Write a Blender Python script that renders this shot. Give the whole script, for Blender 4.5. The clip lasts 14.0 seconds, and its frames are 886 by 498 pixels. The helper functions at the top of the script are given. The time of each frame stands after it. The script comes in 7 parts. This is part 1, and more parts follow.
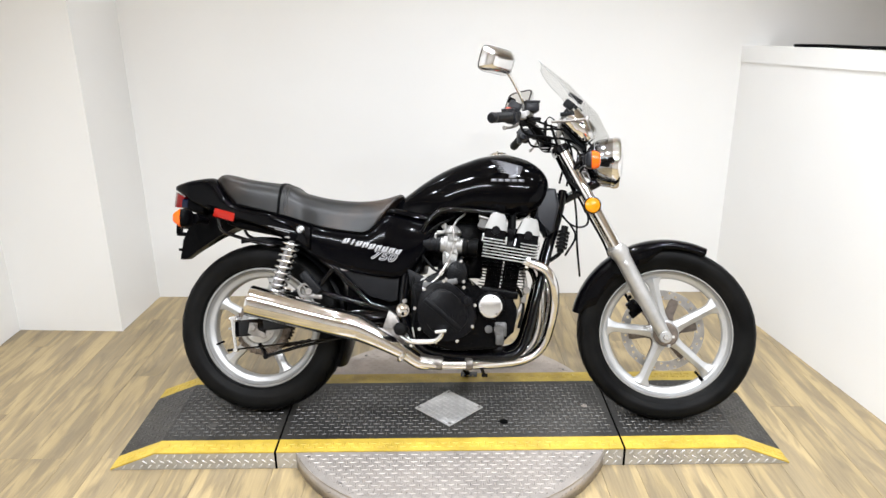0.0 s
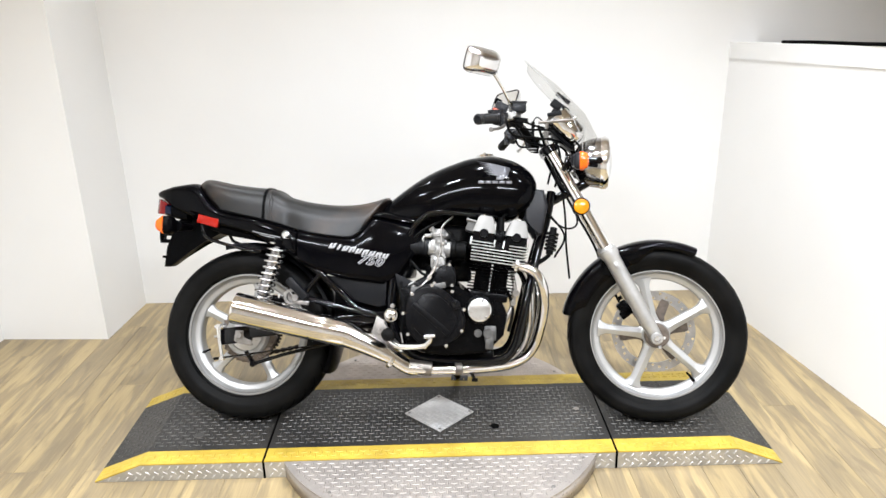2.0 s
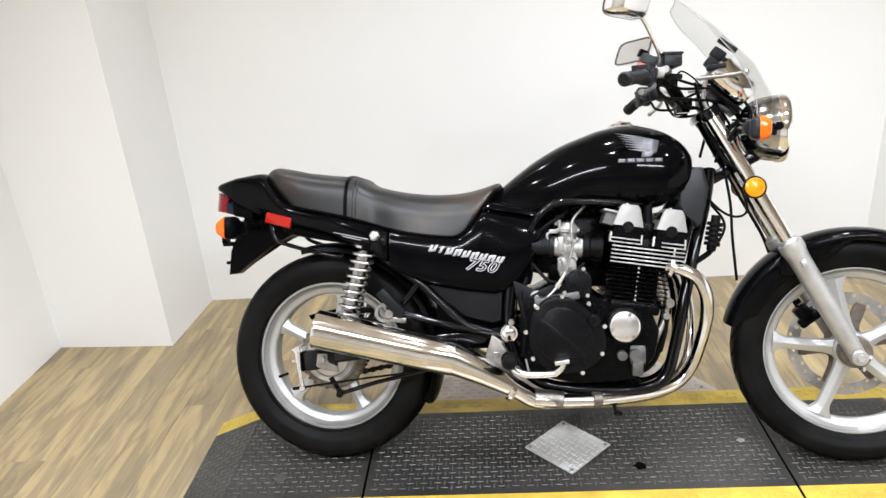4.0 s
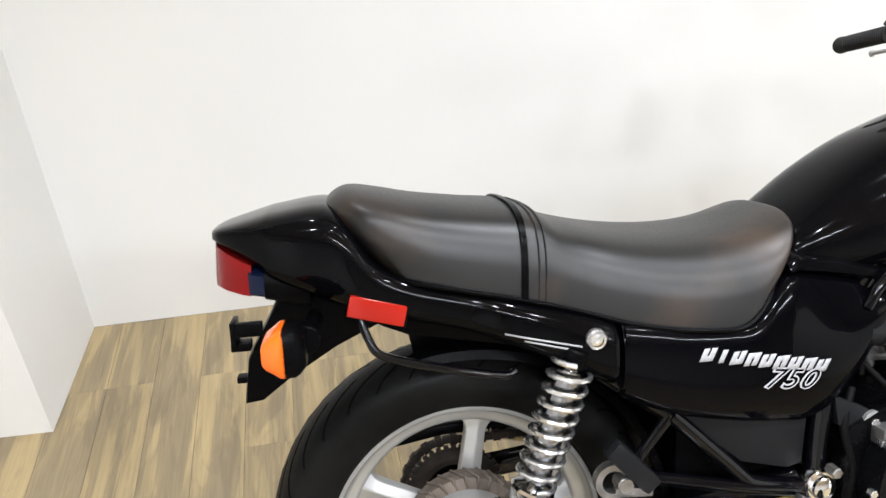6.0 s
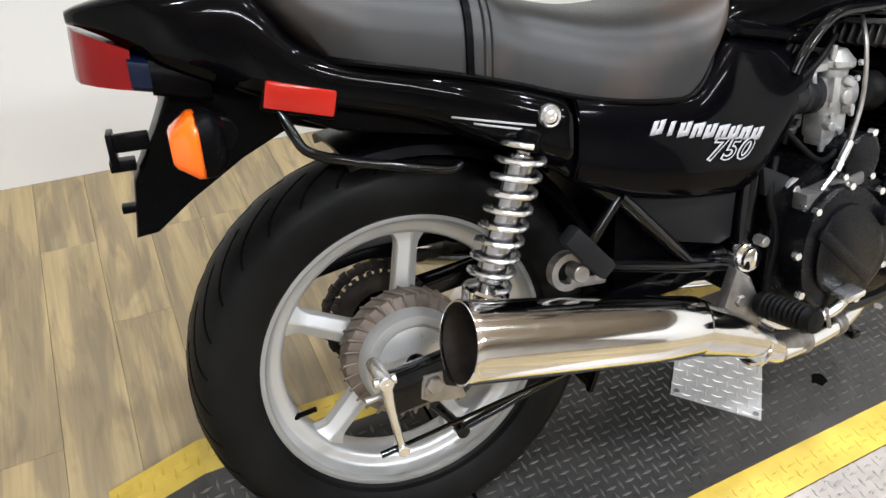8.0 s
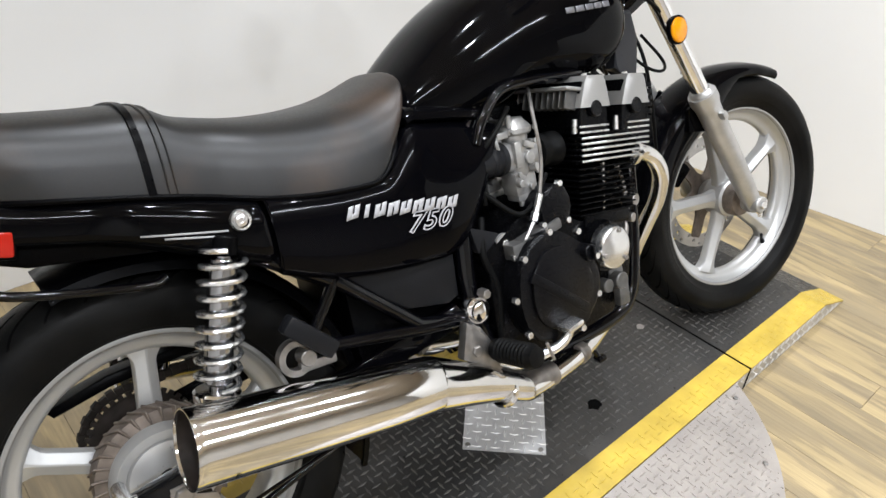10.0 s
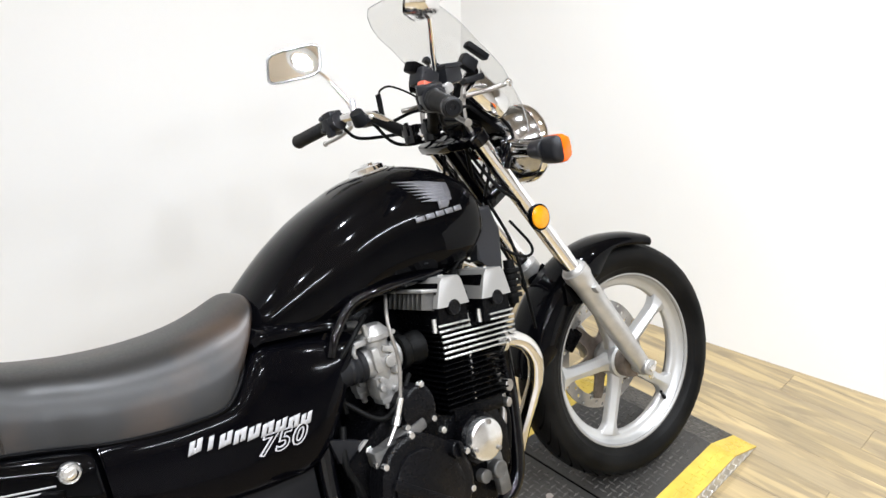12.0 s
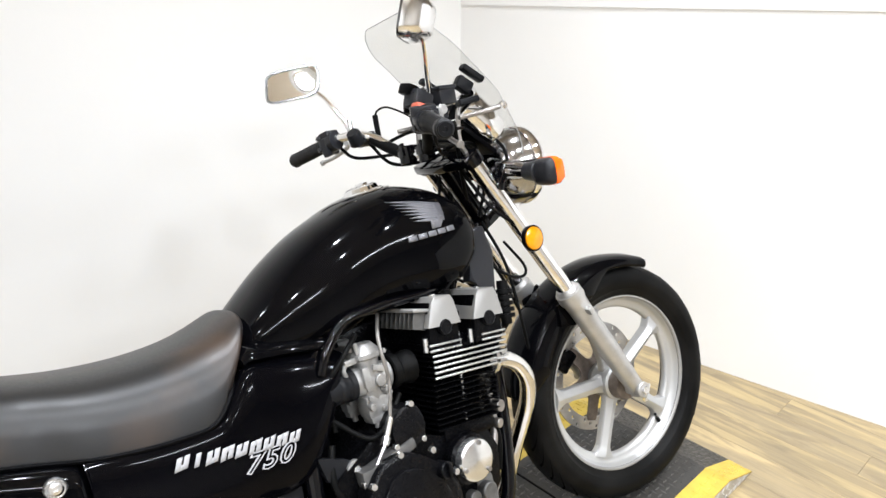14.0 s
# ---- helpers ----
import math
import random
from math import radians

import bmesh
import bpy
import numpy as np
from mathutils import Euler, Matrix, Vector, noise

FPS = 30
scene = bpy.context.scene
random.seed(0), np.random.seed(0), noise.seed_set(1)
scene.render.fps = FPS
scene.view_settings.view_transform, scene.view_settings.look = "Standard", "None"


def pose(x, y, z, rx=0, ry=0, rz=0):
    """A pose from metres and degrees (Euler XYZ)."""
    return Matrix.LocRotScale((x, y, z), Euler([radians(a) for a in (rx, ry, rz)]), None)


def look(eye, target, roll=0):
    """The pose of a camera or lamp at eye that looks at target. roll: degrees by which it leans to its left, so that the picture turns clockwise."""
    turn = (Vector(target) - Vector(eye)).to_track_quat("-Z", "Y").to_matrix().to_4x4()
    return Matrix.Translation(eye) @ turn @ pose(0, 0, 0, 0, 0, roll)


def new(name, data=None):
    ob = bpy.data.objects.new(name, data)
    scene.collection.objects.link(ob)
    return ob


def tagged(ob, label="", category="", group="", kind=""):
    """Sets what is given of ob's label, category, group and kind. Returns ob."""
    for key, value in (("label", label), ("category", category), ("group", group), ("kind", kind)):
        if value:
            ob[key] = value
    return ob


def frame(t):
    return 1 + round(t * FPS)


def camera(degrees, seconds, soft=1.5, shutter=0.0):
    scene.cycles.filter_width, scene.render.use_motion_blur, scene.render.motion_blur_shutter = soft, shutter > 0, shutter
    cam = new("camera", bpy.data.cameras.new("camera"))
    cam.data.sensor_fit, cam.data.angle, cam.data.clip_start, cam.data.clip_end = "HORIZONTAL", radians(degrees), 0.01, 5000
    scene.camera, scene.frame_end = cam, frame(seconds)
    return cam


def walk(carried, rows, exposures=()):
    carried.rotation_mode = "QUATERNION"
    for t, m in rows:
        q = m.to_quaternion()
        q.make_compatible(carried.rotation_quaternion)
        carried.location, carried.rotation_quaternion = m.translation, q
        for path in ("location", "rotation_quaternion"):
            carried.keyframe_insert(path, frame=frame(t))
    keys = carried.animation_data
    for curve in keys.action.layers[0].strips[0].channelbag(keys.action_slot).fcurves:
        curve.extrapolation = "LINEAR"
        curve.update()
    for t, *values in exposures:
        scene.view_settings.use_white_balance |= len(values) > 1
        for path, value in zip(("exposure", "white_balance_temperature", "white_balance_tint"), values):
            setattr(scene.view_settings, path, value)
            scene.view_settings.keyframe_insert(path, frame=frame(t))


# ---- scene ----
cam = camera(63.8, 14.0)
PATH = [
    (0, (-0.024, -2.395, 1.554), (-0.019, -0.506, 0.897), -0.5),
    (0.5, (-0.019, -2.373, 1.564), (-0.031, -0.488, 0.893), -0.9),
    (1, (-0.011, -2.368, 1.562), (-0.013, -0.481, 0.901), -1.1),
    (1.5, (-0.012, -2.364, 1.563), (0.002, -0.476, 0.904), -1.2),
    (2, (-0.008, -2.358, 1.561), (0.019, -0.471, 0.899), -1.1),
    (2.2, (0.017, -2.337, 1.584), (0.031, -0.463, 0.885), -1.8),
    (4.3, (-0.316, -1.644, 1.504), (-0.483, 0.181, 0.703), -5.3),
    (4.5, (-0.414, -1.52, 1.5), (-0.539, 0.279, 0.635), -7.5),
    (5, (-0.56, -1.201, 1.43), (-0.528, 0.543, 0.451), -5.7),
    (5.5, (-0.701, -0.854, 1.433), (-0.666, 0.864, 0.409), -2.1),
    (6, (-0.91, -0.641, 1.427), (-0.55, 1.0, 0.342), 0.3),
    (6.5, (-1.031, -0.523, 1.4), (-0.457, 1.014, 0.255), 1.2),
    (7, (-1.037, -0.529, 1.300), (-0.388, 0.890, 0.05), 4.0),
    (7.2, (-1.04, -0.539, 1.276), (-0.386, 0.849, -0.007), 5.0),
    (9.3, (-0.966, -0.658, 1.229), (0.018, 0.501, -0.07), 6.2),
    (9.5, (-0.946, -0.702, 1.259), (0.075, 0.484, 0.014), 5.9),
    (10, (-0.884, -0.725, 1.302), (0.237, 0.494, 0.181), 2.8),
    (10.5, (-0.768, -0.778, 1.375), (0.406, 0.475, 0.348), 3.9),
    (11, (-0.696, -0.833, 1.442), (0.519, 0.501, 0.58), 1.8),
    (11.5, (-0.692, -0.851, 1.448), (0.547, 0.473, 0.605), -0.4),
    (12, (-0.699, -0.843, 1.467), (0.572, 0.459, 0.637), -0.2),
    (12.5, (-0.718, -0.844, 1.473), (0.555, 0.482, 0.685), 0.6),
    (13, (-0.723, -0.847, 1.482), (0.557, 0.494, 0.732), 1.0),
    (13.5, (-0.725, -0.847, 1.482), (0.562, 0.488, 0.731), 1.6),
    (14, (-0.689, -0.862, 1.471), (0.592, 0.461, 0.691), 0.4),
]
EXPOSURES = [(0.0, 0.02), (1.0, 0.10), (2.2, 0.13), (4.3, 0.02), (5.0, 0.0), (6.0, 0.12), (7.0, 0.17), (9.5, -0.30), (11.0, -0.08), (12.5, 0.07), (14.0, 0.08)]
walk(cam, [(t, look(eye, target, roll)) for t, eye, target, roll in PATH], EXPOSURES)

# ---- world and lights ----
world = bpy.data.worlds.new("world")
scene.world = world
world.use_nodes = True
world.node_tree.nodes["Background"].inputs["Color"].default_value = (0.9, 0.93, 1.0, 1)
world.node_tree.nodes["Background"].inputs["Strength"].default_value = 0.05

CEILING = 2.75


def area(name, x, y, z, w, h, power, color, spread=180.0, shape="RECTANGLE", aim=None):
    lamp = bpy.data.lights.new(name, "AREA")
    lamp.shape, lamp.size, lamp.energy, lamp.color = shape, w, power, color
    if shape == "RECTANGLE":
        lamp.size_y = h
    lamp.spread = radians(spread)
    ob = new(name, lamp)
    ob.matrix_world = look((x, y, z), aim or (x, y, 0.0)) if aim else pose(x, y, z)
    return ob


# round downlights in the ceiling in front of the display wall, and two tube battens
DOWNLIGHTS = [(-1.45, -0.75), (-0.75, -0.75), (0.0, -0.75), (0.75, -0.75), (1.45, -0.75), (-1.18, 1.04), (0.0, 0.35), (1.1, 0.35)]
TUBES = [(-0.9, -2.3), (1.0, -2.3)]
for lx, ly in DOWNLIGHTS:
    area("downlight_lamp", lx, ly, CEILING - 0.02, 0.10, 0.10, 10.5 if ly < 0.5 else 6.0, (0.945, 1.0, 1.085), 140 if ly < 0 or ly > 0.5 else 110, "DISK")
for lx, ly in TUBES:
    for dy in (-0.05, 0.05):
        area("tube_lamp", lx, ly + dy, CEILING - 0.07, 1.2, 0.030, 35, (0.945, 1.0, 1.085), 150)

# ---- materials ----


def material(name, color, rough=0.5, metal=0.0, coat=0.0, vary=0.15, scale=8.0, bump=0.0, bump_scale=60.0,
             rough_vary=0.1, spec=0.5, color2=None, stretch=(1, 1, 1), patch=(0.3, 0.7)):
    """Principled surface with two scales of variation in colour, gloss and relief."""
    m = bpy.data.materials.new(name)
    m.use_nodes = True
    nt = m.node_tree
    n, l = nt.nodes, nt.links
    b = n["Principled BSDF"]
    b.inputs["Metallic"].default_value = metal
    b.inputs["Coat Weight"].default_value = coat
    b.inputs["Coat Roughness"].default_value = 0.03
    b.inputs["Specular IOR Level"].default_value = spec
    tc = n.new("ShaderNodeTexCoord")
    mp = n.new("ShaderNodeMapping")
    mp.inputs["Scale"].default_value = stretch
    l.new(tc.outputs["Object"], mp.inputs["Vector"])
    big = n.new("ShaderNodeTexNoise")
    big.inputs["Scale"].default_value, big.inputs["Detail"].default_value = scale, 6
    fine = n.new("ShaderNodeTexNoise")
    fine.inputs["Scale"].default_value, fine.inputs["Detail"].default_value = bump_scale, 4
    for t in (big, fine):
        l.new(mp.outputs["Vector"], t.inputs["Vector"])
    mix = n.new("ShaderNodeMix")
    mix.data_type = "RGBA"
    c2 = color2 or tuple(c * (1 - vary) for c in color)
    c1 = color if color2 else tuple(min(1, c * (1 + vary)) for c in color)
    mix.inputs["A"].default_value, mix.inputs["B"].default_value = (*c1, 1), (*c2, 1)
    ramp = n.new("ShaderNodeMapRange")
    ramp.inputs["From Min"].default_value, ramp.inputs["From Max"].default_value = patch
    l.new(big.outputs["Fac"], ramp.inputs["Value"])
    l.new(ramp.outputs["Result"], mix.inputs["Factor"])
    l.new(mix.outputs["Result"], b.inputs["Base Color"])
    rr = n.new("ShaderNodeMapRange")
    rr.inputs["From Min"].default_value, rr.inputs["From Max"].default_value = 0.3, 0.7
    rr.inputs["To Min"].default_value = max(0.02, rough * (1 - rough_vary * 2))
    rr.inputs["To Max"].default_value = min(1, rough * (1 + rough_vary * 2))
    l.new(fine.outputs["Fac"], rr.inputs["Value"])
    l.new(rr.outputs["Result"], b.inputs["Roughness"])
    if bump:
        bp = n.new("ShaderNodeBump")
        bp.inputs["Strength"].default_value = bump
        bp.inputs["Distance"].default_value = 0.002
        l.new(fine.outputs["Fac"], bp.inputs["Height"])
        l.new(bp.outputs["Normal"], b.inputs["Normal"])
    return m


PAINT = material("gloss_black_paint", (0.0014, 0.0014, 0.0018), 0.10, coat=0.13, spec=0.025, vary=0.3, scale=3, bump=0.015, bump_scale=40)
PLASTIC = material("black_plastic", (0.0012, 0.0012, 0.0015), 0.32, spec=0.045, vary=0.25, bump=0.1, bump_scale=300)
GREY_PLASTIC = material("dark_grey_plastic", (0.0075, 0.0078, 0.0090), 0.40, spec=0.13, vary=0.2, bump=0.1, bump_scale=250)
VINYL = material("seat_vinyl", (0.0022, 0.0022, 0.0024), 0.41, spec=0.50, scale=7.0, bump=0.04, bump_scale=300, rough_vary=0.06, color2=(0.030, 0.0175, 0.0105), patch=(0.50, 0.72))
RUBBER = material("rubber", (0.003, 0.003, 0.003), 0.46, spec=0.07, vary=0.3, scale=14, bump=0.15, bump_scale=200)
# chrome with its dark reflections put into a lower base colour
DIMMED_CHROME = material("dimmed_chrome", (0.36, 0.36, 0.37), 0.14, metal=1.0, vary=0.12, scale=14, bump=0.05, bump_scale=60)
CHROME = material("chrome", (0.82, 0.82, 0.83), 0.06, metal=1.0, vary=0.05, scale=10, bump=0.01, bump_scale=30)
ALLOY = material("cast_alloy", (0.44, 0.435, 0.425), 0.42, metal=0.75, vary=0.15, scale=20, bump=0.2, bump_scale=220)
POLISHED = material("polished_alloy", (0.72, 0.72, 0.72), 0.22, metal=0.95, vary=0.12, scale=25, bump=0.05, bump_scale=120)
WHEEL = material("silver_wheel_paint", (0.43, 0.43, 0.425), 0.38, metal=0.55, coat=0.12, vary=0.08, scale=9, bump=0.05, bump_scale=180)
ENGINE = material("black_engine_paint", (0.0014, 0.0014, 0.0017), 0.25, spec=0.07, vary=0.35, scale=18, bump=0.25, bump_scale=260)
COVER = material("satin_black_cover", (0.0026, 0.0026, 0.0032), 0.30, spec=0.12, vary=0.25, scale=16, bump=0.12, bump_scale=320)
FRAME = material("frame_black_enamel", (0.0014, 0.0014, 0.0020), 0.09, coat=0.45, spec=0.05, vary=0.3, scale=12, bump=0.05)
DARK_STEEL = material("dirty_steel", (0.17, 0.155, 0.14), 0.42, metal=0.8, vary=0.35, scale=40, bump=0.15)
STEEL = material("dull_steel", (0.28, 0.265, 0.25), 0.40, metal=0.9, vary=0.25, scale=40, bump=0.1)
SOOT = material("soot", (0.022, 0.017, 0.014), 0.6, vary=0.4, scale=30, spec=0.2)
CARB = material("grey_cast_alloy", (0.32, 0.315, 0.305), 0.38, metal=0.55, vary=0.25, scale=45, bump=0.3, bump_scale=160)
TREAD_WORN = material("worn_tread_tops", (0.085, 0.081, 0.075), 0.38, metal=0.3, vary=0.45, scale=9, bump=0.1, spec=0.5)
CAST_CAP = material("satin_cast_cap", (0.26, 0.255, 0.245), 0.42, metal=0.35, vary=0.06, scale=12, bump_scale=30, rough_vary=0.05)
RUSTY = material("brown_stained_alloy", (0.145, 0.118, 0.098), 0.55, metal=0.5, vary=0.3, scale=50, bump=0.2)
AMBER = material("amber_lens", (0.80, 0.12, 0.004), 0.16, vary=0.08, bump=0.1, bump_scale=90)
YELLOW_REFLECT = material("yellow_reflector", (0.62, 0.235, 0.003), 0.14, vary=0.15, scale=60, bump=0.15, bump_scale=200)
RED = material("red_lens", (0.32, 0.013, 0.007), 0.12, spec=0.25, vary=0.12, bump=0.1, bump_scale=90)
ORANGE = material("orange_red_plastic", (0.50, 0.10, 0.055), 0.4, vary=0.1)
NAVY = material("navy_blue_plastic", (0.0022, 0.0055, 0.020), 0.22, spec=0.25, vary=0.15, bump=0.03)
MOUNT = material("dark_cast_alloy", (0.09, 0.088, 0.085), 0.45, metal=0.5, vary=0.3, scale=40, bump=0.2)
GRIP = material("grip_rubber", (0.011, 0.011, 0.0115), 0.5, spec=0.3, vary=0.3, scale=30, bump=0.1, bump_scale=200)
SKIRT = material("galvanised_skirt", (0.46, 0.45, 0.43), 0.36, metal=0.6, vary=0.15, scale=16, bump=0.12, bump_scale=90)
SHROUD = material("dark_shroud_plastic", (0.013, 0.0135, 0.016), 0.34, spec=0.25, vary=0.25, bump=0.05, bump_scale=200)
SCREEN_EDGE = material("screen_edge_plastic", (0.38, 0.38, 0.38), 0.3, vary=0.1)
DARK_RED = material("deep_red_lens", (0.19, 0.005, 0.005), 0.12, spec=0.15, vary=0.15, bump=0.06, bump_scale=90)
DECAL = material("silver_decal", (0.13, 0.13, 0.142), 0.35, metal=0.35, vary=0.1)
NUMBER_DECAL = material("bright_silver_decal", (0.36, 0.36, 0.38), 0.35, vary=0.08)
WHITE_DECAL = material("white_decal", (0.31, 0.31, 0.32), 0.30, vary=0.05)
MIRROR = material("mirror_glass", (0.9, 0.9, 0.9), 0.02, metal=1.0, vary=0.0, rough_vary=0.0)
DISC_STEEL = material("brake_disc_steel", (0.42, 0.41, 0.40), 0.33, metal=0.9, vary=0.15, scale=30, bump=0.08)
RIM_DARK = material("dark_chrome_rim", (0.16, 0.16, 0.165), 0.18, metal=1.0, vary=0.3, scale=30)
EXHAUST = material("exhaust_chrome", (0.67, 0.665, 0.66), 0.09, metal=1.0, vary=0.10, scale=12, bump=0.02, bump_scale=40)
SHELL = material("bright_mirror_shell", (0.78, 0.78, 0.79), 0.13, metal=1.0, vary=0.04, scale=14, bump=0.02, bump_scale=60)
BRIGHT_ALLOY = material("bright_machined_alloy", (0.68, 0.68, 0.68), 0.34, metal=0.7, vary=0.08, scale=15, bump=0.06, bump_scale=150)
FIN_EDGE = material("machined_fin_edge", (0.50, 0.50, 0.495), 0.30, metal=0.8, vary=0.2, scale=40, bump=0.1, bump_scale=200)
COVER_PAINT = material("worn_gloss_black_paint", (0.0012, 0.0012, 0.0018), 0.13, coat=0.09, spec=0.03, vary=0.3, scale=3, rough_vary=0.0)
DAMPER = material("dull_chrome_damper", (0.30, 0.30, 0.31), 0.16, metal=1.0, vary=0.15, scale=20)
WALL = material("white_wall_paint", (0.80, 0.795, 0.78), 0.6, vary=0.02, scale=1.2, bump=0.08, bump_scale=90)
TAN_WALL = material("beige_wall_paint", (0.64, 0.615, 0.58), 0.65, vary=0.06, scale=1.5, bump=0.1, bump_scale=90)
CEIL = material("ceiling_paint", (0.79, 0.69, 0.56), 0.7, vary=0.03, scale=2, bump=0.1, bump_scale=120)
TREAD_DARK = material("worn_black_tread_plate", (0.0145, 0.0142, 0.0138), 0.44, spec=0.38, color2=(0.040, 0.0370, 0.0330), scale=3.2, bump=0.3, bump_scale=120, rough_vary=0.2)
TREAD_SILVER = material("bright_tread_plate", (0.38, 0.345, 0.315), 0.40, metal=0.55, vary=0.12, scale=12, bump=0.12, bump_scale=90, rough_vary=0.2)
# tread plate lightened against the bike's shade; also holds the skirt lugs' highlights
BRIGHT_PLATE = material("lightened_tread_plate", (0.62, 0.61, 0.60), 0.36, metal=0.5, vary=0.12, scale=14, bump=0.12, bump_scale=90)
# silver tread plate with the tan reflected on it put into the base colour
REFLECTION_PLATE = material("tan_reflection_plate", (0.42, 0.365, 0.32), 0.5, metal=0.2, vary=0.2, scale=9, bump=0.15, bump_scale=120)
TREAD_YELLOW = material("yellow_safety_paint", (0.47, 0.33, 0.045), 0.45, vary=0.18, scale=14, bump=0.25, bump_scale=150)
GAP_BLACK = material("black_gap_rubber", (0.0015, 0.0015, 0.0015), 0.8, spec=0.03, vary=0.2)
LAMP_WHITE = material("lamp_housing_white", (0.8, 0.8, 0.78), 0.5, vary=0.03)


def glass(name, color, rough, weight_alpha):
    m = bpy.data.materials.new(name)
    m.use_nodes = True
    nt = m.node_tree
    n, l = nt.nodes, nt.links
    n.remove(n["Principled BSDF"])
    clear = n.new("ShaderNodeBsdfTransparent")
    clear.inputs["Color"].default_value = (*color, 1)
    gloss = n.new("ShaderNodeBsdfGlossy")
    gloss.inputs["Roughness"].default_value = rough
    mix = n.new("ShaderNodeMixShader")
    mix.inputs["Fac"].default_value = weight_alpha
    l.new(clear.outputs["BSDF"], mix.inputs[1])
    l.new(gloss.outputs["BSDF"], mix.inputs[2])
    l.new(mix.outputs["Shader"], n["Material Output"].inputs["Surface"])
    return m


SMOKE = glass("smoked_shield", (0.925, 0.925, 0.92), 0.04, 0.04)
CLEAR = glass("clear_glass", (0.95, 0.95, 0.95), 0.02, 0.06)


def tyre_material():
    m = material("tyre_rubber", (0.0022, 0.0022, 0.0022), 0.42, spec=0.06, scale=9, bump=0.12, bump_scale=240, color2=(0.0078, 0.0076, 0.0073))
    return m


TYRE = tyre_material()


def wood_material():
    m = bpy.data.materials.new("oak_vinyl_plank")
    m.use_nodes = True
    nt = m.node_tree
    n, l = nt.nodes, nt.links
    b = n["Principled BSDF"]
    tc = n.new("ShaderNodeTexCoord")
    oi = n.new("ShaderNodeObjectInfo")
    isl = n.new("ShaderNodeNewGeometry")
    add = n.new("ShaderNodeMath")
    add.operation = "ADD"
    l.new(oi.outputs["Random"], add.inputs[0])
    l.new(isl.outputs["Random Per Island"], add.inputs[1])
    off = n.new("ShaderNodeVectorMath")
    off.operation = "SCALE"
    off.inputs[0].default_value = (37.0, 53.0, 11.0)
    l.new(add.outputs[0], off.inputs["Scale"])
    pos = n.new("ShaderNodeVectorMath")
    pos.operation = "ADD"
    l.new(tc.outputs["Object"], pos.inputs[0])
    l.new(off.outputs["Vector"], pos.inputs[1])

    def noise_tex(scale, stretch, detail=6.0, distort=0.0):
        mp = n.new("ShaderNodeMapping")
        mp.inputs["Scale"].default_value = stretch
        t = n.new("ShaderNodeTexNoise")
        t.inputs["Scale"].default_value, t.inputs["Detail"].default_value = scale, detail
        t.inputs["Distortion"].default_value = distort
        l.new(pos.outputs["Vector"], mp.inputs["Vector"])
        l.new(mp.outputs["Vector"], t.inputs["Vector"])
        return t

    streak = noise_tex(5.5, (4.0, 0.36, 1), 9, 0.6)
    grain = noise_tex(60.0, (3.0, 0.12, 1), 5, 0.4)
    knot = noise_tex(5.5, (3.2, 0.62, 1), 8, 0.9)
    base = n.new("ShaderNodeValToRGB")
    base.color_ramp.elements[0].position, base.color_ramp.elements[0].color = 0.28, (0.205, 0.162, 0.098, 1)
    base.color_ramp.elements[1].position, base.color_ramp.elements[1].color = 0.70, (0.375, 0.284, 0.146, 1)
    for at_, col in ((0.42, (0.236, 0.183, 0.106, 1)), (0.50, (0.260, 0.199, 0.110, 1)), (0.53, (0.318, 0.242, 0.128, 1))):
        e = base.color_ramp.elements.new(at_)
        e.color = col
    l.new(streak.outputs["Fac"], base.inputs["Fac"])
    tone = n.new("ShaderNodeMapRange")
    tone.inputs["To Min"].default_value, tone.inputs["To Max"].default_value = 0.97, 1.18
    frac = n.new("ShaderNodeMath")
    frac.operation = "FRACT"
    l.new(add.outputs[0], frac.inputs[0])
    l.new(frac.outputs[0], tone.inputs["Value"])
    m1 = n.new("ShaderNodeVectorMath")
    m1.operation = "SCALE"
    l.new(base.outputs["Color"], m1.inputs[0])
    l.new(tone.outputs["Result"], m1.inputs["Scale"])
    gr = n.new("ShaderNodeMapRange")
    gr.inputs["From Min"].default_value, gr.inputs["From Max"].default_value = 0.3, 0.7
    gr.inputs["To Min"].default_value, gr.inputs["To Max"].default_value = 0.88, 1.09
    l.new(grain.outputs["Fac"], gr.inputs["Value"])
    m2 = n.new("ShaderNodeVectorMath")
    m2.operation = "SCALE"
    l.new(m1.outputs["Vector"], m2.inputs[0])
    l.new(gr.outputs["Result"], m2.inputs["Scale"])
    kr = n.new("ShaderNodeMapRange")
    kr.inputs["From Min"].default_value, kr.inputs["From Max"].default_value = 0.52, 0.62
    l.new(knot.outputs["Fac"], kr.inputs["Value"])
    kf = n.new("ShaderNodeMath")
    kf.operation = "MULTIPLY"
    kf.inputs[1].default_value = 0.48
    l.new(kr.outputs["Result"], kf.inputs[0])
    mx = n.new("ShaderNodeMix")
    mx.data_type = "RGBA"
    mx.inputs["B"].default_value = (0.150, 0.118, 0.076, 1)
    l.new(kf.outputs[0], mx.inputs["Factor"])
    l.new(m2.outputs["Vector"], mx.inputs["A"])
    l.new(mx.outputs["Result"], b.inputs["Base Color"])
    b.inputs["Roughness"].default_value = 0.42
    bp = n.new("ShaderNodeBump")
    bp.inputs["Strength"].default_value, bp.inputs["Distance"].default_value = 0.25, 0.001
    l.new(grain.outputs["Fac"], bp.inputs["Height"])
    l.new(bp.outputs["Normal"], b.inputs["Normal"])
    return m


WOOD = wood_material()

# ---- mesh helpers ----


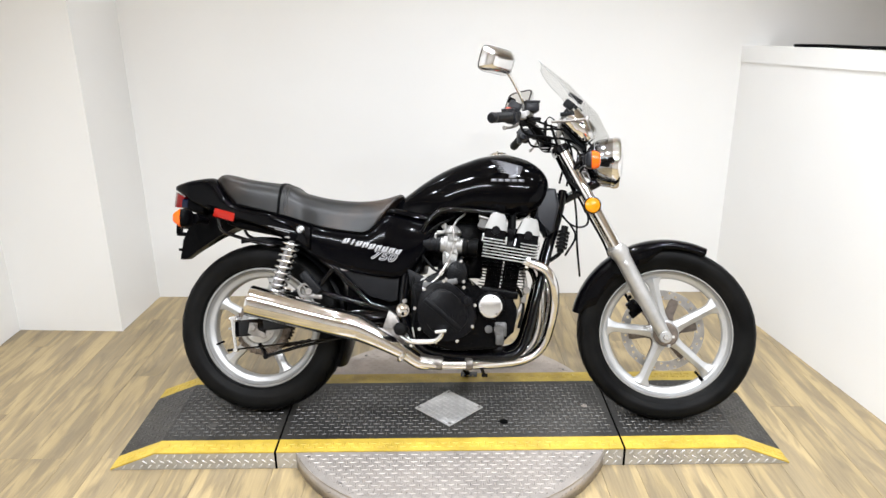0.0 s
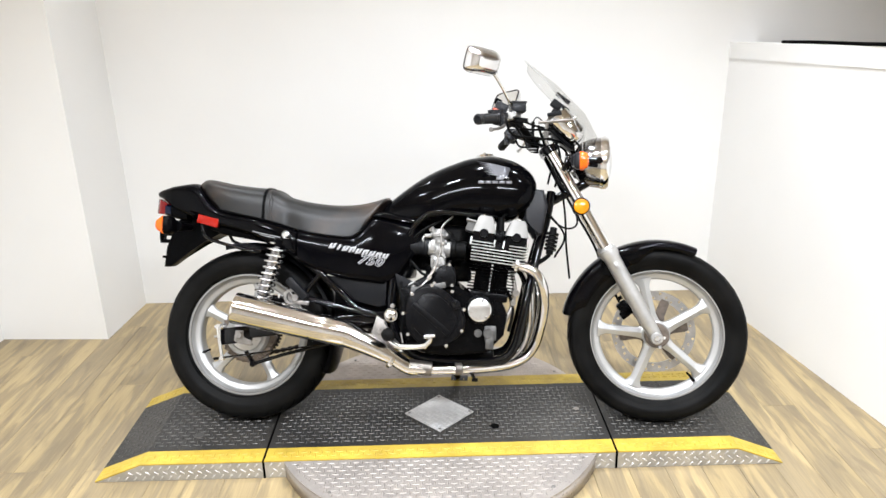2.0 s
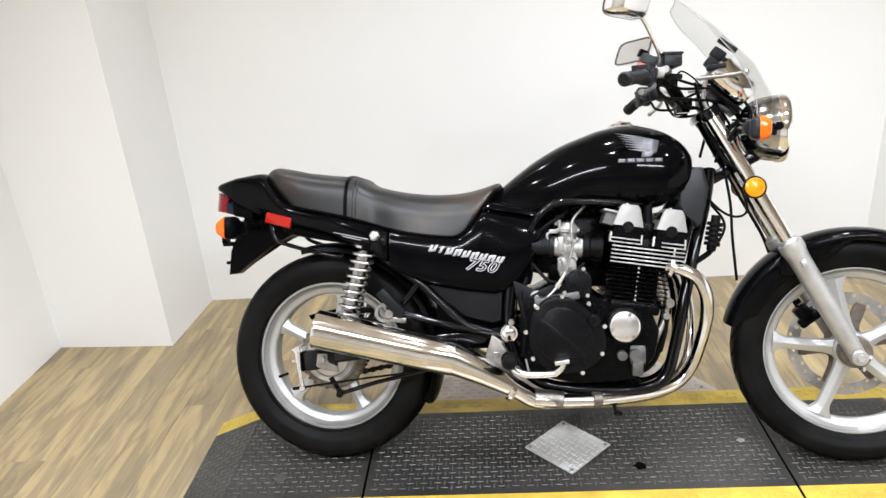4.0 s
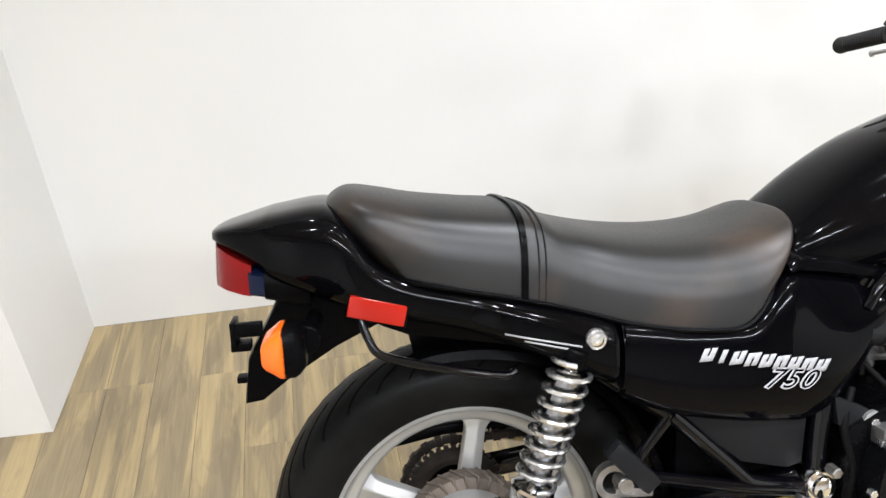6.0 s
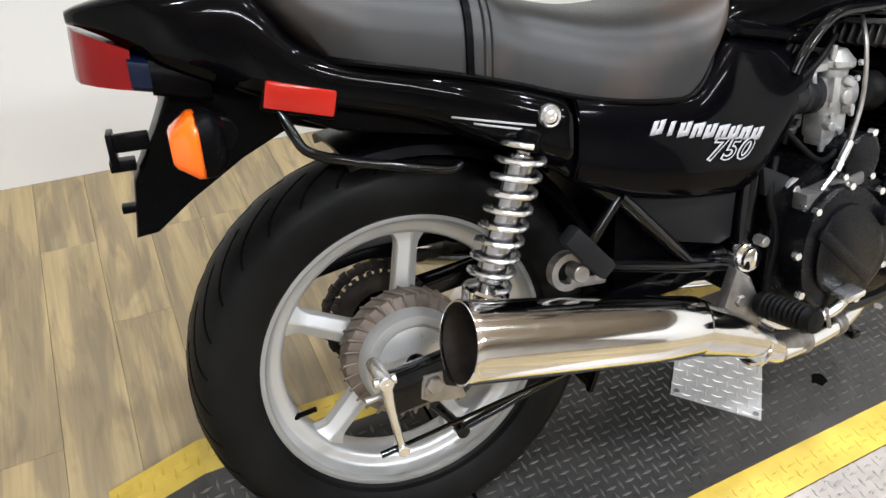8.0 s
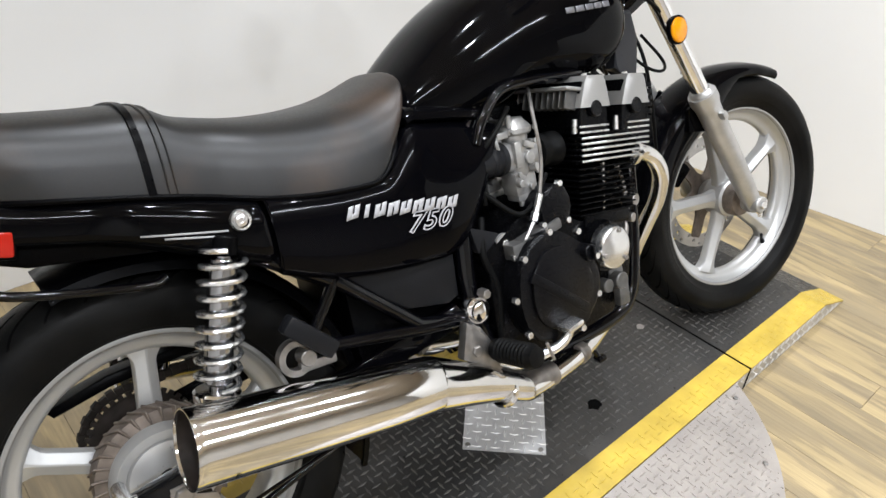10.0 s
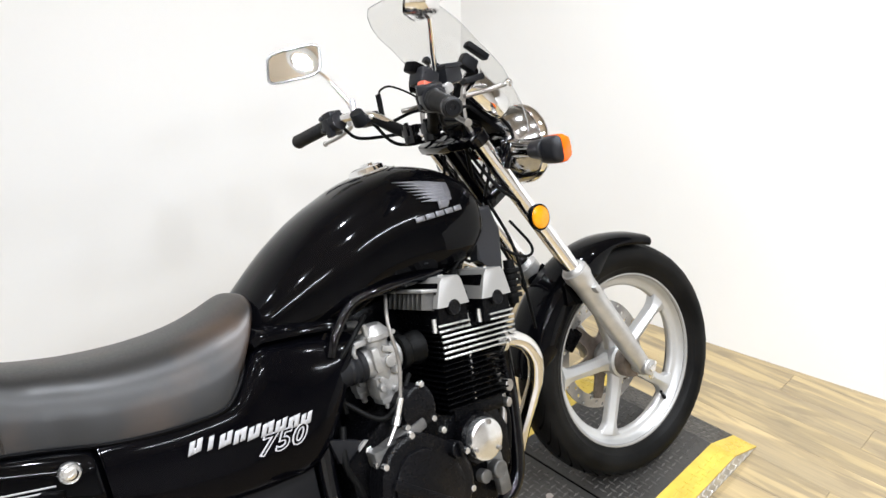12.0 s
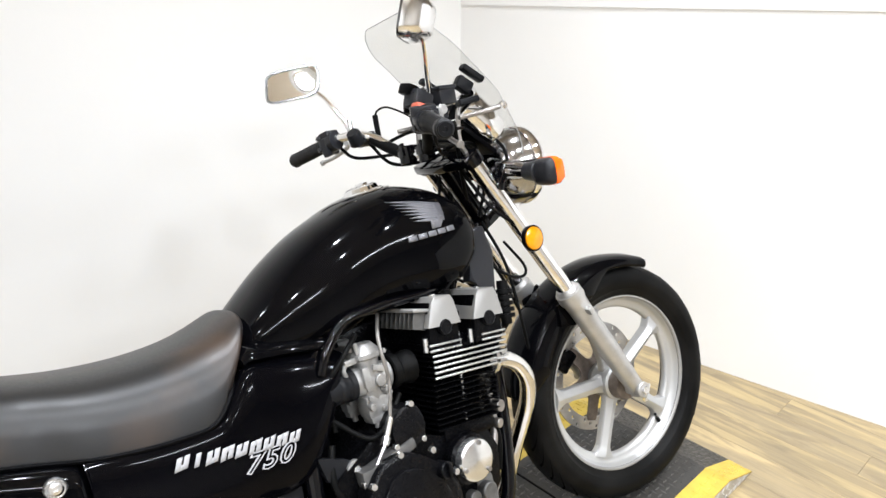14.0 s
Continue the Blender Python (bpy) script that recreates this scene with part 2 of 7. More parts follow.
def mesh_of(name, bm, mat, angle=38):
    bmesh.ops.recalc_face_normals(bm, faces=bm.faces)
    me = bpy.data.meshes.new(name)
    bm.to_mesh(me)
    bm.free()
    me.materials.append(mat)
    for p in me.polygons:
        p.use_smooth = True
    me.set_sharp_from_angle(angle=radians(angle))
    return me


def part(name, bm, mat, parent=None, label="", angle=38):
    """One bmesh as one mesh object, under a thing or under a part."""
    ob = new(name, mesh_of(name, bm, mat, angle))
    if parent:
        ob.parent = parent
    return tagged(ob, label)


def empty(name, m=None):
    ob = new(name)
    ob.empty_display_size = 0.1
    if m:
        ob.matrix_world = m
    return ob


def loft(bm, rings, cap=True, close=True, wrap=False):
    vs = [[bm.verts.new(p) for p in r] for r in rings]
    pairs = list(zip(vs, vs[1:])) + ([(vs[-1], vs[0])] if wrap else [])
    n = len(vs[0])
    for a, b in pairs:
        for i in range(n if close else n - 1):
            j = (i + 1) % n
            bm.faces.new((a[i], a[j], b[j], b[i]))
    if cap and not wrap:
        bm.faces.new(vs[0][::-1])
        bm.faces.new(vs[-1])
    return bm


def aim(p, d):
    """Pose at p whose z axis points along d."""
    return Matrix.Translation(p) @ Vector(d).to_track_quat("Z", "Y").to_matrix().to_4x4()


def lathe(bm, prof, seg=32, m=None, cap=True, closed=False, a0=0.0, a1=360.0):
    """prof: (radius, height) pairs turned about the local z axis."""
    m = m or Matrix()
    full = abs(a1 - a0) >= 360
    rings = []
    steps = seg if full else seg + 1
    for i in range(steps):
        a = radians(a0 + (a1 - a0) * i / seg)
        rings.append([m @ Vector((r * math.cos(a), r * math.sin(a), h)) for r, h in prof])
    loft(bm, rings, cap=(not full), close=closed, wrap=full)
    if full and cap and not closed:
        bm.verts.ensure_lookup_table()
        for k in (0, -1):
            pts = [m @ Vector((prof[k][0] * math.cos(radians(a0 + 360 * i / seg)), prof[k][0] * math.sin(radians(a0 + 360 * i / seg)), prof[k][1])) for i in range(seg)]
            if prof[k][0] > 1e-5:
                vs = [bm.verts.new(p) for p in pts]
                bm.faces.new(vs)
    return bm


def cyl(bm, p0, p1, r0, r1=None, seg=20, bev=0.12):
    p0, p1 = Vector(p0), Vector(p1)
    r1 = r0 if r1 is None else r1
    h = (p1 - p0).length
    c = min(r0, r1) * bev
    c = min(c, h * 0.3)
    lathe(bm, [(max(r0 - c, 1e-4), 0), (r0, c), (r1, h - c), (max(r1 - c, 1e-4), h)], seg, aim(p0, p1 - p0))
    return bm


def curve(pts, n=8):
    """Catmull-Rom points through pts."""
    p = [Vector(q) for q in pts]
    p = [p[0] * 2 - p[1]] + p + [p[-1] * 2 - p[-2]]
    out = []
    for i in range(1, len(p) - 2):
        a, b, c, d = p[i - 1:i + 3]
        for k in range(n):
            t = k / n
            out.append(0.5 * ((2 * b) + (c - a) * t + (2 * a - 5 * b + 4 * c - d) * t * t + (3 * b - a - 3 * c + d) * t ** 3))
    out.append(p[-2])
    return out


def tube(bm, pts, r, seg=10, n=6, straight=False, ends=1.0):
    """A round bar through pts; r: one radius, or one for each point."""
    path = [Vector(q) for q in pts] if straight else curve(pts, n)
    m = len(path)
    rr = [r] * m if not isinstance(r, (list, tuple)) else list(np.interp(np.linspace(0, len(r) - 1, m), range(len(r)), r))
    up = None
    rings = []
    for i, p in enumerate(path):
        d = (path[min(i + 1, m - 1)] - path[max(i - 1, 0)]).normalized()
        if up is None:
            up = d.orthogonal().normalized()
        up = (up - d * up.dot(d)).normalized()
        side = d.cross(up)
        rings.append([p + (up * math.cos(2 * math.pi * k / seg) + side * math.sin(2 * math.pi * k / seg)) * rr[i] for k in range(seg)])
    loft(bm, rings)
    return bm


def box(bm, size, m, bev=0.0, seg=2):
    g = bmesh.ops.create_cube(bm, size=1.0, matrix=m @ Matrix.Diagonal((*size, 1)))
    if bev:
        es = list({e for v in g["verts"] for e in v.link_edges})
        bmesh.ops.bevel(bm, geom=es, offset=bev, segments=seg, affect="EDGES", profile=0.6)
    return bm


def prism(bm, poly, y0, y1, bev=0.0, m=None, seg=2):
    """poly: (x, z) outline pushed from y0 to y1."""
    m = m or Matrix()
    a = [bm.verts.new(m @ Vector((x, y0, z))) for x, z in poly]
    b = [bm.verts.new(m @ Vector((x, y1, z))) for x, z in poly]
    fs = [bm.faces.new(a), bm.faces.new(b[::-1])]
    n = len(poly)
    for i in range(n):
        fs.append(bm.faces.new((a[i], b[i], b[(i + 1) % n], a[(i + 1) % n])))
    if bev:
        es = list({e for f in fs[:2] for e in f.edges})
        bmesh.ops.bevel(bm, geom=es, offset=bev, segments=seg, affect="EDGES", profile=0.6)
    return bm


def hexbolt(bm, p, d, r, h):
    cyl(bm, p, Vector(p) + Vector(d).normalized() * h, r, seg=6, bev=0.15)
    return bm


def plate(bm, x0, y0, x1, y1, z0, z1, bev=0.002):
    box(bm, (x1 - x0, y1 - y0, z1 - z0), Matrix.Translation(((x0 + x1) / 2, (y0 + y1) / 2, (z0 + z1) / 2)), bev, 1)
    return bm


# ---- room ----


def wall(name, p, q, z0, z1, thick, mat, label):
    """An upright slab from plan point p to q, its thickness to the left of the way from p to q."""
    bm = bmesh.new()
    p, q = Vector((*p, 0)), Vector((*q, 0))
    side = Vector((-(q - p).y, (q - p).x, 0)).normalized() * thick
    ring = [p, q, q + side, p + side]
    loft(bm, [[v + Vector((0, 0, z0)) for v in ring], [v + Vector((0, 0, z1)) for v in ring]])
    return tagged(part(name, bm, mat, None, label, 20), category="wall", kind="structure")


BACK_Y = 1.30
wall("wall_north", (4.0, BACK_Y), (-1.64, BACK_Y), 0, CEILING, -0.12, WALL, "plain white painted wall behind the motorcycle")
wall("wall_pillar", (-1.60, BACK_Y + 0.12), (-1.63, 0.86), 0, CEILING, -0.55, WALL, "white boxed-out pillar in the wall corner")
wall("wall_west", (-2.16, 1.42), (-2.16, -4.4), 0, CEILING, -0.12, WALL, "plain white painted side wall")
wall("wall_south", (-2.16, -4.4), (4.0, -4.4), 0, CEILING, -0.12, TAN_WALL, "beige painted wall across the room")
wall("wall_east", (4.0, -4.4), (4.0, BACK_Y), 0, CEILING, -0.12, TAN_WALL, "beige painted wall beyond the partition")
PART_A, PART_B = (1.50, BACK_Y), (2.10, -3.0)
wall("wall_partition", PART_B, PART_A, 0, 1.265, -0.11, WALL, "low white partition wall beside the display stand")
for v in bpy.data.objects["wall_partition"].data.vertices:
    if v.co.z > 1:
        v.co.z += 0.037 * (BACK_Y - v.co.y)
rail = wall("trim", (PART_B[0] - 0.005, PART_B[1]), (PART_A[0] - 0.005, PART_A[1]), 1.255, 1.333, -0.130, WALL, "white painted cap rail on the low partition")
for v in rail.data.vertices:
    v.co.z += 0.037 * (BACK_Y - v.co.y)
bm = bmesh.new()
tube(bm, [(1.590, 0.95, 1.352), (1.605, 0.70, 1.364), (1.625, 0.40, 1.374), (1.66, 0.10, 1.386), (1.72, -0.4, 1.404)], 0.007, 8)
tagged(part("cable", bm, GAP_BLACK, None, "black cable lying along the partition rail"), category="cable")

bm = bmesh.new()
plate(bm, -2.3, -4.55, 4.15, 1.45, CEILING, CEILING + 0.1, 0)
tagged(part("ceiling", bm, CEIL, None, "off-white painted ceiling"), category="ceiling", kind="structure")

# ---- motorcycle ----
# Built upright: x ahead, y to its left, z up from the tyre contacts; the root leans it on its side stand.
BIKE = empty("motorcycle", pose(0, -0.0522, 0.0665) @ pose(0, 0, 0, 0, 0, -3.8) @ pose(0, 0, 0, -21.7) @ pose(0, 0, 0, 0, 0.42, 0))
tagged(BIKE, "black standard motorcycle with chrome exhausts leaning on its side stand", "motorcycle")
REAR, FRONT = Vector((-0.718, 0, 0.322)), Vector((0.798, 0, 0.338))
RAKE = radians(27.5)
AXIS = Vector((-math.sin(RAKE), 0, math.cos(RAKE)))
HEAD = Vector((0.395, 0, 1.0))
# the forks are turned a little to the right
STEER = Matrix.Translation(HEAD) @ Matrix.Rotation(radians(-8.0), 4, AXIS) @ Matrix.Translation(-HEAD)


def flare(p):
    """The machine is broader towards its tail."""
    w = 0.0145 - 0.020 * p.x
    return Vector((p.x, p.y + math.copysign(w * min(1.0, abs(p.y) / 0.09), p.y), p.z))


def bpart(name, bm, mat, parent=None, label="", angle=38):
    for v in bm.verts:
        v.co = flare(v.co)
    return part(name, bm, mat, parent or BIKE, label, angle)


def wpart(name, bm, mat, parent=None, label="", angle=38):
    return part(name, bm, mat, parent or BIKE, label, angle)


def fpart(name, bm, mat, parent=None, label="", angle=38):
    """A part that turns with the forks."""
    bm.transform(STEER)
    return part(name, bm, mat, parent or BIKE, label, angle)


def hpart(name, bm, mat, parent=None, label="", angle=38):
    """A part of the bars, set a little to the left in their clamps."""
    bm.transform(Matrix.Translation((0, 0.022, 0)))
    return fpart(name, bm, mat, parent, label, angle)


def interp(x, table, col):
    xs = [r[0] for r in table]
    return float(np.interp(x, xs, [r[col] for r in table]))


def smooth_table(rows, n=5):
    """Rows of numbers run through by a smooth curve."""
    rows = np.array(rows, float)
    p = np.vstack([2 * rows[0] - rows[1], rows, 2 * rows[-1] - rows[-2]])
    out = []
    for i in range(1, len(p) - 2):
        a, b, c, d = p[i - 1:i + 3]
        for k in range(n):
            t = k / n
            out.append(0.5 * (2 * b + (c - a) * t + (2 * a - 5 * b + 4 * c - d) * t * t + (3 * b - a - 3 * c + d) * t ** 3))
    out.append(rows[-1])
    return np.array(out)


def section(x, zt, zb, hw, frac, nu, nl, seg=40):
    zc = zb + frac * (zt - zb)
    ring = []
    for k in range(seg):
        a = 2 * math.pi * k / seg
        c, s = math.cos(a), math.sin(a)
        e = 2 / (nu if s >= 0 else nl)
        y = hw * math.copysign(abs(c) ** e, c)
        z = zc + ((zt - zc) if s >= 0 else (zc - zb)) * math.copysign(abs(s) ** e, s)
        ring.append(Vector((x, y, z)))
    return ring


def side_y(x, z, table, frac, nu, nl):
    """Half width of a lofted body at (x, z)."""
    zt, zb, hw = interp(x, table, 1), interp(x, table, 2), interp(x, table, 3)
    zc = zb + frac * (zt - zb)
    n, h = (nu, zt - zc) if z >= zc else (nl, zc - zb)
    t = min(0.999, abs(z - zc) / h)
    return hw * (1 - t ** n) ** (1 / n)


# -- fuel tank: x, top, bottom, half width
TANK = smooth_table([
    (-0.215, 0.795, 0.735, 0.076), (-0.185, 0.826, 0.730, 0.092), (-0.11, 0.885, 0.722, 0.114), (-0.05, 0.923, 0.722, 0.128), (0.0, 0.948, 0.735, 0.137),
    (0.05, 0.967, 0.752, 0.143), (0.10, 0.984, 0.757, 0.150), (0.16, 0.994, 0.752, 0.155), (0.21, 0.993, 0.748, 0.157),
    (0.27, 0.977, 0.755, 0.152), (0.31, 0.955, 0.778, 0.141), (0.335, 0.932, 0.803, 0.123), (0.35, 0.908, 0.835, 0.094), (0.357, 0.885, 0.860, 0.045)])
TANK_F = (0.40, 2.35, 3.2)
bm = bmesh.new()
loft(bm, [section(r[0], r[1], r[2], r[3], *TANK_F) for r in TANK])
tank = bpart("fuel_tank", bm, PAINT, label="gloss black fuel tank with a silver wing emblem", angle=60)
bm = bmesh.new()
capm = aim((0.165, 0.0, 0.985), (-0.10, 0, 1))
lathe(bm, [(0.046, -0.004), (0.046, 0.006), (0.041, 0.010), (0.036, 0.010), (0.034, 0.018), (0.028, 0.021), (0.001, 0.021)], 36, capm)
box(bm, (0.030, 0.012, 0.006), capm @ Matrix.Translation((0.004, 0, 0.023)), 0.002)
box(bm, (0.016, 0.030, 0.010), capm @ Matrix.Translation((-0.040, 0, 0.010)), 0.003)
bpart("filler_cap", bm, CHROME, tank, "chrome filler cap with a key flap")
bm = bmesh.new()
lathe(bm, [(0.046, 0.0), (0.0565, -0.002), (0.0565, 0.0035), (0.046, 0.0045)], 40, capm, closed=True, cap=False)
bpart("cap_ring", bm, STEEL, tank)
# seam along the lower edge of the tank
for sy in (-1, 1):
    bm = bmesh.new()
    pts = []
    for x in np.linspace(-0.03, 0.325, 16):
        zb = interp(x, TANK, 2)
        z = zb + 0.012
        pts.append((x, sy * side_y(x, z, TANK, *TANK_F), z))
    tube(bm, pts, 0.0032, 6, 3)
    bpart("tank_seam", bm, PAINT, tank)


def on_side(x, z, table, fr, proud=0.0016, sy=-1):
    if callable(table):
        return Vector((x, sy * (table(x, z) + proud), z))
    return Vector((x, sy * (side_y(x, z, table, *fr) + proud), z))


def decal(name, polys, mat, table, fr, parent, label="", sy=-1):
    """Flat shapes in (x, z) laid on the flank of a lofted body."""
    bm = bmesh.new()
    for poly in polys:
        vs = [bm.verts.new((x, 0, z)) for x, z in poly]
        bm.faces.new(vs)
    bmesh.ops.triangulate(bm, faces=bm.faces)
    bmesh.ops.subdivide_edges(bm, edges=bm.edges, cuts=2, use_grid_fill=True)
    for v in bm.verts:
        v.co = flare(on_side(v.co.x, v.co.z, table, fr, 0.0012, sy))
    me = bpy.data.meshes.new(name)
    bm.to_mesh(me)
    bm.free()
    me.materials.append(mat)
    for p in me.polygons:
        p.use_smooth = True
    ob = new(name, me)
    ob.parent = parent
    so = ob.modifiers.new("thick", "SOLIDIFY")
    so.thickness, so.offset = 0.0008, 1 if sy < 0 else -1
    return tagged(ob, label)


def feather(i, n=7):
    t = i / (n - 1)
    x0, z0 = 0.136 + 0.030 * t, 0.962 - 0.050 * t
    x1, z1 = 0.254 - 0.010 * t, 0.930 - 0.029 * t
    h0, h1 = 0.0024, 0.0052
    k = [(x0, z0), (x0 + 0.45 * (x1 - x0), z0 + 0.45 * (z1 - z0) + 0.0045), (x1, z1 + h1), (x1, z1 - h1 * 0.3), (x0 + 0.45 * (x1 - x0), z0 + 0.45 * (z1 - z0) - h0)]
    return k


for sy in (-1, 1):
    for i in range(7):
        decal("wing_feather", [feather(i)], DECAL, TANK, TANK_F, tank, "silver feather of the wing emblem", sy)
    decal("wing_emblem", [[(0.206, 0.905), (0.250, 0.914), (0.240, 0.902), (0.226, 0.888), (0.203, 0.888), (0.213, 0.897)]],
          DECAL, TANK, TANK_F, tank, "silver feathered wing emblem", sy)
    bars = []
    for i in range(5):
        x = 0.140 + i * 0.0245
        bars.append([(x, 0.8745), (x + 0.0215, 0.8745), (x + 0.0215, 0.8850), (x, 0.8850)])
    for bar_ in bars:
        decal("badge_bar", [bar_], DECAL, TANK, TANK_F, tank, "silver bar of the maker's badge", sy)

# -- tail cowl with side covers: x, top, bottom, half width
BODY = smooth_table([
    (-1.078, 0.854, 0.838, 0.030), (-1.065, 0.859, 0.834, 0.048), (-1.035, 0.867, 0.818, 0.068), (-1.005, 0.875, 0.795, 0.082), (-0.985, 0.879, 0.775, 0.088),
    (-0.913, 0.887, 0.740, 0.098), (-0.880, 0.862, 0.730, 0.104), (-0.845, 0.812, 0.722, 0.108), (-0.795, 0.785, 0.711, 0.114), (-0.72, 0.768, 0.692, 0.124), (-0.666, 0.756, 0.672, 0.140),
    (-0.60, 0.740, 0.640, 0.152), (-0.55, 0.726, 0.614, 0.160), (-0.512, 0.715, 0.597, 0.163), (-0.498, 0.706, 0.606, 0.146), (-0.40, 0.686, 0.570, 0.138), (-0.30, 0.680, 0.550, 0.135),
    (-0.25, 0.690, 0.545, 0.130), (-0.20, 0.715, 0.545, 0.126), (-0.17, 0.715, 0.555, 0.122), (-0.126, 0.710, 0.590, 0.118)], 4)
BODY_F = (0.42, 4.2, 3.0)
bm = bmesh.new()
loft(bm, [section(r[0], r[1], r[2], r[3], *BODY_F, seg=44) for r in BODY])
body = bpart("tail_cowl", bm, PAINT, label="gloss black tail cowl under the seat", angle=60)
# side covers: broad gloss panels; x, top, bottom, half width
COVER_ROWS = smooth_table([
    (-0.503, 0.707, 0.590, 0.163), (-0.46, 0.700, 0.571, 0.165), (-0.408, 0.691, 0.552, 0.165), (-0.35, 0.686, 0.538, 0.164), (-0.305, 0.686, 0.530, 0.163), (-0.285, 0.697, 0.527, 0.162), (-0.262, 0.722, 0.524, 0.161), (-0.240, 0.746, 0.522, 0.160),
    (-0.225, 0.752, 0.520, 0.159), (-0.20, 0.748, 0.519, 0.158), (-0.165, 0.742, 0.530, 0.156), (-0.135, 0.737, 0.555, 0.153), (-0.10, 0.730, 0.603, 0.149), (-0.066, 0.722, 0.665, 0.143), (-0.050, 0.718, 0.704, 0.140)], 4)


def cover_y(x, z):
    zt, zb, hw = interp(x, COVER_ROWS, 1), interp(x, COVER_ROWS, 2), interp(x, COVER_ROWS, 3)
    u = max(-1.0, min(1.0, (z - (zt + zb) / 2) / ((zt - zb) / 2)))
    k = min(1.0, max(0.0, (x + 0.30) / 0.16))
    lean = 0.024 * k * k * (3 - 2 * k) * max(0.0, u + 0.35) ** 2 / 1.82
    return hw - 0.010 * u * u - 0.010 * abs(u) ** 12 - lean


for sy in (-1, 1):
    bm = bmesh.new()
    rings = []
    for x, zt, zb, hw in COVER_ROWS:
        ring = []
        for u in (-1, -0.97, -0.92, -0.85, -0.7, -0.45, -0.2, 0.0, 0.2, 0.45, 0.7, 0.85, 0.92, 0.97, 1):
            z = (zt + zb) / 2 + u * (zt - zb) / 2
            ring.append(Vector((x, sy * cover_y(x, z), z)))
        ring += [Vector((x, sy * (hw - 0.045), zt - 0.002)), Vector((x, sy * (hw - 0.045), zb + 0.002))]
        rings.append(ring)
    loft(bm, rings)
    es = [e for e in bm.edges if all(abs(v.co.x + 0.503) < 1e-4 for v in e.verts) or all(abs(v.co.x + 0.050) < 1e-4 for v in e.verts)]
    bmesh.ops.bevel(bm, geom=es, offset=0.003, segments=2, affect="EDGES")
    cover = bpart("side_cover", bm, COVER_PAINT, label="gloss black plastic side cover with white lettering", angle=50)
    # painted ledge between the side cover and the tank
    bm = bmesh.new()
    rings = []
    for x in np.linspace(-0.236, -0.045, 12):
        zt = interp(x, COVER_ROWS, 1) + 0.003
        hw = cover_y(x, zt - 0.02) - 0.004
        e = 0.7 if x < -0.225 else 1.0
        rings.append([Vector((x, sy * 0.09, zt)), Vector((x, sy * (hw - 0.004), zt)), Vector((x, sy * hw, zt + 0.004)), Vector((x, sy * (hw - 0.003), zt + 0.013 * e)),
                      Vector((x, sy * (hw - 0.012), zt + 0.021 * e)), Vector((x, sy * (hw - 0.030), zt + 0.025 * e)), Vector((x, sy * 0.09, zt + 0.027 * e))])
    loft(bm, rings)
    bpart("tank_ledge", bm, PAINT, body, "gloss black ledge under the tank", 50)
    bm = bmesh.new()
    p = on_side(-0.545, 0.688, BODY, BODY_F, 0, sy)
    lathe(bm, [(0.0155, -0.006), (0.0155, 0.002), (0.0135, 0.005), (0.0115, 0.001), (0.0095, 0.0), (0.0085, 0.004), (0.004, 0.005), (0.0035, 0.002), (0.001, 0.002)], 24, aim(p, (0, sy, 0)))
    bpart("cover_bolt", bm, POLISHED, body, "bright bolt with a washer")
    # lettering of the model name: nine slanted blocks with narrow slits, as plain shapes
    for i in range(9):
        x = -0.392 + i * 0.0234
        z = 0.6405 - i * 0.0046
        w, h, sl, slit = 0.0212, 0.0185, 0.010, 0.0030
        lo, hi = (0.0, 0.42) if i % 2 else (0.58, 1.0)

        def at(u, v):
            return (x + u * w + v * sl, z + v * h)

        m0, m1 = 0.5 - slit / w / 2, 0.5 + slit / w / 2
        if i == 1:
            blocks = [[at(0.3, 0), at(0.7, 0), at(0.7, 1), at(0.3, 1)]]
        else:
            blocks = [[at(0, 0), at(m0, 0), at(m0, 1), at(0, 1)], [at(m1, 0), at(1, 0), at(1, 1), at(m1, 1)],
                      [at(m0, 1 - hi), at(m1, 1 - hi), at(m1, 1 - lo), at(m0, 1 - lo)]]
        decal("name_block", blocks, WHITE_DECAL, cover_y, None, cover, "silver-white slanted block of the model name", sy)
    # two thin silver lines slanting down towards the cowl bolt
    for (xa, za), (xb, zb) in (((-0.672, 0.702), (-0.565, 0.680)), ((-0.645, 0.691), (-0.578, 0.676))):
        decal("cowl_line", [[(xa, za), (xb, zb), (xb, zb - 0.0026), (xa, za - 0.0026)]], WHITE_DECAL, BODY, BODY_F, body, "thin silver line on the tail cowl", sy)
    if sy < 0:
        right_cover = cover


def lettering(text, size, shear, mat, place, parent, name, label, swell=0.0):
    """Built-in font as a flat mesh, each vertex put on a surface by place(u, v)."""
    cu = bpy.data.curves.new("text", "FONT")
    cu.body, cu.size, cu.shear, cu.resolution_u = text, size, shear, 3
    cu.offset, cu.space_character = swell, 1.12
    ob = bpy.data.objects.new("text", cu)
    scene.collection.objects.link(ob)
    dg = bpy.context.evaluated_depsgraph_get()
    me = bpy.data.meshes.new_from_object(ob.evaluated_get(dg))
    bpy.data.objects.remove(ob)
    for v in me.vertices:
        v.co = flare(place(v.co.x, v.co.y))
    me.name = name
    me.materials.clear()
    me.materials.append(mat)
    o = new(name, me)
    o.parent = parent
    return tagged(o, label)


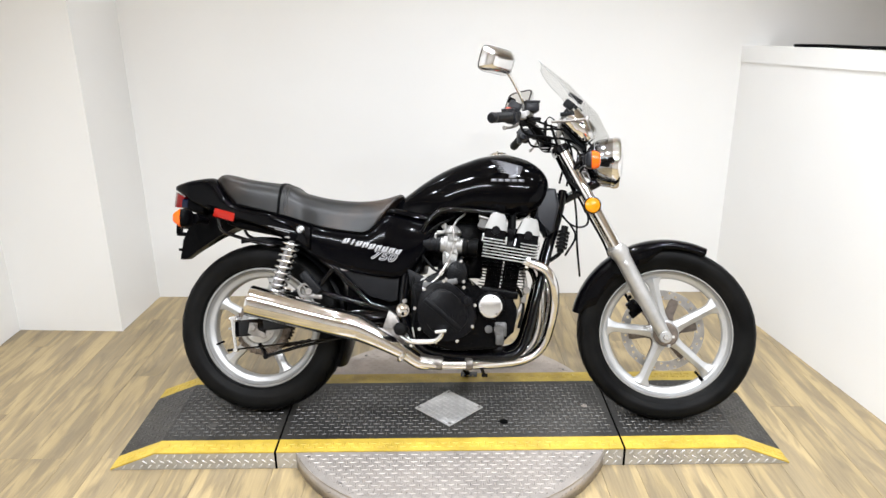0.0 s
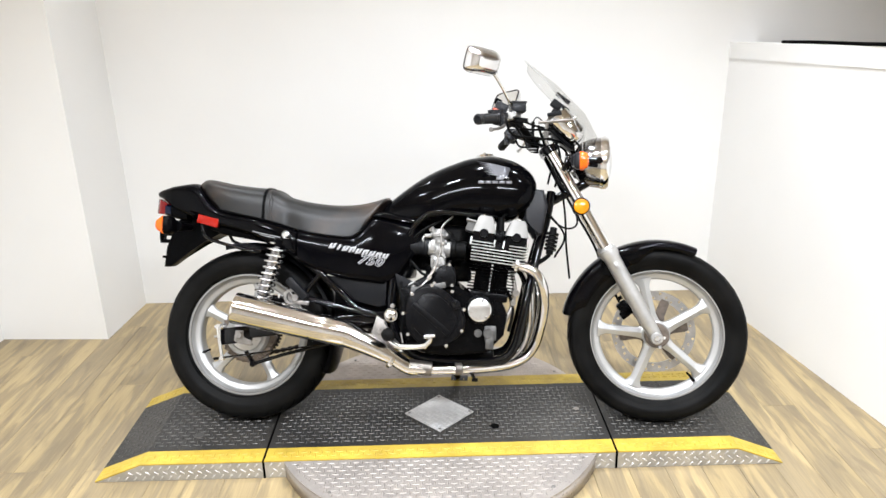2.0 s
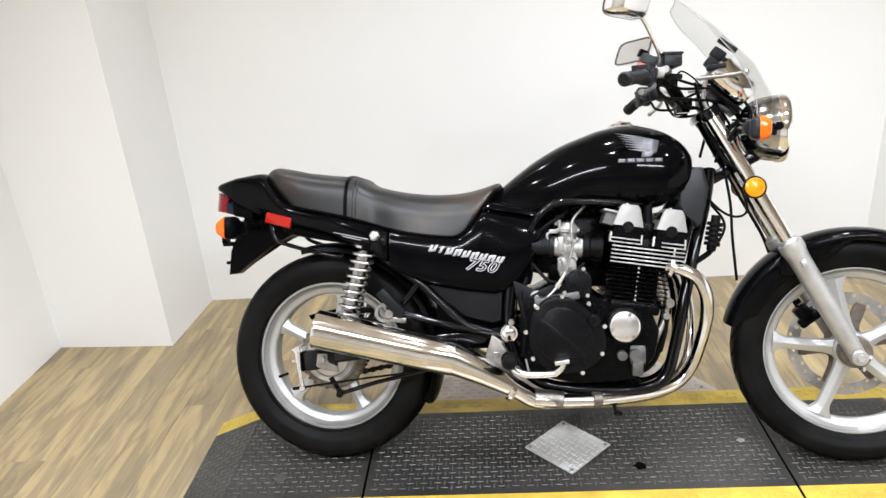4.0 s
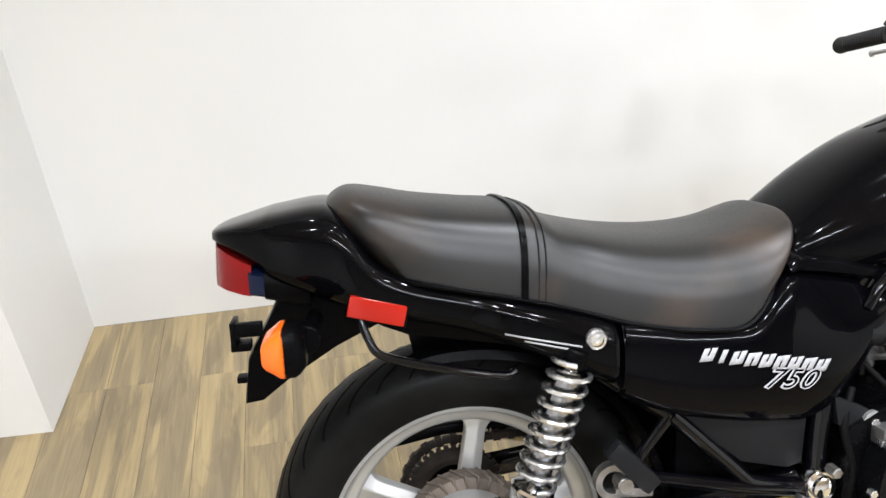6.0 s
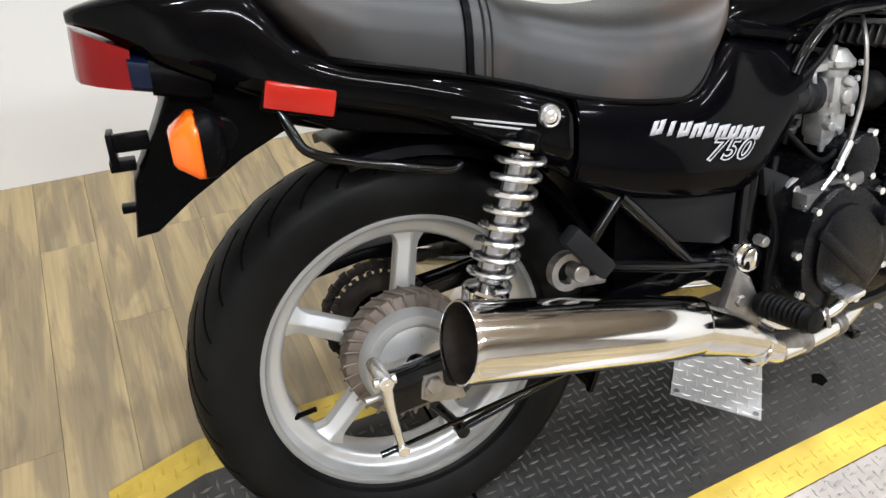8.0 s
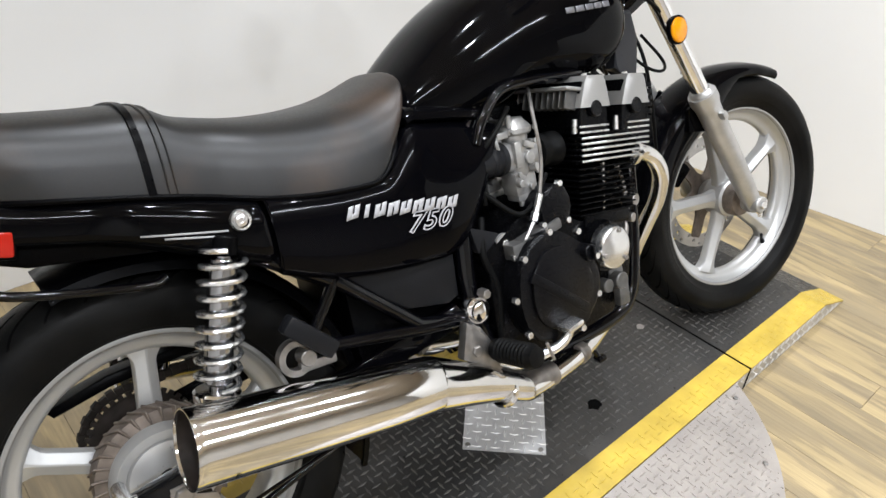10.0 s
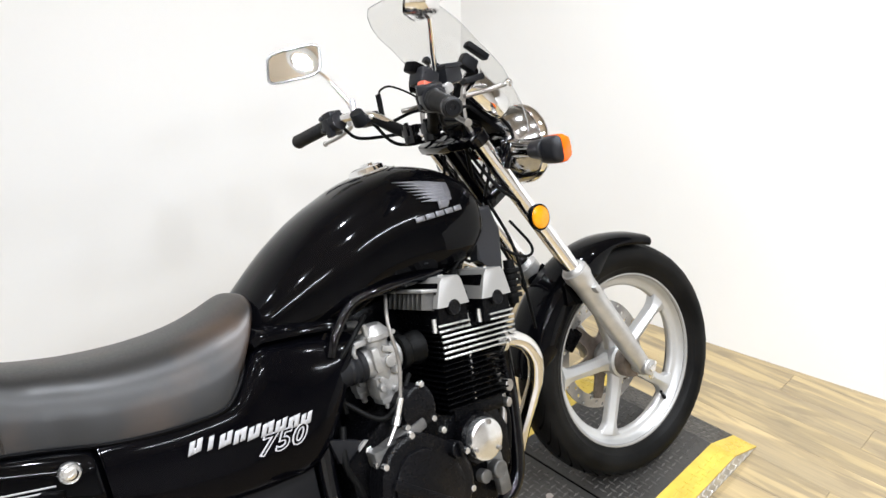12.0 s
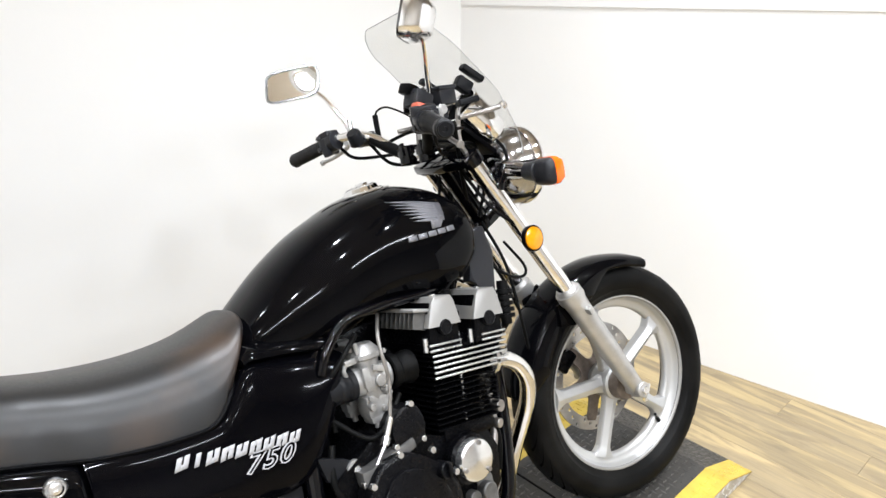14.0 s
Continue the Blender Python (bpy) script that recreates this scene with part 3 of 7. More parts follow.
NUM = lambda u, v, proud: on_side(-0.288 + u * 1.12, 0.590 - u * 0.16 + v * 0.95, cover_y, None, proud)
lettering("750", 0.047, 0.5, NUMBER_DECAL, lambda u, v: NUM(u, v, 0.0013), right_cover, "number_decal", "silver 750 number decal", 0.0022)
lettering("750", 0.047, 0.5, PAINT, lambda u, v: NUM(u, v, 0.0022), right_cover, "number_fill", "black fill of the number decal", -0.0004)

# -- seat: top x, z; lower edge x, z; half width
SEAT = smooth_table([
    (-0.914, 0.872, -0.826, 0.785, 0.072), (-0.906, 0.892, -0.818, 0.783, 0.088), (-0.878, 0.905, -0.800, 0.780, 0.103), (-0.83, 0.898, -0.77, 0.774, 0.113), (-0.78, 0.887, -0.735, 0.767, 0.119),
    (-0.70, 0.876, -0.67, 0.753, 0.125), (-0.64, 0.870, -0.62, 0.741, 0.129), (-0.605, 0.861, -0.59, 0.733, 0.131), (-0.575, 0.843, -0.565, 0.726, 0.133), (-0.545, 0.833, -0.54, 0.718, 0.135), (-0.49, 0.820, -0.49, 0.704, 0.147),
    (-0.435, 0.812, -0.44, 0.694, 0.152), (-0.38, 0.808, -0.40, 0.688, 0.154), (-0.326, 0.809, -0.36, 0.684, 0.154), (-0.28, 0.815, -0.325, 0.682, 0.152),
    (-0.24, 0.825, -0.304, 0.687, 0.149), (-0.212, 0.834, -0.284, 0.702, 0.144), (-0.195, 0.838, -0.264, 0.724, 0.134), (-0.187, 0.830, -0.250, 0.748, 0.116)], 4)


def seat_ring(r, grow=0.0, seg=30):
    xt, zt, xb, zb, hw = r
    ring = []
    for k in range(seg + 1):
        a = math.pi * k / seg
        c, s = math.cos(a), math.sin(a)
        # wide flanks that lean in, with a crowned top
        lean = 0.08 + 0.15 * min(1.0, max(0.0, (xt + 0.50) / 0.25))
        y = (hw + grow) * math.copysign(abs(c) ** 0.68, c) * (1 - lean * abs(s))
        f = abs(s) ** 0.48
        x = xb + (xt - xb) * f
        z = zb + (zt + grow - zb) * f
        ring.append(Vector((x, y, z)))
    for k in range(1, 6):
        t = k / 6
        ring.append(Vector((xb, -(hw + grow) + 2 * (hw + grow) * t, zb - 0.004)))
    return ring


bm = bmesh.new()
loft(bm, [seat_ring(r) for r in SEAT])
seat = bpart("seat", bm, VINYL, label="dark grey stepped vinyl dual seat", angle=60)
xs = SEAT[:, 0]


def seat_row(x):
    return [float(np.interp(x, xs, SEAT[:, k])) for k in range(5)]


def strap_row(x):
    """A section of the seat that stands upright at x."""
    top, xb = seat_row(x), x - 0.004
    k = [float(np.interp(xb, SEAT[:, 2], SEAT[:, c])) for c in (3, 4)]
    return [x, top[1], xb, k[0], k[1]]


bm = bmesh.new()
loft(bm, [seat_ring(strap_row(x), g) for x, g in ((-0.640, 0.0005), (-0.6395, 0.0042), (-0.6305, 0.0042), (-0.630, 0.0005))], cap=False)
bpart("seat_strap", bm, PLASTIC, seat, "black grab strap across the seat", 30)
for x in (-0.614, -0.604):
    bm = bmesh.new()
    tube(bm, seat_ring(strap_row(x), 0.0012)[:31], 0.0017, 6, 2)
    bpart("seat_piping", bm, VINYL, seat)
bm = bmesh.new()
rim = [Vector((r[2], -r[4] - 0.001, r[3] - 0.001)) for r in SEAT[2:-2]]
tube(bm, rim, 0.004, 6, 1)
bpart("seat_edge", bm, PLASTIC, seat)
bm = bmesh.new()
tube(bm, [Vector((p.x, -p.y, p.z)) for p in rim], 0.004, 6, 1)
bpart("seat_edge", bm, PLASTIC, seat)

# -- tail lamp, rear reflectors, tail underside
bm = bmesh.new()
LAMP = [(-1.084, 0.006), (-1.076, 0.036), (-1.058, 0.056), (-1.036, 0.070), (-1.022, 0.075)]
outline = [(x, -y) for x, y in LAMP] + [(-1.022, 0.0)] + [(x, y) for x, y in LAMP[::-1]]
loft(bm, [[Vector((x, y, 0.776 - (x + 1.084) * 0.14)) for x, y in outline], [Vector((x, y, 0.784 - (x + 1.084) * 0.16)) for x, y in outline], [Vector((x + 0.004, y * 0.98, 0.836 - 0.42 * (x + 1.084))) for x, y in outline]])
bmesh.ops.bevel(bm, geom=[e for e in bm.edges if e.calc_face_angle(0) > 0.8], offset=0.003, segments=2, affect="EDGES")
lamp = bpart("tail_lamp", bm, DARK_RED, label="deep red wedge-shaped tail lamp")
bm = bmesh.new()
loft(bm, [section(-1.023, 0.806, 0.764, 0.0766, 0.5, 6, 6, 24), section(-1.002, 0.802, 0.760, 0.0775, 0.5, 6, 6, 24)])
bpart("lamp_base", bm, NAVY, lamp, "navy blue lamp base")
bm = bmesh.new()
loft(bm, [section(-1.003, 0.806, 0.756, 0.0755, 0.5, 6, 6, 24), section(-0.94, 0.802, 0.742, 0.0790, 0.5, 6, 6, 24)])
bpart("lamp_carrier", bm, PLASTIC, lamp, "black plastic carrier behind the tail lamp")
for sy in (-1, 1):
    bm = bmesh.new()
    c = on_side(-0.847, 0.741, BODY, BODY_F, 0, sy)
    m = Matrix.Translation(c) @ pose(0, 0, 0, 0, 14.0, 6.0 * sy)
    box(bm, (0.083, 0.014, 0.032), m, 0.004)
    refl = bpart("side_reflector", bm, RED, label="red rectangular side reflector")
    bm = bmesh.new()
    box(bm, (0.088, 0.009, 0.040), m @ Matrix.Translation((0, -sy * 0.003, 0)), 0.003)
    bpart("reflector_base", bm, PLASTIC, refl)
bm = bmesh.new()
prism(bm, [(-0.985, 0.765), (-0.87, 0.735), (-0.80, 0.715), (-0.840, 0.697), (-0.915, 0.668), (-0.985, 0.612), (-1.030, 0.577), (-1.058, 0.574), (-1.046, 0.650), (-1.008, 0.715)], -0.040, 0.040, 0.008)
for v in bm.verts:
    v.co.y *= 0.45 + 0.55 * min(1.0, max(0.0, (v.co.z - 0.62) / 0.10))
fend = bpart("rear_fender", bm, PLASTIC, label="black plastic rear mudguard tail")
bm = bmesh.new()
box(bm, (0.030, 0.020, 0.014), Matrix.Translation((-1.054, -0.018, 0.672)), 0.002)
box(bm, (0.008, 0.034, 0.040), Matrix.Translation((-1.062, -0.02, 0.694)), 0.002)
box(bm, (0.040, 0.010, 0.022), Matrix.Translation((-1.038, -0.032, 0.702)), 0.002)
bpart("plate_bracket", bm, PLASTIC, fend, "black number plate bracket")
bm = bmesh.new()
box(bm, (0.024, 0.016, 0.010), Matrix.Translation((-1.056, -0.006, 0.612)), 0.002)
bpart("plate_tab", bm, PLASTIC, fend)
# inner mudguard that follows the tyre
bm = bmesh.new()
rings = []
for a in np.linspace(-24, 103, 38):
    c, s = math.cos(radians(a)), math.sin(radians(a))
    ring = []
    for y, r in ((-0.078, 0.322), (-0.074, 0.335), (-0.055, 0.343), (0.0, 0.347), (0.055, 0.343), (0.074, 0.335), (0.078, 0.322), (0.072, 0.322), (0.052, 0.337), (0, 0.341), (-0.052, 0.337), (-0.072, 0.322)):
        ring.append(REAR + Vector((r * c, y, r * s)))
    rings.append(ring)
loft(bm, rings)
bpart("inner_fender", bm, PLASTIC)
bm = bmesh.new()
prism(bm, [(-0.845, 0.712), (-0.80, 0.692), (-0.66, 0.668), (-0.52, 0.635), (-0.50, 0.700), (-0.66, 0.725), (-0.80, 0.745)], -0.088, 0.088, 0.008)
bpart("under_tray", bm, PLASTIC, label="black plastic under-tray below the tail")
for sy in (-1, 1):
    bm = bmesh.new()
    tube(bm, [(-0.872, sy * 0.095, 0.730), (-0.862, sy * 0.11, 0.702), (-0.846, sy * 0.115, 0.679), (-0.79, sy * 0.116, 0.659), (-0.705, sy * 0.114, 0.637), (-0.665, sy * 0.112, 0.629), (-0.650, sy * 0.108, 0.633)], 0.0064, 10, 6)
    bpart("grab_rail", bm, FRAME, label="black tubular luggage rail")
    # turn signal
    bm = bmesh.new()
    cyl(bm, (-0.938, sy * 0.055, 0.722), (-0.945, sy * 0.135, 0.720), 0.012, 0.014)
    cyl(bm, (-0.945, sy * 0.112, 0.720), (-0.946, sy * 0.148, 0.720), 0.018, 0.020)
    sig = bpart("turn_signal", bm, PLASTIC, label="rear turn signal on a black stalk")
    bm = bmesh.new()
    loft(bm, [section(x, 0.720 + h, 0.720 - h, w, 0.5, 4.5, 4.5, 20) for x, h, w in ((-0.944, 0.022, 0.022), (-0.952, 0.030, 0.032), (-0.958, 0.033, 0.036), (-0.972, 0.033, 0.036))])
    bm.transform(Matrix.Translation((0, sy * 0.172, 0)))
    bpart("signal_housing", bm, PLASTIC, sig)
    bm = bmesh.new()
    loft(bm, [section(x, 0.720 + h, 0.720 - h, w, 0.5, 4.5, 4.5, 20) for x, h, w in ((-0.970, 0.033, 0.036), (-0.976, 0.033, 0.036), (-0.995, 0.019, 0.032), (-0.998, 0.014, 0.030))])
    bm.transform(Matrix.Translation((0, sy * 0.172, 0)))
    bpart("signal_lens", bm, AMBER, sig, "amber lens")

# -- wheels


def tyre_bm(c, R, width, rim_r, seg=96):
    """Rounded cross section; slanted grooves cut into the tread."""
    bm = bmesh.new()
    prof = []
    h = width / 2
    for k in range(19):
        a = math.pi * k / 18
        prof.append((R - h * 0.66 + h * 0.66 * math.sin(a) ** 0.72, -h * math.cos(a)))
    prof += [(R - h * 0.86, h * 0.995), (R - h * 0.90, h * 0.965), (R - h * 1.15, h * 0.93), (R - h * 1.17, h * 0.905), (rim_r + 0.016, h * 0.80), (rim_r + 0.014, h * 0.775), (rim_r + 0.006, h * 0.70), (rim_r, h * 0.60), (rim_r, -h * 0.60), (rim_r + 0.006, -h * 0.70), (R - h * 1.15, -h * 0.93)]
    m = Matrix.Translation(c) @ Matrix.Rotation(radians(90), 4, "X")
    lathe(bm, prof, seg, m, closed=True)
    return bm


def tread_bm(c, R, width, count, lean):
    """Thin dark groove lips slanting over the shoulders of the tyre."""
    bm = bmesh.new()
    h = width / 2
    m = Matrix.Translation(c) @ Matrix.Rotation(radians(90), 4, "X")
    for i in range(count):
        for side in (-1, 1):
            rings = []
            for k in range(7):
                t = k / 6
                ka = radians(12 + 52 * t)
                rad = R - h * 0.66 + h * 0.66 * math.cos(ka) ** 0.72 + 0.0006
                y = side * h * math.sin(ka)
                a = radians(360 * (i + (0.5 if side > 0 else 0)) / count + lean * t + 3 * math.sin(t * 3))
                w = 0.0036 * (1 - 0.6 * t) + 0.0006
                da = w / R
                rings.append([m @ Vector((rad * math.cos(a - da), rad * math.sin(a - da), y)), m @ Vector((rad * math.cos(a + da), rad * math.sin(a + da), y)),
                              m @ Vector(((rad - 0.004) * math.cos(a + da), (rad - 0.004) * math.sin(a + da), y)), m @ Vector(((rad - 0.004) * math.cos(a - da), (rad - 0.004) * math.sin(a - da), y))])
            loft(bm, rings)
    return bm


def cast_wheel(make, name, label, c, rr, w, hub_r, hub_w, a0):
    """Cast wheel: rim with its hub and five spokes."""
    bm = bmesh.new()
    m = Matrix.Translation(c) @ Matrix.Rotation(radians(90), 4, "X")
    h = w / 2
    side = [(rr + 0.004, h - 0.012), (rr + 0.005, h - 0.003), (rr + 0.002, h), (rr - 0.004, h - 0.001), (rr - 0.008, h - 0.007), (rr - 0.013, h - 0.020), (rr - 0.019, h - 0.025), (rr - 0.027, h - 0.026), (rr - 0.033, h - 0.029), (rr - 0.036, h - 0.034)]
    lathe(bm, [(rr - 0.012, 0.0)] + side + [(r, -z) for r, z in side[::-1]], 80, m, closed=True)
    wheel = make(name, bm, WHEEL, None, label, 45)
    bm = bmesh.new()
    hh = hub_w / 2
    lathe(bm, [(0.018, hh), (hub_r * 0.72, hh), (hub_r * 0.80, hh - 0.006), (hub_r * 0.85, hh * 0.6), (hub_r, hh * 0.5), (hub_r, -hh * 0.5), (hub_r * 0.85, -hh * 0.6), (hub_r * 0.80, -hh + 0.006), (hub_r * 0.72, -hh), (0.018, -hh)], 40, m, closed=True)
    make("hub", bm, WHEEL, wheel, "", 45)
    for q in (-1, 1):
        bm = bmesh.new()
        lathe(bm, [(rr + 0.0035, q * (h + 0.0002)), (rr + 0.001, q * (h + 0.0016)), (rr - 0.005, q * (h + 0.0012)), (rr - 0.0085, q * (h - 0.004)), (rr - 0.004, q * (h - 0.006))], 96, m, closed=True)
        make("rim_lip", bm, CAST_CAP, wheel, "bright machined rim lip", 45)
    for i in range(5):
        bm = bmesh.new()
        a = radians(a0 + 72 * i)
        d, s, y = Vector((math.cos(a), 0, math.sin(a))), Vector((-math.sin(a), 0, math.cos(a))), Vector((0, 1, 0))
        rings = []
        for t in (0, 0.07, 0.14, 0.22, 0.5, 0.78, 0.84, 0.89, 0.94, 0.975, 1):
            r = hub_r * 0.7 + (rr - 0.030 - hub_r * 0.7) * t
            w1 = 0.0165 + 0.003 * (1 - t) + 0.021 * (max(0, t - 0.80) / 0.20) ** 1.7 + 0.009 * (max(0, 0.22 - t) / 0.22) ** 1.5
            w2 = 0.019 + 0.003 * t
            side_ = [(-1.0, 0.30), (-0.90, 0.52), (-0.14, 0.98), (0.02, 1.0), (0.90, 0.62), (1.0, 0.38)]
            ring = [c + d * r + s * (w1 * u) + y * (w2 * v) for u, v in side_] + [c + d * r + s * (w1 * u) - y * (w2 * v) for u, v in side_[::-1]]
            rings.append(ring)
        loft(bm, rings)
        make("spoke", bm, WHEEL, wheel, "", 16)
    return wheel


rear_wheel = cast_wheel(wpart, "rear_wheel", "silver five-spoke cast rear wheel", REAR, 0.2245, 0.108, 0.058, 0.12, 9)
wpart("tyre", tyre_bm(REAR, 0.320, 0.150, 0.216), TYRE, rear_wheel, "worn black rear tyre", 60)
tagged(wpart("tread", tread_bm(REAR, 0.320, 0.150, 34, 16), GAP_BLACK, rear_wheel), kind="stuff")
bm = bmesh.new()
wm = Matrix.Translation(REAR) @ Matrix.Rotation(radians(90), 4, "X")
lathe(bm, [(0.03, 0.070), (0.060, 0.070), (0.062, 0.075), (0.075, 0.074), (0.082, 0.062), (0.083, 0.02), (0.03, 0.02)], 48, wm, closed=True)
drum = wpart("brake_drum", bm, WHEEL, rear_wheel, "silver alloy brake drum plate")
bm = bmesh.new()
lathe(bm, [(0.016, 0.070), (0.056, 0.0705), (0.057, 0.0735), (0.040, 0.0765), (0.016, 0.078)], 48, wm, closed=True)
wpart("drum_face", bm, BRIGHT_ALLOY, drum, "bright machined centre of the drum plate")
bm = bmesh.new()
lathe(bm, [(0.080, 0.055), (0.100, 0.050), (0.102, 0.022), (0.080, 0.018)], 48, wm, closed=True)
rib_ring = wpart("rib_ring", bm, RUSTY, rear_wheel, "brown-stained cooling ring of the drum")
for i in range(30):
    bm = bmesh.new()
    box(bm, (0.026, 0.004, 0.040), wm @ Matrix.Rotation(radians(12 * i), 4, "Z") @ Matrix.Translation((0.092, 0, 0.038)) @ Matrix.Rotation(radians(35), 4, "X"), 0.0012, 1)
    wpart("cooling_rib", bm, RUSTY, rib_ring)
bm = bmesh.new()
for i in range(40):
    a = radians(9 * i)
    m = wm @ Matrix.Rotation(a, 4, "Z") @ Matrix.Translation((0.088, 0, -0.085))
    box(bm, (0.011, 0.009, 0.006), m, 0.001, 1)
lathe(bm, [(0.055, -0.082), (0.086, -0.082), (0.086, -0.088), (0.055, -0.088)], 48, wm, closed=True)
wpart("sprocket", bm, SOOT, rear_wheel, "oily dark toothed rear sprocket")
bm = bmesh.new()
cyl(bm, REAR + Vector((-0.192, -0.020, -0.076)), REAR + Vector((-0.176, -0.024, -0.070)), 0.0062, 0.005)
cyl(bm, REAR + Vector((-0.176, -0.024, -0.070)), REAR + Vector((-0.150, -0.034, -0.060)), 0.0042)
wpart("valve", bm, PLASTIC, rear_wheel)

front_wheel = cast_wheel(fpart, "front_wheel", "silver five-spoke cast front wheel", FRONT, 0.2385, 0.076, 0.050, 0.11, 31)
fpart("tyre", tyre_bm(FRONT, 0.3215, 0.112, 0.231), TYRE, front_wheel, "black front tyre", 60)
tagged(fpart("tread", tread_bm(FRONT, 0.3215, 0.112, 38, -14), GAP_BLACK, front_wheel), kind="stuff")
bm = bmesh.new()
cyl(bm, FRONT + Vector((0.136, -0.016, -0.168)), FRONT + Vector((0.124, -0.022, -0.153)), 0.0062, 0.005)
cyl(bm, FRONT + Vector((0.124, -0.022, -0.153)), FRONT + Vector((0.108, -0.034, -0.134)), 0.0042)
fpart("valve", bm, PLASTIC, front_wheel)
wf = Matrix.Translation(FRONT) @ Matrix.Rotation(radians(90), 4, "X")
bm = bmesh.new()
NH = 36
layers = []
for h in (-0.064, -0.069):
    rows = []
    for i in range(NH):
        ac = 2 * math.pi * i / NH
        da = math.pi / NH
        rc = 0.1365 + 0.0095 * (i % 3 - 1)
        outer_ = [(0.154, da), (0.154, 0), (0.154, -da), (rc, -da), (0.119, -da), (0.119, 0), (0.119, da), (rc, da)]
        hole = [(0.0054 * math.cos(radians(q)), 0.0054 * math.sin(radians(q))) for q in (45, 0, -45, -90, -135, 180, 135, 90)]
        rot = Matrix.Rotation(ac, 4, "Z")
        rows.append(([bm.verts.new(wf @ Vector((r * math.cos(ac + a), r * math.sin(ac + a), h))) for r, a in outer_],
                     [bm.verts.new(wf @ (rot @ Vector((rc + u, v, h)))) for u, v in hole]))
    layers.append(rows)
for i in range(NH):
    for rows in layers:
        o_, h_ = rows[i]
        for k in range(8):
            bm.faces.new((o_[k], o_[(k + 1) % 8], h_[(k + 1) % 8], h_[k]))
    for k in range(8):
        bm.faces.new((layers[0][i][1][k], layers[0][i][1][(k + 1) % 8], layers[1][i][1][(k + 1) % 8], layers[1][i][1][k]))
    for k in (0, 1, 4, 5):
        bm.faces.new((layers[0][i][0][k], layers[0][i][0][k + 1], layers[1][i][0][k + 1], layers[1][i][0][k]))
bmesh.ops.remove_doubles(bm, verts=bm.verts, dist=0.0001)
fpart("brake_disc", bm, DISC_STEEL, front_wheel, "drilled steel brake disc")
bm = bmesh.new()
star = []
for i in range(6):
    for r, a in ((0.056, -24), (0.070, -14), (0.114, -9), (0.127, -6), (0.127, 6), (0.114, 9), (0.070, 14), (0.056, 24)):
        a = radians(60 * i + 10 + a)
        star.append((r * math.cos(a), r * math.sin(a)))
prism(bm, star, 0.0585, 0.0640, 0.001, Matrix.Translation(FRONT), 1)
fpart("disc_carrier", bm, RUSTY, front_wheel, "bronze-stained disc carrier")
bm = bmesh.new()
lathe(bm, [(0.012, 0.062), (0.040, 0.062), (0.044, 0.055), (0.044, 0.03), (0.012, 0.03)], 32, wf, closed=True)
fpart("hub_cap", bm, RUSTY, front_wheel, "grey-brown speedometer hub drive")

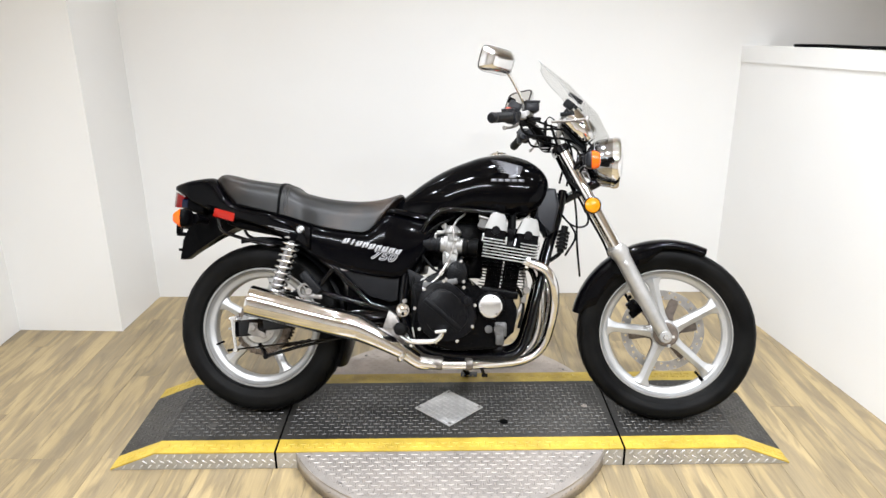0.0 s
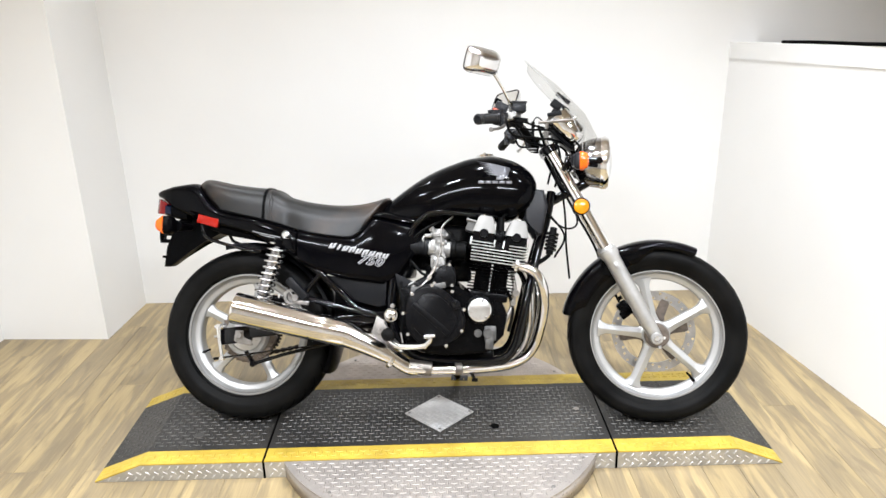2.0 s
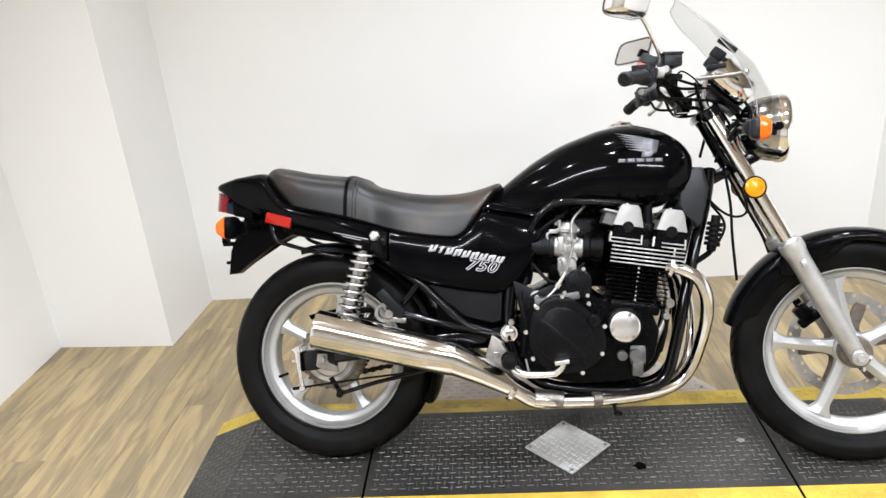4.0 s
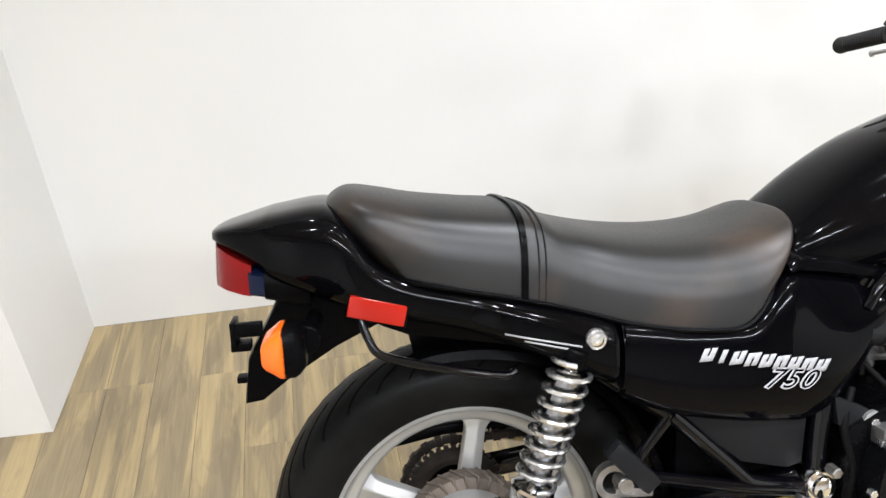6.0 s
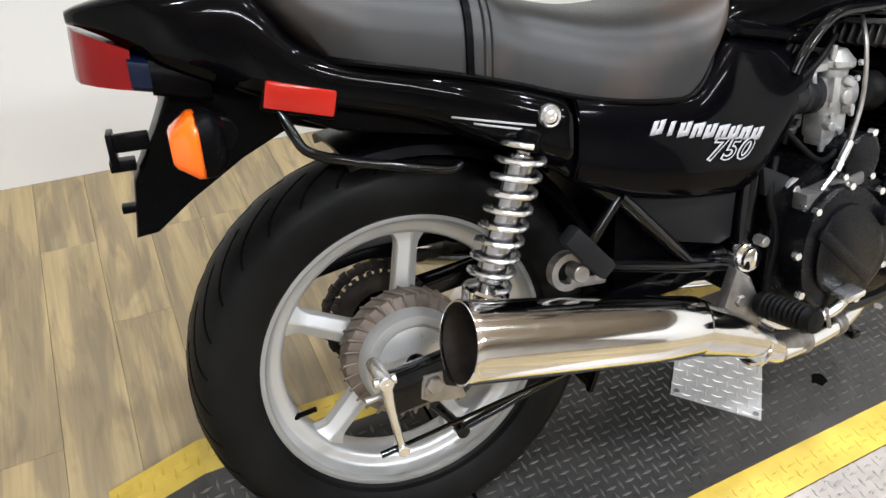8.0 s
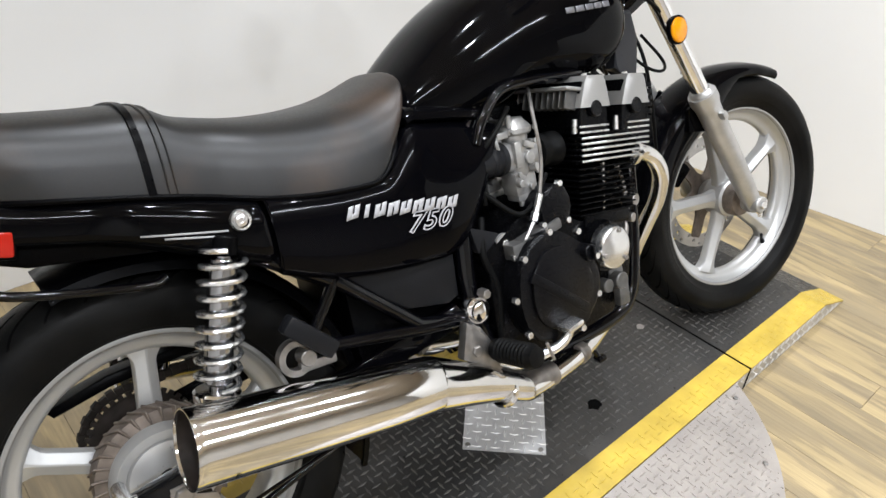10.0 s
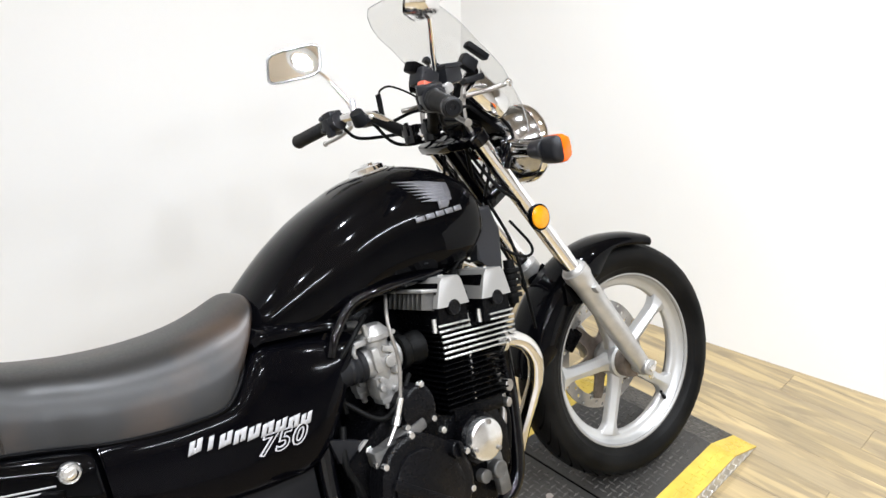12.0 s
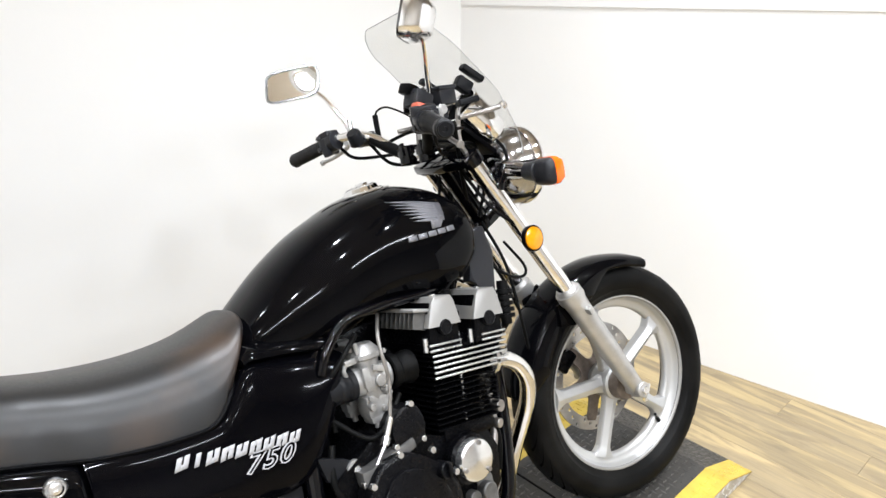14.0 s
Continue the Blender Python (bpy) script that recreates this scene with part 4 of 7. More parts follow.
# -- forks (straight ahead, then turned)
FD = Vector((math.sin(RAKE), 0, -math.cos(RAKE)))
FT = Vector((0.412, 0, 1.012))
FD = Vector((0.205, 0, -0.360)).normalized()
for sy in (-1, 1):
    o = Vector((0, sy * 0.098, 0))
    bm = bmesh.new()
    cyl(bm, FT + o - FD * 0.012, FT + o + FD * 0.46, 0.0205, seg=24, bev=0.1)
    stan = fpart("fork_tube", bm, CHROME, label="chrome fork stanchion")
    low = FT + FD * 0.415
    end = Vector((FRONT.x - 0.008, 0, FRONT.z))
    d = (end - low).normalized()
    bm = bmesh.new()
    ax = aim(low + o, d)
    L = (end - low).length
    lathe(bm, [(0.022, -0.004), (0.033, 0.0), (0.034, 0.022), (0.030, 0.034), (0.0285, 0.06), (0.0275, L * 0.55), (0.025, L * 0.85), (0.022, L + 0.012), (0.014, L + 0.022)], 28, ax)
    cyl(bm, end + Vector((0, sy * 0.075, 0)), end + Vector((0, sy * 0.128, 0)), 0.021, seg=24)
    box(bm, (0.030, 0.018, 0.022), aim(low + o + d * 0.055, d) @ Matrix.Translation((0.0, 0, 0)) @ Matrix.Translation((0.030, 0, 0)), 0.004)
    box(bm, (0.026, 0.014, 0.020), aim(low + o + d * 0.062, d) @ Matrix.Translation((-0.031, 0, 0)), 0.004)
    fpart("fork_slider", bm, ALLOY, stan, "silver cast fork slider")
    bm = bmesh.new()
    cyl(bm, low + o - d * 0.012, low + o + d * 0.002, 0.0265, 0.0285, seg=24)
    fpart("dust_seal", bm, ALLOY, stan)
    bm = bmesh.new()
    hexbolt(bm, end + Vector((0, sy * 0.124, 0)), (0, sy, 0), 0.011, 0.012)
    fpart("axle_nut", bm, POLISHED, stan, "bright axle nut")
    bm = bmesh.new()
    hexbolt(bm, end + Vector((0.022, sy * 0.110, 0.002)), (0.4, sy, 0), 0.006, 0.012)
    fpart("pinch_bolt", bm, POLISHED, stan)
    bm = bmesh.new()
    hexbolt(bm, end + Vector((0.012, sy * 0.112, -0.026)), (0, 0, -1), 0.006, 0.012)
    fpart("drain_bolt", bm, POLISHED, stan)
    bm = bmesh.new()
    p = Vector((0.525, sy * 0.118, 0.807))
    nrm = Vector((0.12, sy, 0.05))
    lathe(bm, [(0.001, 0.012), (0.018, 0.011), (0.026, 0.008), (0.0275, 0.004)], 28, aim(p, nrm))
    r = fpart("fork_reflector", bm, YELLOW_REFLECT, stan, "round yellow side reflector")
    bm = bmesh.new()
    lathe(bm, [(0.0275, 0.006), (0.031, 0.005), (0.031, -0.004), (0.0275, -0.004)], 28, aim(p, nrm), closed=True)
    cyl(bm, p - nrm.normalized() * 0.02, p, 0.012)
    fpart("reflector_holder", bm, PLASTIC, stan)
# clamps
bm = bmesh.new()
prism(bm, [(-0.016, -0.116), (0.018, -0.116), (0.030, -0.098), (0.032, -0.08), (0.022, -0.04), (0.022, 0.04), (0.032, 0.08), (0.030, 0.098), (0.018, 0.116), (-0.016, 0.116), (-0.026, 0.098), (-0.030, 0.0), (-0.026, -0.098)], -0.010, 0.010, 0.006, aim(FT - FD * 0.004 + Vector((-0.012, 0, 0)), AXIS) @ Matrix.Rotation(radians(90), 4, "Z") @ Matrix.Rotation(radians(90), 4, "X"))
for sy in (-1, 1):
    cyl(bm, FT + Vector((0, sy * 0.098, 0)) - FD * 0.016, FT + Vector((0, sy * 0.098, 0)) + FD * 0.012, 0.0265)
fpart("top_clamp", bm, FRAME, label="black upper fork clamp")
bm = bmesh.new()
lowc = FT + FD * 0.165
for sy in (-1, 1):
    cyl(bm, lowc + Vector((0, sy * 0.098, 0)) - FD * 0.014, lowc + Vector((0, sy * 0.098, 0)) + FD * 0.014, 0.0195)
box(bm, (0.05, 0.17, 0.034), aim(lowc - Vector((0.018, 0, 0.008)), AXIS), 0.008)
fpart("lower_clamp", bm, FRAME, label="black lower fork clamp")
bm = bmesh.new()
cyl(bm, HEAD + Vector((0.008, 0, 0)), HEAD - AXIS * 0.17 + Vector((0.008, 0, 0)), 0.021)
bpart("steering_head", bm, FRAME, label="black steering head")

# -- front mudguard
bm = bmesh.new()
rings = []
for a in np.linspace(66, 168, 32):
    c, s = math.cos(radians(a)), math.sin(radians(a))
    edge = 1.0 if 74 < a < 158 else 0.93
    drop = 0.024 + 0.044 * min(1.0, max(0.0, (a - 92) / 12)) * min(1.0, max(0.0, (166 - a) / 8))
    ring = []
    prof = [(-0.064, 0.344 - drop), (-0.066, 0.326), (-0.060, 0.337), (-0.040, 0.345), (0.0, 0.349), (0.040, 0.345), (0.060, 0.337), (0.066, 0.326), (0.064, 0.344 - drop)]
    prof += [(y * 0.94, r - 0.004) for y, r in prof[::-1]]
    for y, r in prof:
        ring.append(FRONT + Vector((r * c, y * edge, r * s)))
    rings.append(ring)
loft(bm, rings)
mud = fpart("front_mudguard", bm, PAINT, label="gloss black front mudguard", angle=50)
for sy in (-1, 1):
    bm = bmesh.new()
    prism(bm, [(0.60, 0.615), (0.655, 0.645), (0.70, 0.60), (0.665, 0.55), (0.60, 0.56)], sy * 0.066, sy * 0.074, 0.002)
    fpart("mudguard_bracket", bm, PAINT, mud)
    for x, z in ((0.628, 0.600), (0.655, 0.588), (0.668, 0.612)):
        bm = bmesh.new()
        hexbolt(bm, (x, sy * 0.073, z), (0, sy, 0), 0.006, 0.006)
        fpart("mudguard_bolt", bm, POLISHED, mud)

# -- brake caliper and hose on the left slider
bm = bmesh.new()
m = Matrix.Translation(FRONT + Vector((-0.105, 0.072, 0.085))) @ pose(0, 0, 0, 0, 50, 0)
box(bm, (0.060, 0.042, 0.044), m, 0.010)
box(bm, (0.030, 0.030, 0.064), m @ Matrix.Translation((0.016, -0.006, 0)), 0.007)
cyl(bm, m @ Vector((0, 0.016, 0)), m @ Vector((0, 0.042, 0)), 0.017)
cyl(bm, m @ Vector((-0.034, 0.0, 0.012)), m @ Vector((-0.048, 0.0, 0.012)), 0.008)
caliper = fpart("brake_caliper", bm, ENGINE, label="black front brake caliper")
bm = bmesh.new()
tube(bm, [FRONT + Vector((-0.12, 0.085, 0.10)), (0.62, 0.10, 0.55), (0.58, 0.10, 0.66), (0.50, 0.06, 0.80), (0.43, -0.02, 0.93), (0.37, -0.12, 1.10)], 0.005, 8, 8)
fpart("brake_hose", bm, RUBBER, caliper, "black rubber brake hose")

# -- headlight
HC = Vector((0.588, 0, 0.972))
hm = aim(HC, (1, 0, -0.02))
bm = bmesh.new()
lathe(bm, [(0.020, -0.092), (0.050, -0.084), (0.074, -0.066), (0.088, -0.036), (0.093, -0.005), (0.093, 0.012)], 48, hm)
hl = fpart("headlight", bm, DIMMED_CHROME, label="round chrome headlight")
bm = bmesh.new()
lathe(bm, [(0.086, 0.036), (0.092, 0.036), (0.0975, 0.028), (0.0985, 0.016), (0.096, 0.006), (0.090, 0.006)], 48, hm, closed=True)
fpart("headlight_rim", bm, CHROME, hl, "chrome headlight rim")
bm = bmesh.new()
lathe(bm, [(0.001, 0.050), (0.030, 0.048), (0.062, 0.042), (0.088, 0.030)], 40, hm, cap=False)
fpart("headlight_lens", bm, CLEAR, hl, "clear glass lens")
bm = bmesh.new()
lathe(bm, [(0.001, -0.02), (0.03, -0.012), (0.06, 0.006), (0.086, 0.026)], 40, hm, cap=False)
fpart("headlight_bowl", bm, CHROME, hl)
for sy in (-1, 1):
    bm = bmesh.new()
    box(bm, (0.120, 0.005, 0.036), Matrix.Translation((0.525, sy * 0.104, 0.972)) @ pose(0, 0, 0, 0, 8, 0), 0.002)
    box(bm, (0.016, 0.026, 0.060), Matrix.Translation((0.472, sy * 0.112, 0.962)) @ pose(0, 0, 0, 0, 27.5, 0), 0.004)
    cyl(bm, (0.588, sy * 0.088, 0.972), (0.588, sy * 0.112, 0.972), 0.012)
    fpart("headlight_bracket", bm, FRAME, hl, "black headlight bracket")
    bm = bmesh.new()
    cyl(bm, (0.494, sy * 0.100, 0.974), (0.506, sy * 0.178, 0.966), 0.024, 0.018)
    sig = fpart("turn_signal", bm, DIMMED_CHROME, label="front turn signal on a chrome stalk with dark reflections in its colour")
    bm = bmesh.new()
    cyl(bm, (0.505, sy * 0.165, 0.966), (0.509, sy * 0.205, 0.963), 0.020, 0.024)
    loft(bm, [section(x, 0.960 + h, 0.960 - h, w, 0.5, 4.5, 4.5, 20) for x, h, w in ((0.496, 0.018, 0.022), (0.501, 0.026, 0.029), (0.512, 0.030, 0.033), (0.517, 0.030, 0.033))])
    for v in bm.verts:
        if abs(v.co.y) < 0.0365:
            v.co.y += sy * 0.218
    fpart("signal_housing", bm, SHROUD, sig)
    bm = bmesh.new()
    loft(bm, [section(x, 0.960 + h, 0.960 - h, w, 0.5, 4.5, 4.5, 20) for x, h, w in ((0.517, 0.031, 0.034), (0.530, 0.031, 0.034), (0.543, 0.024, 0.030), (0.547, 0.014, 0.022))])
    bm.transform(Matrix.Translation((0, sy * 0.218, 0)))
    fpart("signal_lens", bm, AMBER, sig, "amber lens")

# -- instruments
for y in (-0.058, 0.058):
    bm = bmesh.new()
    gm = aim((0.468, y, 1.105), (-0.70, 0, 0.71))
    lathe(bm, [(0.026, -0.070), (0.040, -0.055), (0.044, -0.01), (0.045, 0.03), (0.047, 0.038), (0.047, 0.046), (0.042, 0.046), (0.040, 0.040)], 36, gm)
    g = fpart("instrument", bm, CHROME, label="round instrument in a chrome cup")
    bm = bmesh.new()
    lathe(bm, [(0.041, 0.0405), (0.0405, 0.0425), (0.001, 0.0425)], 32, gm)
    fpart("dial", bm, GAP_BLACK, g, "black dial face")
bm = bmesh.new()
box(bm, (0.10, 0.17, 0.012), Matrix.Translation((0.455, 0, 1.052)) @ pose(0, 0, 0, 0, 42, 0), 0.004)
box(bm, (0.022, 0.052, 0.06), Matrix.Translation((0.430, 0, 1.115)) @ pose(0, 0, 0, 0, 42, 0), 0.004)
fpart("instrument_bracket", bm, PLASTIC)

# -- windshield: a curved smoked sheet
bm = bmesh.new()
NU, NV = 22, 16
cx = [(1.03, 0.598), (1.07, 0.586), (1.155, 0.543), (1.264, 0.438), (1.352, 0.326)]
grid = {}
for j in range(NV + 1):
    t = j / NV
    z0 = 1.005 + (1.352 - 1.005) * t
    half = 0.146 + 0.012 * math.sin(math.pi * t) - 0.030 * (max(0, t - 0.82) / 0.18) ** 2
    for i in range(NU + 1):
        u = -1 + 2 * i / NU
        y = half * u
        z = z0 - 0.006 * t * u * u - 0.05 * max(0, abs(u) - 0.75) * t * t
        xc = float(np.interp(z, [c[0] for c in cx], [c[1] for c in cx]))
        x = xc - 0.074 * (y / 0.15) ** 2 * (1.0 - 0.5 * t)
        grid[i, j] = bm.verts.new((x, y + 0.012, z))
for j in range(NV):
    for i in range(NU):
        bm.faces.new((grid[i, j], grid[i + 1, j], grid[i + 1, j + 1], grid[i, j + 1]))
shield = fpart("windshield", bm, SMOKE, label="smoked clear plastic fly screen", angle=60)
so = shield.modifiers.new("thick", "SOLIDIFY")
so.thickness = 0.003
EDGE = [(0, j) for j in range(NV + 1)] + [(i, NV) for i in range(1, NU + 1)] + [(NU, j) for j in range(NV - 1, -1, -1)]
bm = bmesh.new()
me = shield.data
idx = {}
k = 0
for j in range(NV + 1):
    for i in range(NU + 1):
        idx[i, j] = k
        k += 1
tube(bm, [me.vertices[idx[e]].co.copy() for e in EDGE], 0.0011, 6, 1)
part("screen_edge", bm, SCREEN_EDGE, shield)
for sy in (-1, 1):
    bm = bmesh.new()
    box(bm, (0.060, 0.022, 0.014), Matrix.Translation((0.458, sy * 0.092, 1.200)) @ pose(0, 0, 0, 0, 38, 0), 0.004)
    box(bm, (0.040, 0.026, 0.030), Matrix.Translation((0.434, sy * 0.085, 1.178)) @ pose(0, 0, 0, 0, 38, 0), 0.006)
    box(bm, (0.052, 0.024, 0.014), Matrix.Translation((0.428, sy * 0.10, 1.142)) @ pose(0, 0, 0, 0, -5, 0), 0.004)
    fpart("screen_clamp", bm, GREY_PLASTIC, shield, "black screen clamp")
    bm = bmesh.new()
    tube(bm, [(0.425, sy * 0.09, 1.14), (0.405, sy * 0.09, 1.12), (0.395, sy * 0.09, 1.06), (0.41, sy * 0.09, 1.02)], 0.006, 8)
    tube(bm, [(0.490, sy * 0.13, 1.117), (0.44, sy * 0.132, 1.112), (0.372, sy * 0.14, 1.108)], 0.0055, 8)
    fpart("screen_rod", bm, STEEL, shield, "bright screen mounting rod")
    bm = bmesh.new()
    lathe(bm, [(0.010, -0.004), (0.010, 0.004), (0.006, 0.008), (0.001, 0.009)], 16, aim((0.500, sy * 0.130, 1.119), (0.6, sy * 0.4, 0.5)))
    fpart("screen_screw", bm, POLISHED, shield)

# -- handlebar and controls
bm = bmesh.new()
HB = [(0.185, 0.395, 1.088), (0.225, 0.285, 1.108), (0.258, 0.215, 1.120), (0.300, 0.145, 1.108), (0.335, 0.085, 1.065), (0.350, 0.04, 1.050)]
HBL = [(x + 0.010 * y / 0.395, y - 0.026 * y / 0.395, z + 0.002 * y / 0.395) for x, y, z in HB]
tube(bm, HBL + [(0.350, 0, 1.050)] + [(x, -y, z) for x, y, z in HB[::-1]], 0.0112, 14, 8)
bar = hpart("handlebar", bm, CHROME, label="chrome tubular handlebar")
for sy in (-1, 1):
    lx_ = 0.024 if sy < 0 else -0.016
    ends = HBL if sy > 0 else [(x, -y, z) for x, y, z in HB]
    d = (Vector(ends[0]) - Vector(ends[1])).normalized()
    p0 = Vector(ends[1])
    bm = bmesh.new()
    gm = aim(p0, d)
    lathe(bm, [(0.012, -0.008), (0.020, -0.008), (0.021, -0.002), (0.0166, 0.004)] + [(0.0166 + 0.0012 * (q == 1), 0.009 + 0.0047 * k + 0.0016 * q) for k in range(20) for q in range(3)] + [(0.0168, 0.106), (0.0185, 0.112), (0.0185, 0.122), (0.014, 0.126), (0.001, 0.126)], 24, gm)
    grip = hpart("grip", bm, GRIP, bar, "ribbed black rubber grip")
    bm = bmesh.new()
    lathe(bm, [(0.0150, 0.1255), (0.0150, 0.1285), (0.0128, 0.1300), (0.0120, 0.1285), (0.0050, 0.1285), (0.0044, 0.1262), (0.001, 0.1262)], 24, gm)
    hpart("grip_end", bm, GREY_PLASTIC, grip, "dark grey grip end with a centre hole")
    bm = bmesh.new()
    sm = aim(p0 - d * 0.030, d)
    lathe(bm, [(0.014, -0.022), (0.023, -0.022), (0.025, -0.012), (0.025, 0.016), (0.022, 0.022), (0.013, 0.022)], 24, sm)
    box(bm, (0.042, 0.034, 0.034), sm @ Matrix.Translation((0.0, 0.012, 0)), 0.006)
    box(bm, (0.016, 0.046, 0.020), sm @ Matrix.Translation((0.018, -0.010, 0.004)), 0.004)
    box(bm, (0.020, 0.020, 0.012), sm @ Matrix.Translation((-0.020, 0.02, 0.010)), 0.003)
    hpart("switch_box", bm, SHROUD, bar, "black switch housing")
    bm = bmesh.new()
    tube(bm, [(0.265 - lx_, sy * 0.235, 1.106), (0.283 - lx_, sy * 0.27, 1.092 - lx_ * 0.3), (0.268 - lx_, sy * 0.32, 1.074 - lx_ * 0.3), (0.250 - lx_, sy * 0.372, 1.064 - lx_ * 0.3)], [0.0062, 0.0058, 0.0048, 0.0048], 10, 6)
    cyl(bm, (0.250 - lx_, sy * 0.372, 1.064 - lx_ * 0.3), (0.247 - lx_, sy * 0.379, 1.063 - lx_ * 0.3), 0.0075)
    hpart("lever", bm, STEEL if sy < 0 else ALLOY, bar, "grey alloy hand lever")
    bm = bmesh.new()
    cyl(bm, (0.345, sy * 0.045, 1.028), (0.345, sy * 0.045, 1.072), 0.020)
    box(bm, (0.046, 0.030, 0.026), Matrix.Translation((0.348, sy * 0.045, 1.058)), 0.005)
    hexbolt(bm, (0.335, sy * 0.045, 1.070), (0, 0, 1), 0.006, 0.009)
    hpart("bar_clamp", bm, FRAME, bar)
# black perch with a round pivot, and a taped loom that runs along the bar to the clamps
for sy in (1, -1):
    bm = bmesh.new()
    p = Vector((0.291, sy * 0.162, 1.110))
    cyl(bm, p + Vector((-0.010, 0, -0.010)), p + Vector((-0.026, -0.012, 0.018)), 0.021, 0.017, seg=20)
    box(bm, (0.036, 0.040, 0.030), Matrix.Translation(p + Vector((0.002, 0, -0.004))) @ pose(0, 0, 0, 0, 20, sy * 40), 0.007)
    box(bm, (0.020, 0.050, 0.014), Matrix.Translation(p + Vector((0.020, sy * 0.018, 0.006))) @ pose(0, 0, 0, 0, 0, sy * 55), 0.004)
    hpart("lever_perch", bm, GREY_PLASTIC, bar, "black lever perch with a round pivot")
    bm = bmesh.new()
    tube(bm, [(0.304, sy * 0.135, 1.104), (0.325, sy * 0.100, 1.078), (0.342, sy * 0.062, 1.056), (0.356, sy * 0.030, 1.040)], [0.0125, 0.0145, 0.0150, 0.0135], 12, 6)
    hpart("wiring_loom", bm, RUBBER, bar, "black taped wiring loom on the bar")
    bm = bmesh.new()
    q = Vector((0.243, sy * 0.247, 1.112))
    box(bm, (0.046, 0.030, 0.052), Matrix.Translation(q) @ pose(0, 0, 0, 0, 15, sy * 28), 0.010)
    box(bm, (0.018, 0.020, 0.012), Matrix.Translation(q + Vector((-0.022, sy * 0.006, 0.016))) @ pose(0, 0, 0, 0, 30, 0), 0.004)
    cyl(bm, q + Vector((-0.020, 0, -0.010)), q + Vector((-0.034, 0, -0.012)), 0.006)
    hpart("switch_housing", bm, SHROUD, bar, "black switch housing with buttons")
bm = bmesh.new()
box(bm, (0.050, 0.064, 0.032), Matrix.Translation((0.300, -0.205, 1.152)) @ pose(0, 0, 0, 0, 0, 18), 0.006)
box(bm, (0.054, 0.068, 0.008), Matrix.Translation((0.300, -0.205, 1.170)) @ pose(0, 0, 0, 0, 0, 18), 0.003)
hpart("brake_reservoir", bm, SHROUD, bar, "black brake fluid reservoir")
bm = bmesh.new()
cyl(bm, (0.288, -0.240, 1.128), (0.300, -0.165, 1.132), 0.0105)
box(bm, (0.03, 0.03, 0.026), Matrix.Translation((0.272, -0.228, 1.122)), 0.005)
hpart("master_cylinder", bm, CARB, bar, "silver brake master cylinder")
bm = bmesh.new()
box(bm, (0.026, 0.022, 0.024), Matrix.Translation((0.226, -0.254, 1.134)) @ pose(0, 0, 0, 0, 20, 10), 0.005)
hpart("stop_switch", bm, ORANGE, bar, "small orange-red stop switch")
bm = bmesh.new()
box(bm, (0.046, 0.040, 0.036), Matrix.Translation((0.243, -0.228, 1.152)) @ pose(0, 0, 0, 0, 25, 12), 0.007)
cluster = hpart("switch_cluster", bm, SHROUD, bar, "black switch cluster above the grip")
bm = bmesh.new()
box(bm, (0.026, 0.034, 0.022), Matrix.Translation((0.232, -0.218, 1.176)) @ pose(0, 0, 0, 10, 25, 12), 0.005)
hpart("rocker_switch", bm, PLASTIC, cluster)
bm = bmesh.new()
box(bm, (0.030, 0.020, 0.020), Matrix.Translation((0.236, -0.206, 1.140)) @ pose(0, 0, 0, 0, 10, 30), 0.005)
hpart("cable_guide", bm, PLASTIC, cluster)
bm = bmesh.new()
tube(bm, [(0.335, 0.155, 1.095), (0.338, 0.158, 1.15), (0.345, 0.148, 1.170), (0.362, 0.115, 1.168), (0.40, 0.06, 1.12), (0.43, 0.02, 1.03)], 0.0026, 8)
cyl(bm, (0.335, 0.155, 1.09), (0.338, 0.158, 1.160), 0.0068)
hpart("cable_boot", bm, RUBBER, bar, "black cable boot")

# cables from the bars to the head
CABLES = [
    [(0.262, -0.235, 1.098), (0.285, -0.20, 1.060), (0.36, -0.14, 1.055), (0.45, -0.08, 1.045), (0.50, -0.03, 0.99), (0.46, -0.02, 0.90)],
    [(0.285, -0.20, 1.105), (0.33, -0.16, 1.085), (0.42, -0.10, 1.085), (0.49, -0.05, 1.05), (0.50, 0.0, 0.97)],
    [(0.262, 0.235, 1.098), (0.285, 0.20, 1.065), (0.36, 0.13, 1.055), (0.45, 0.07, 1.045), (0.49, 0.03, 0.98)],
    [(0.30, 0.22, 1.11), (0.34, 0.17, 1.085), (0.42, 0.10, 1.10), (0.47, 0.06, 1.02), (0.44, 0.05, 0.90)],
    [(0.30, 0.15, 1.10), (0.33, 0.10, 1.035), (0.40, 0.04, 1.03), (0.46, -0.05, 1.06), (0.50, -0.09, 1.02)],
    [(0.285, -0.185, 1.10), (0.33, -0.13, 1.045), (0.39, -0.06, 1.035), (0.42, 0.03, 1.00), (0.40, 0.05, 0.90)],
    [(0.30, -0.16, 1.12), (0.37, -0.11, 1.10), (0.46, -0.09, 1.08), (0.52, -0.10, 1.02), (0.50, -0.12, 0.94)],
    [(0.34, 0.06, 1.05), (0.38, 0.00, 1.07), (0.43, -0.06, 1.05), (0.45, -0.10, 0.97), (0.43, -0.08, 0.88)],
    [(0.40, -0.06, 1.02), (0.44, -0.12, 0.90), (0.50, -0.13, 0.84), (0.56, -0.11, 0.76), (0.60, -0.08, 0.70)],
]
for c in CABLES:
    bm = bmesh.new()
    tube(bm, c, 0.0042, 8, 8)
    hpart("control_cable", bm, RUBBER, bar, "black control cable")


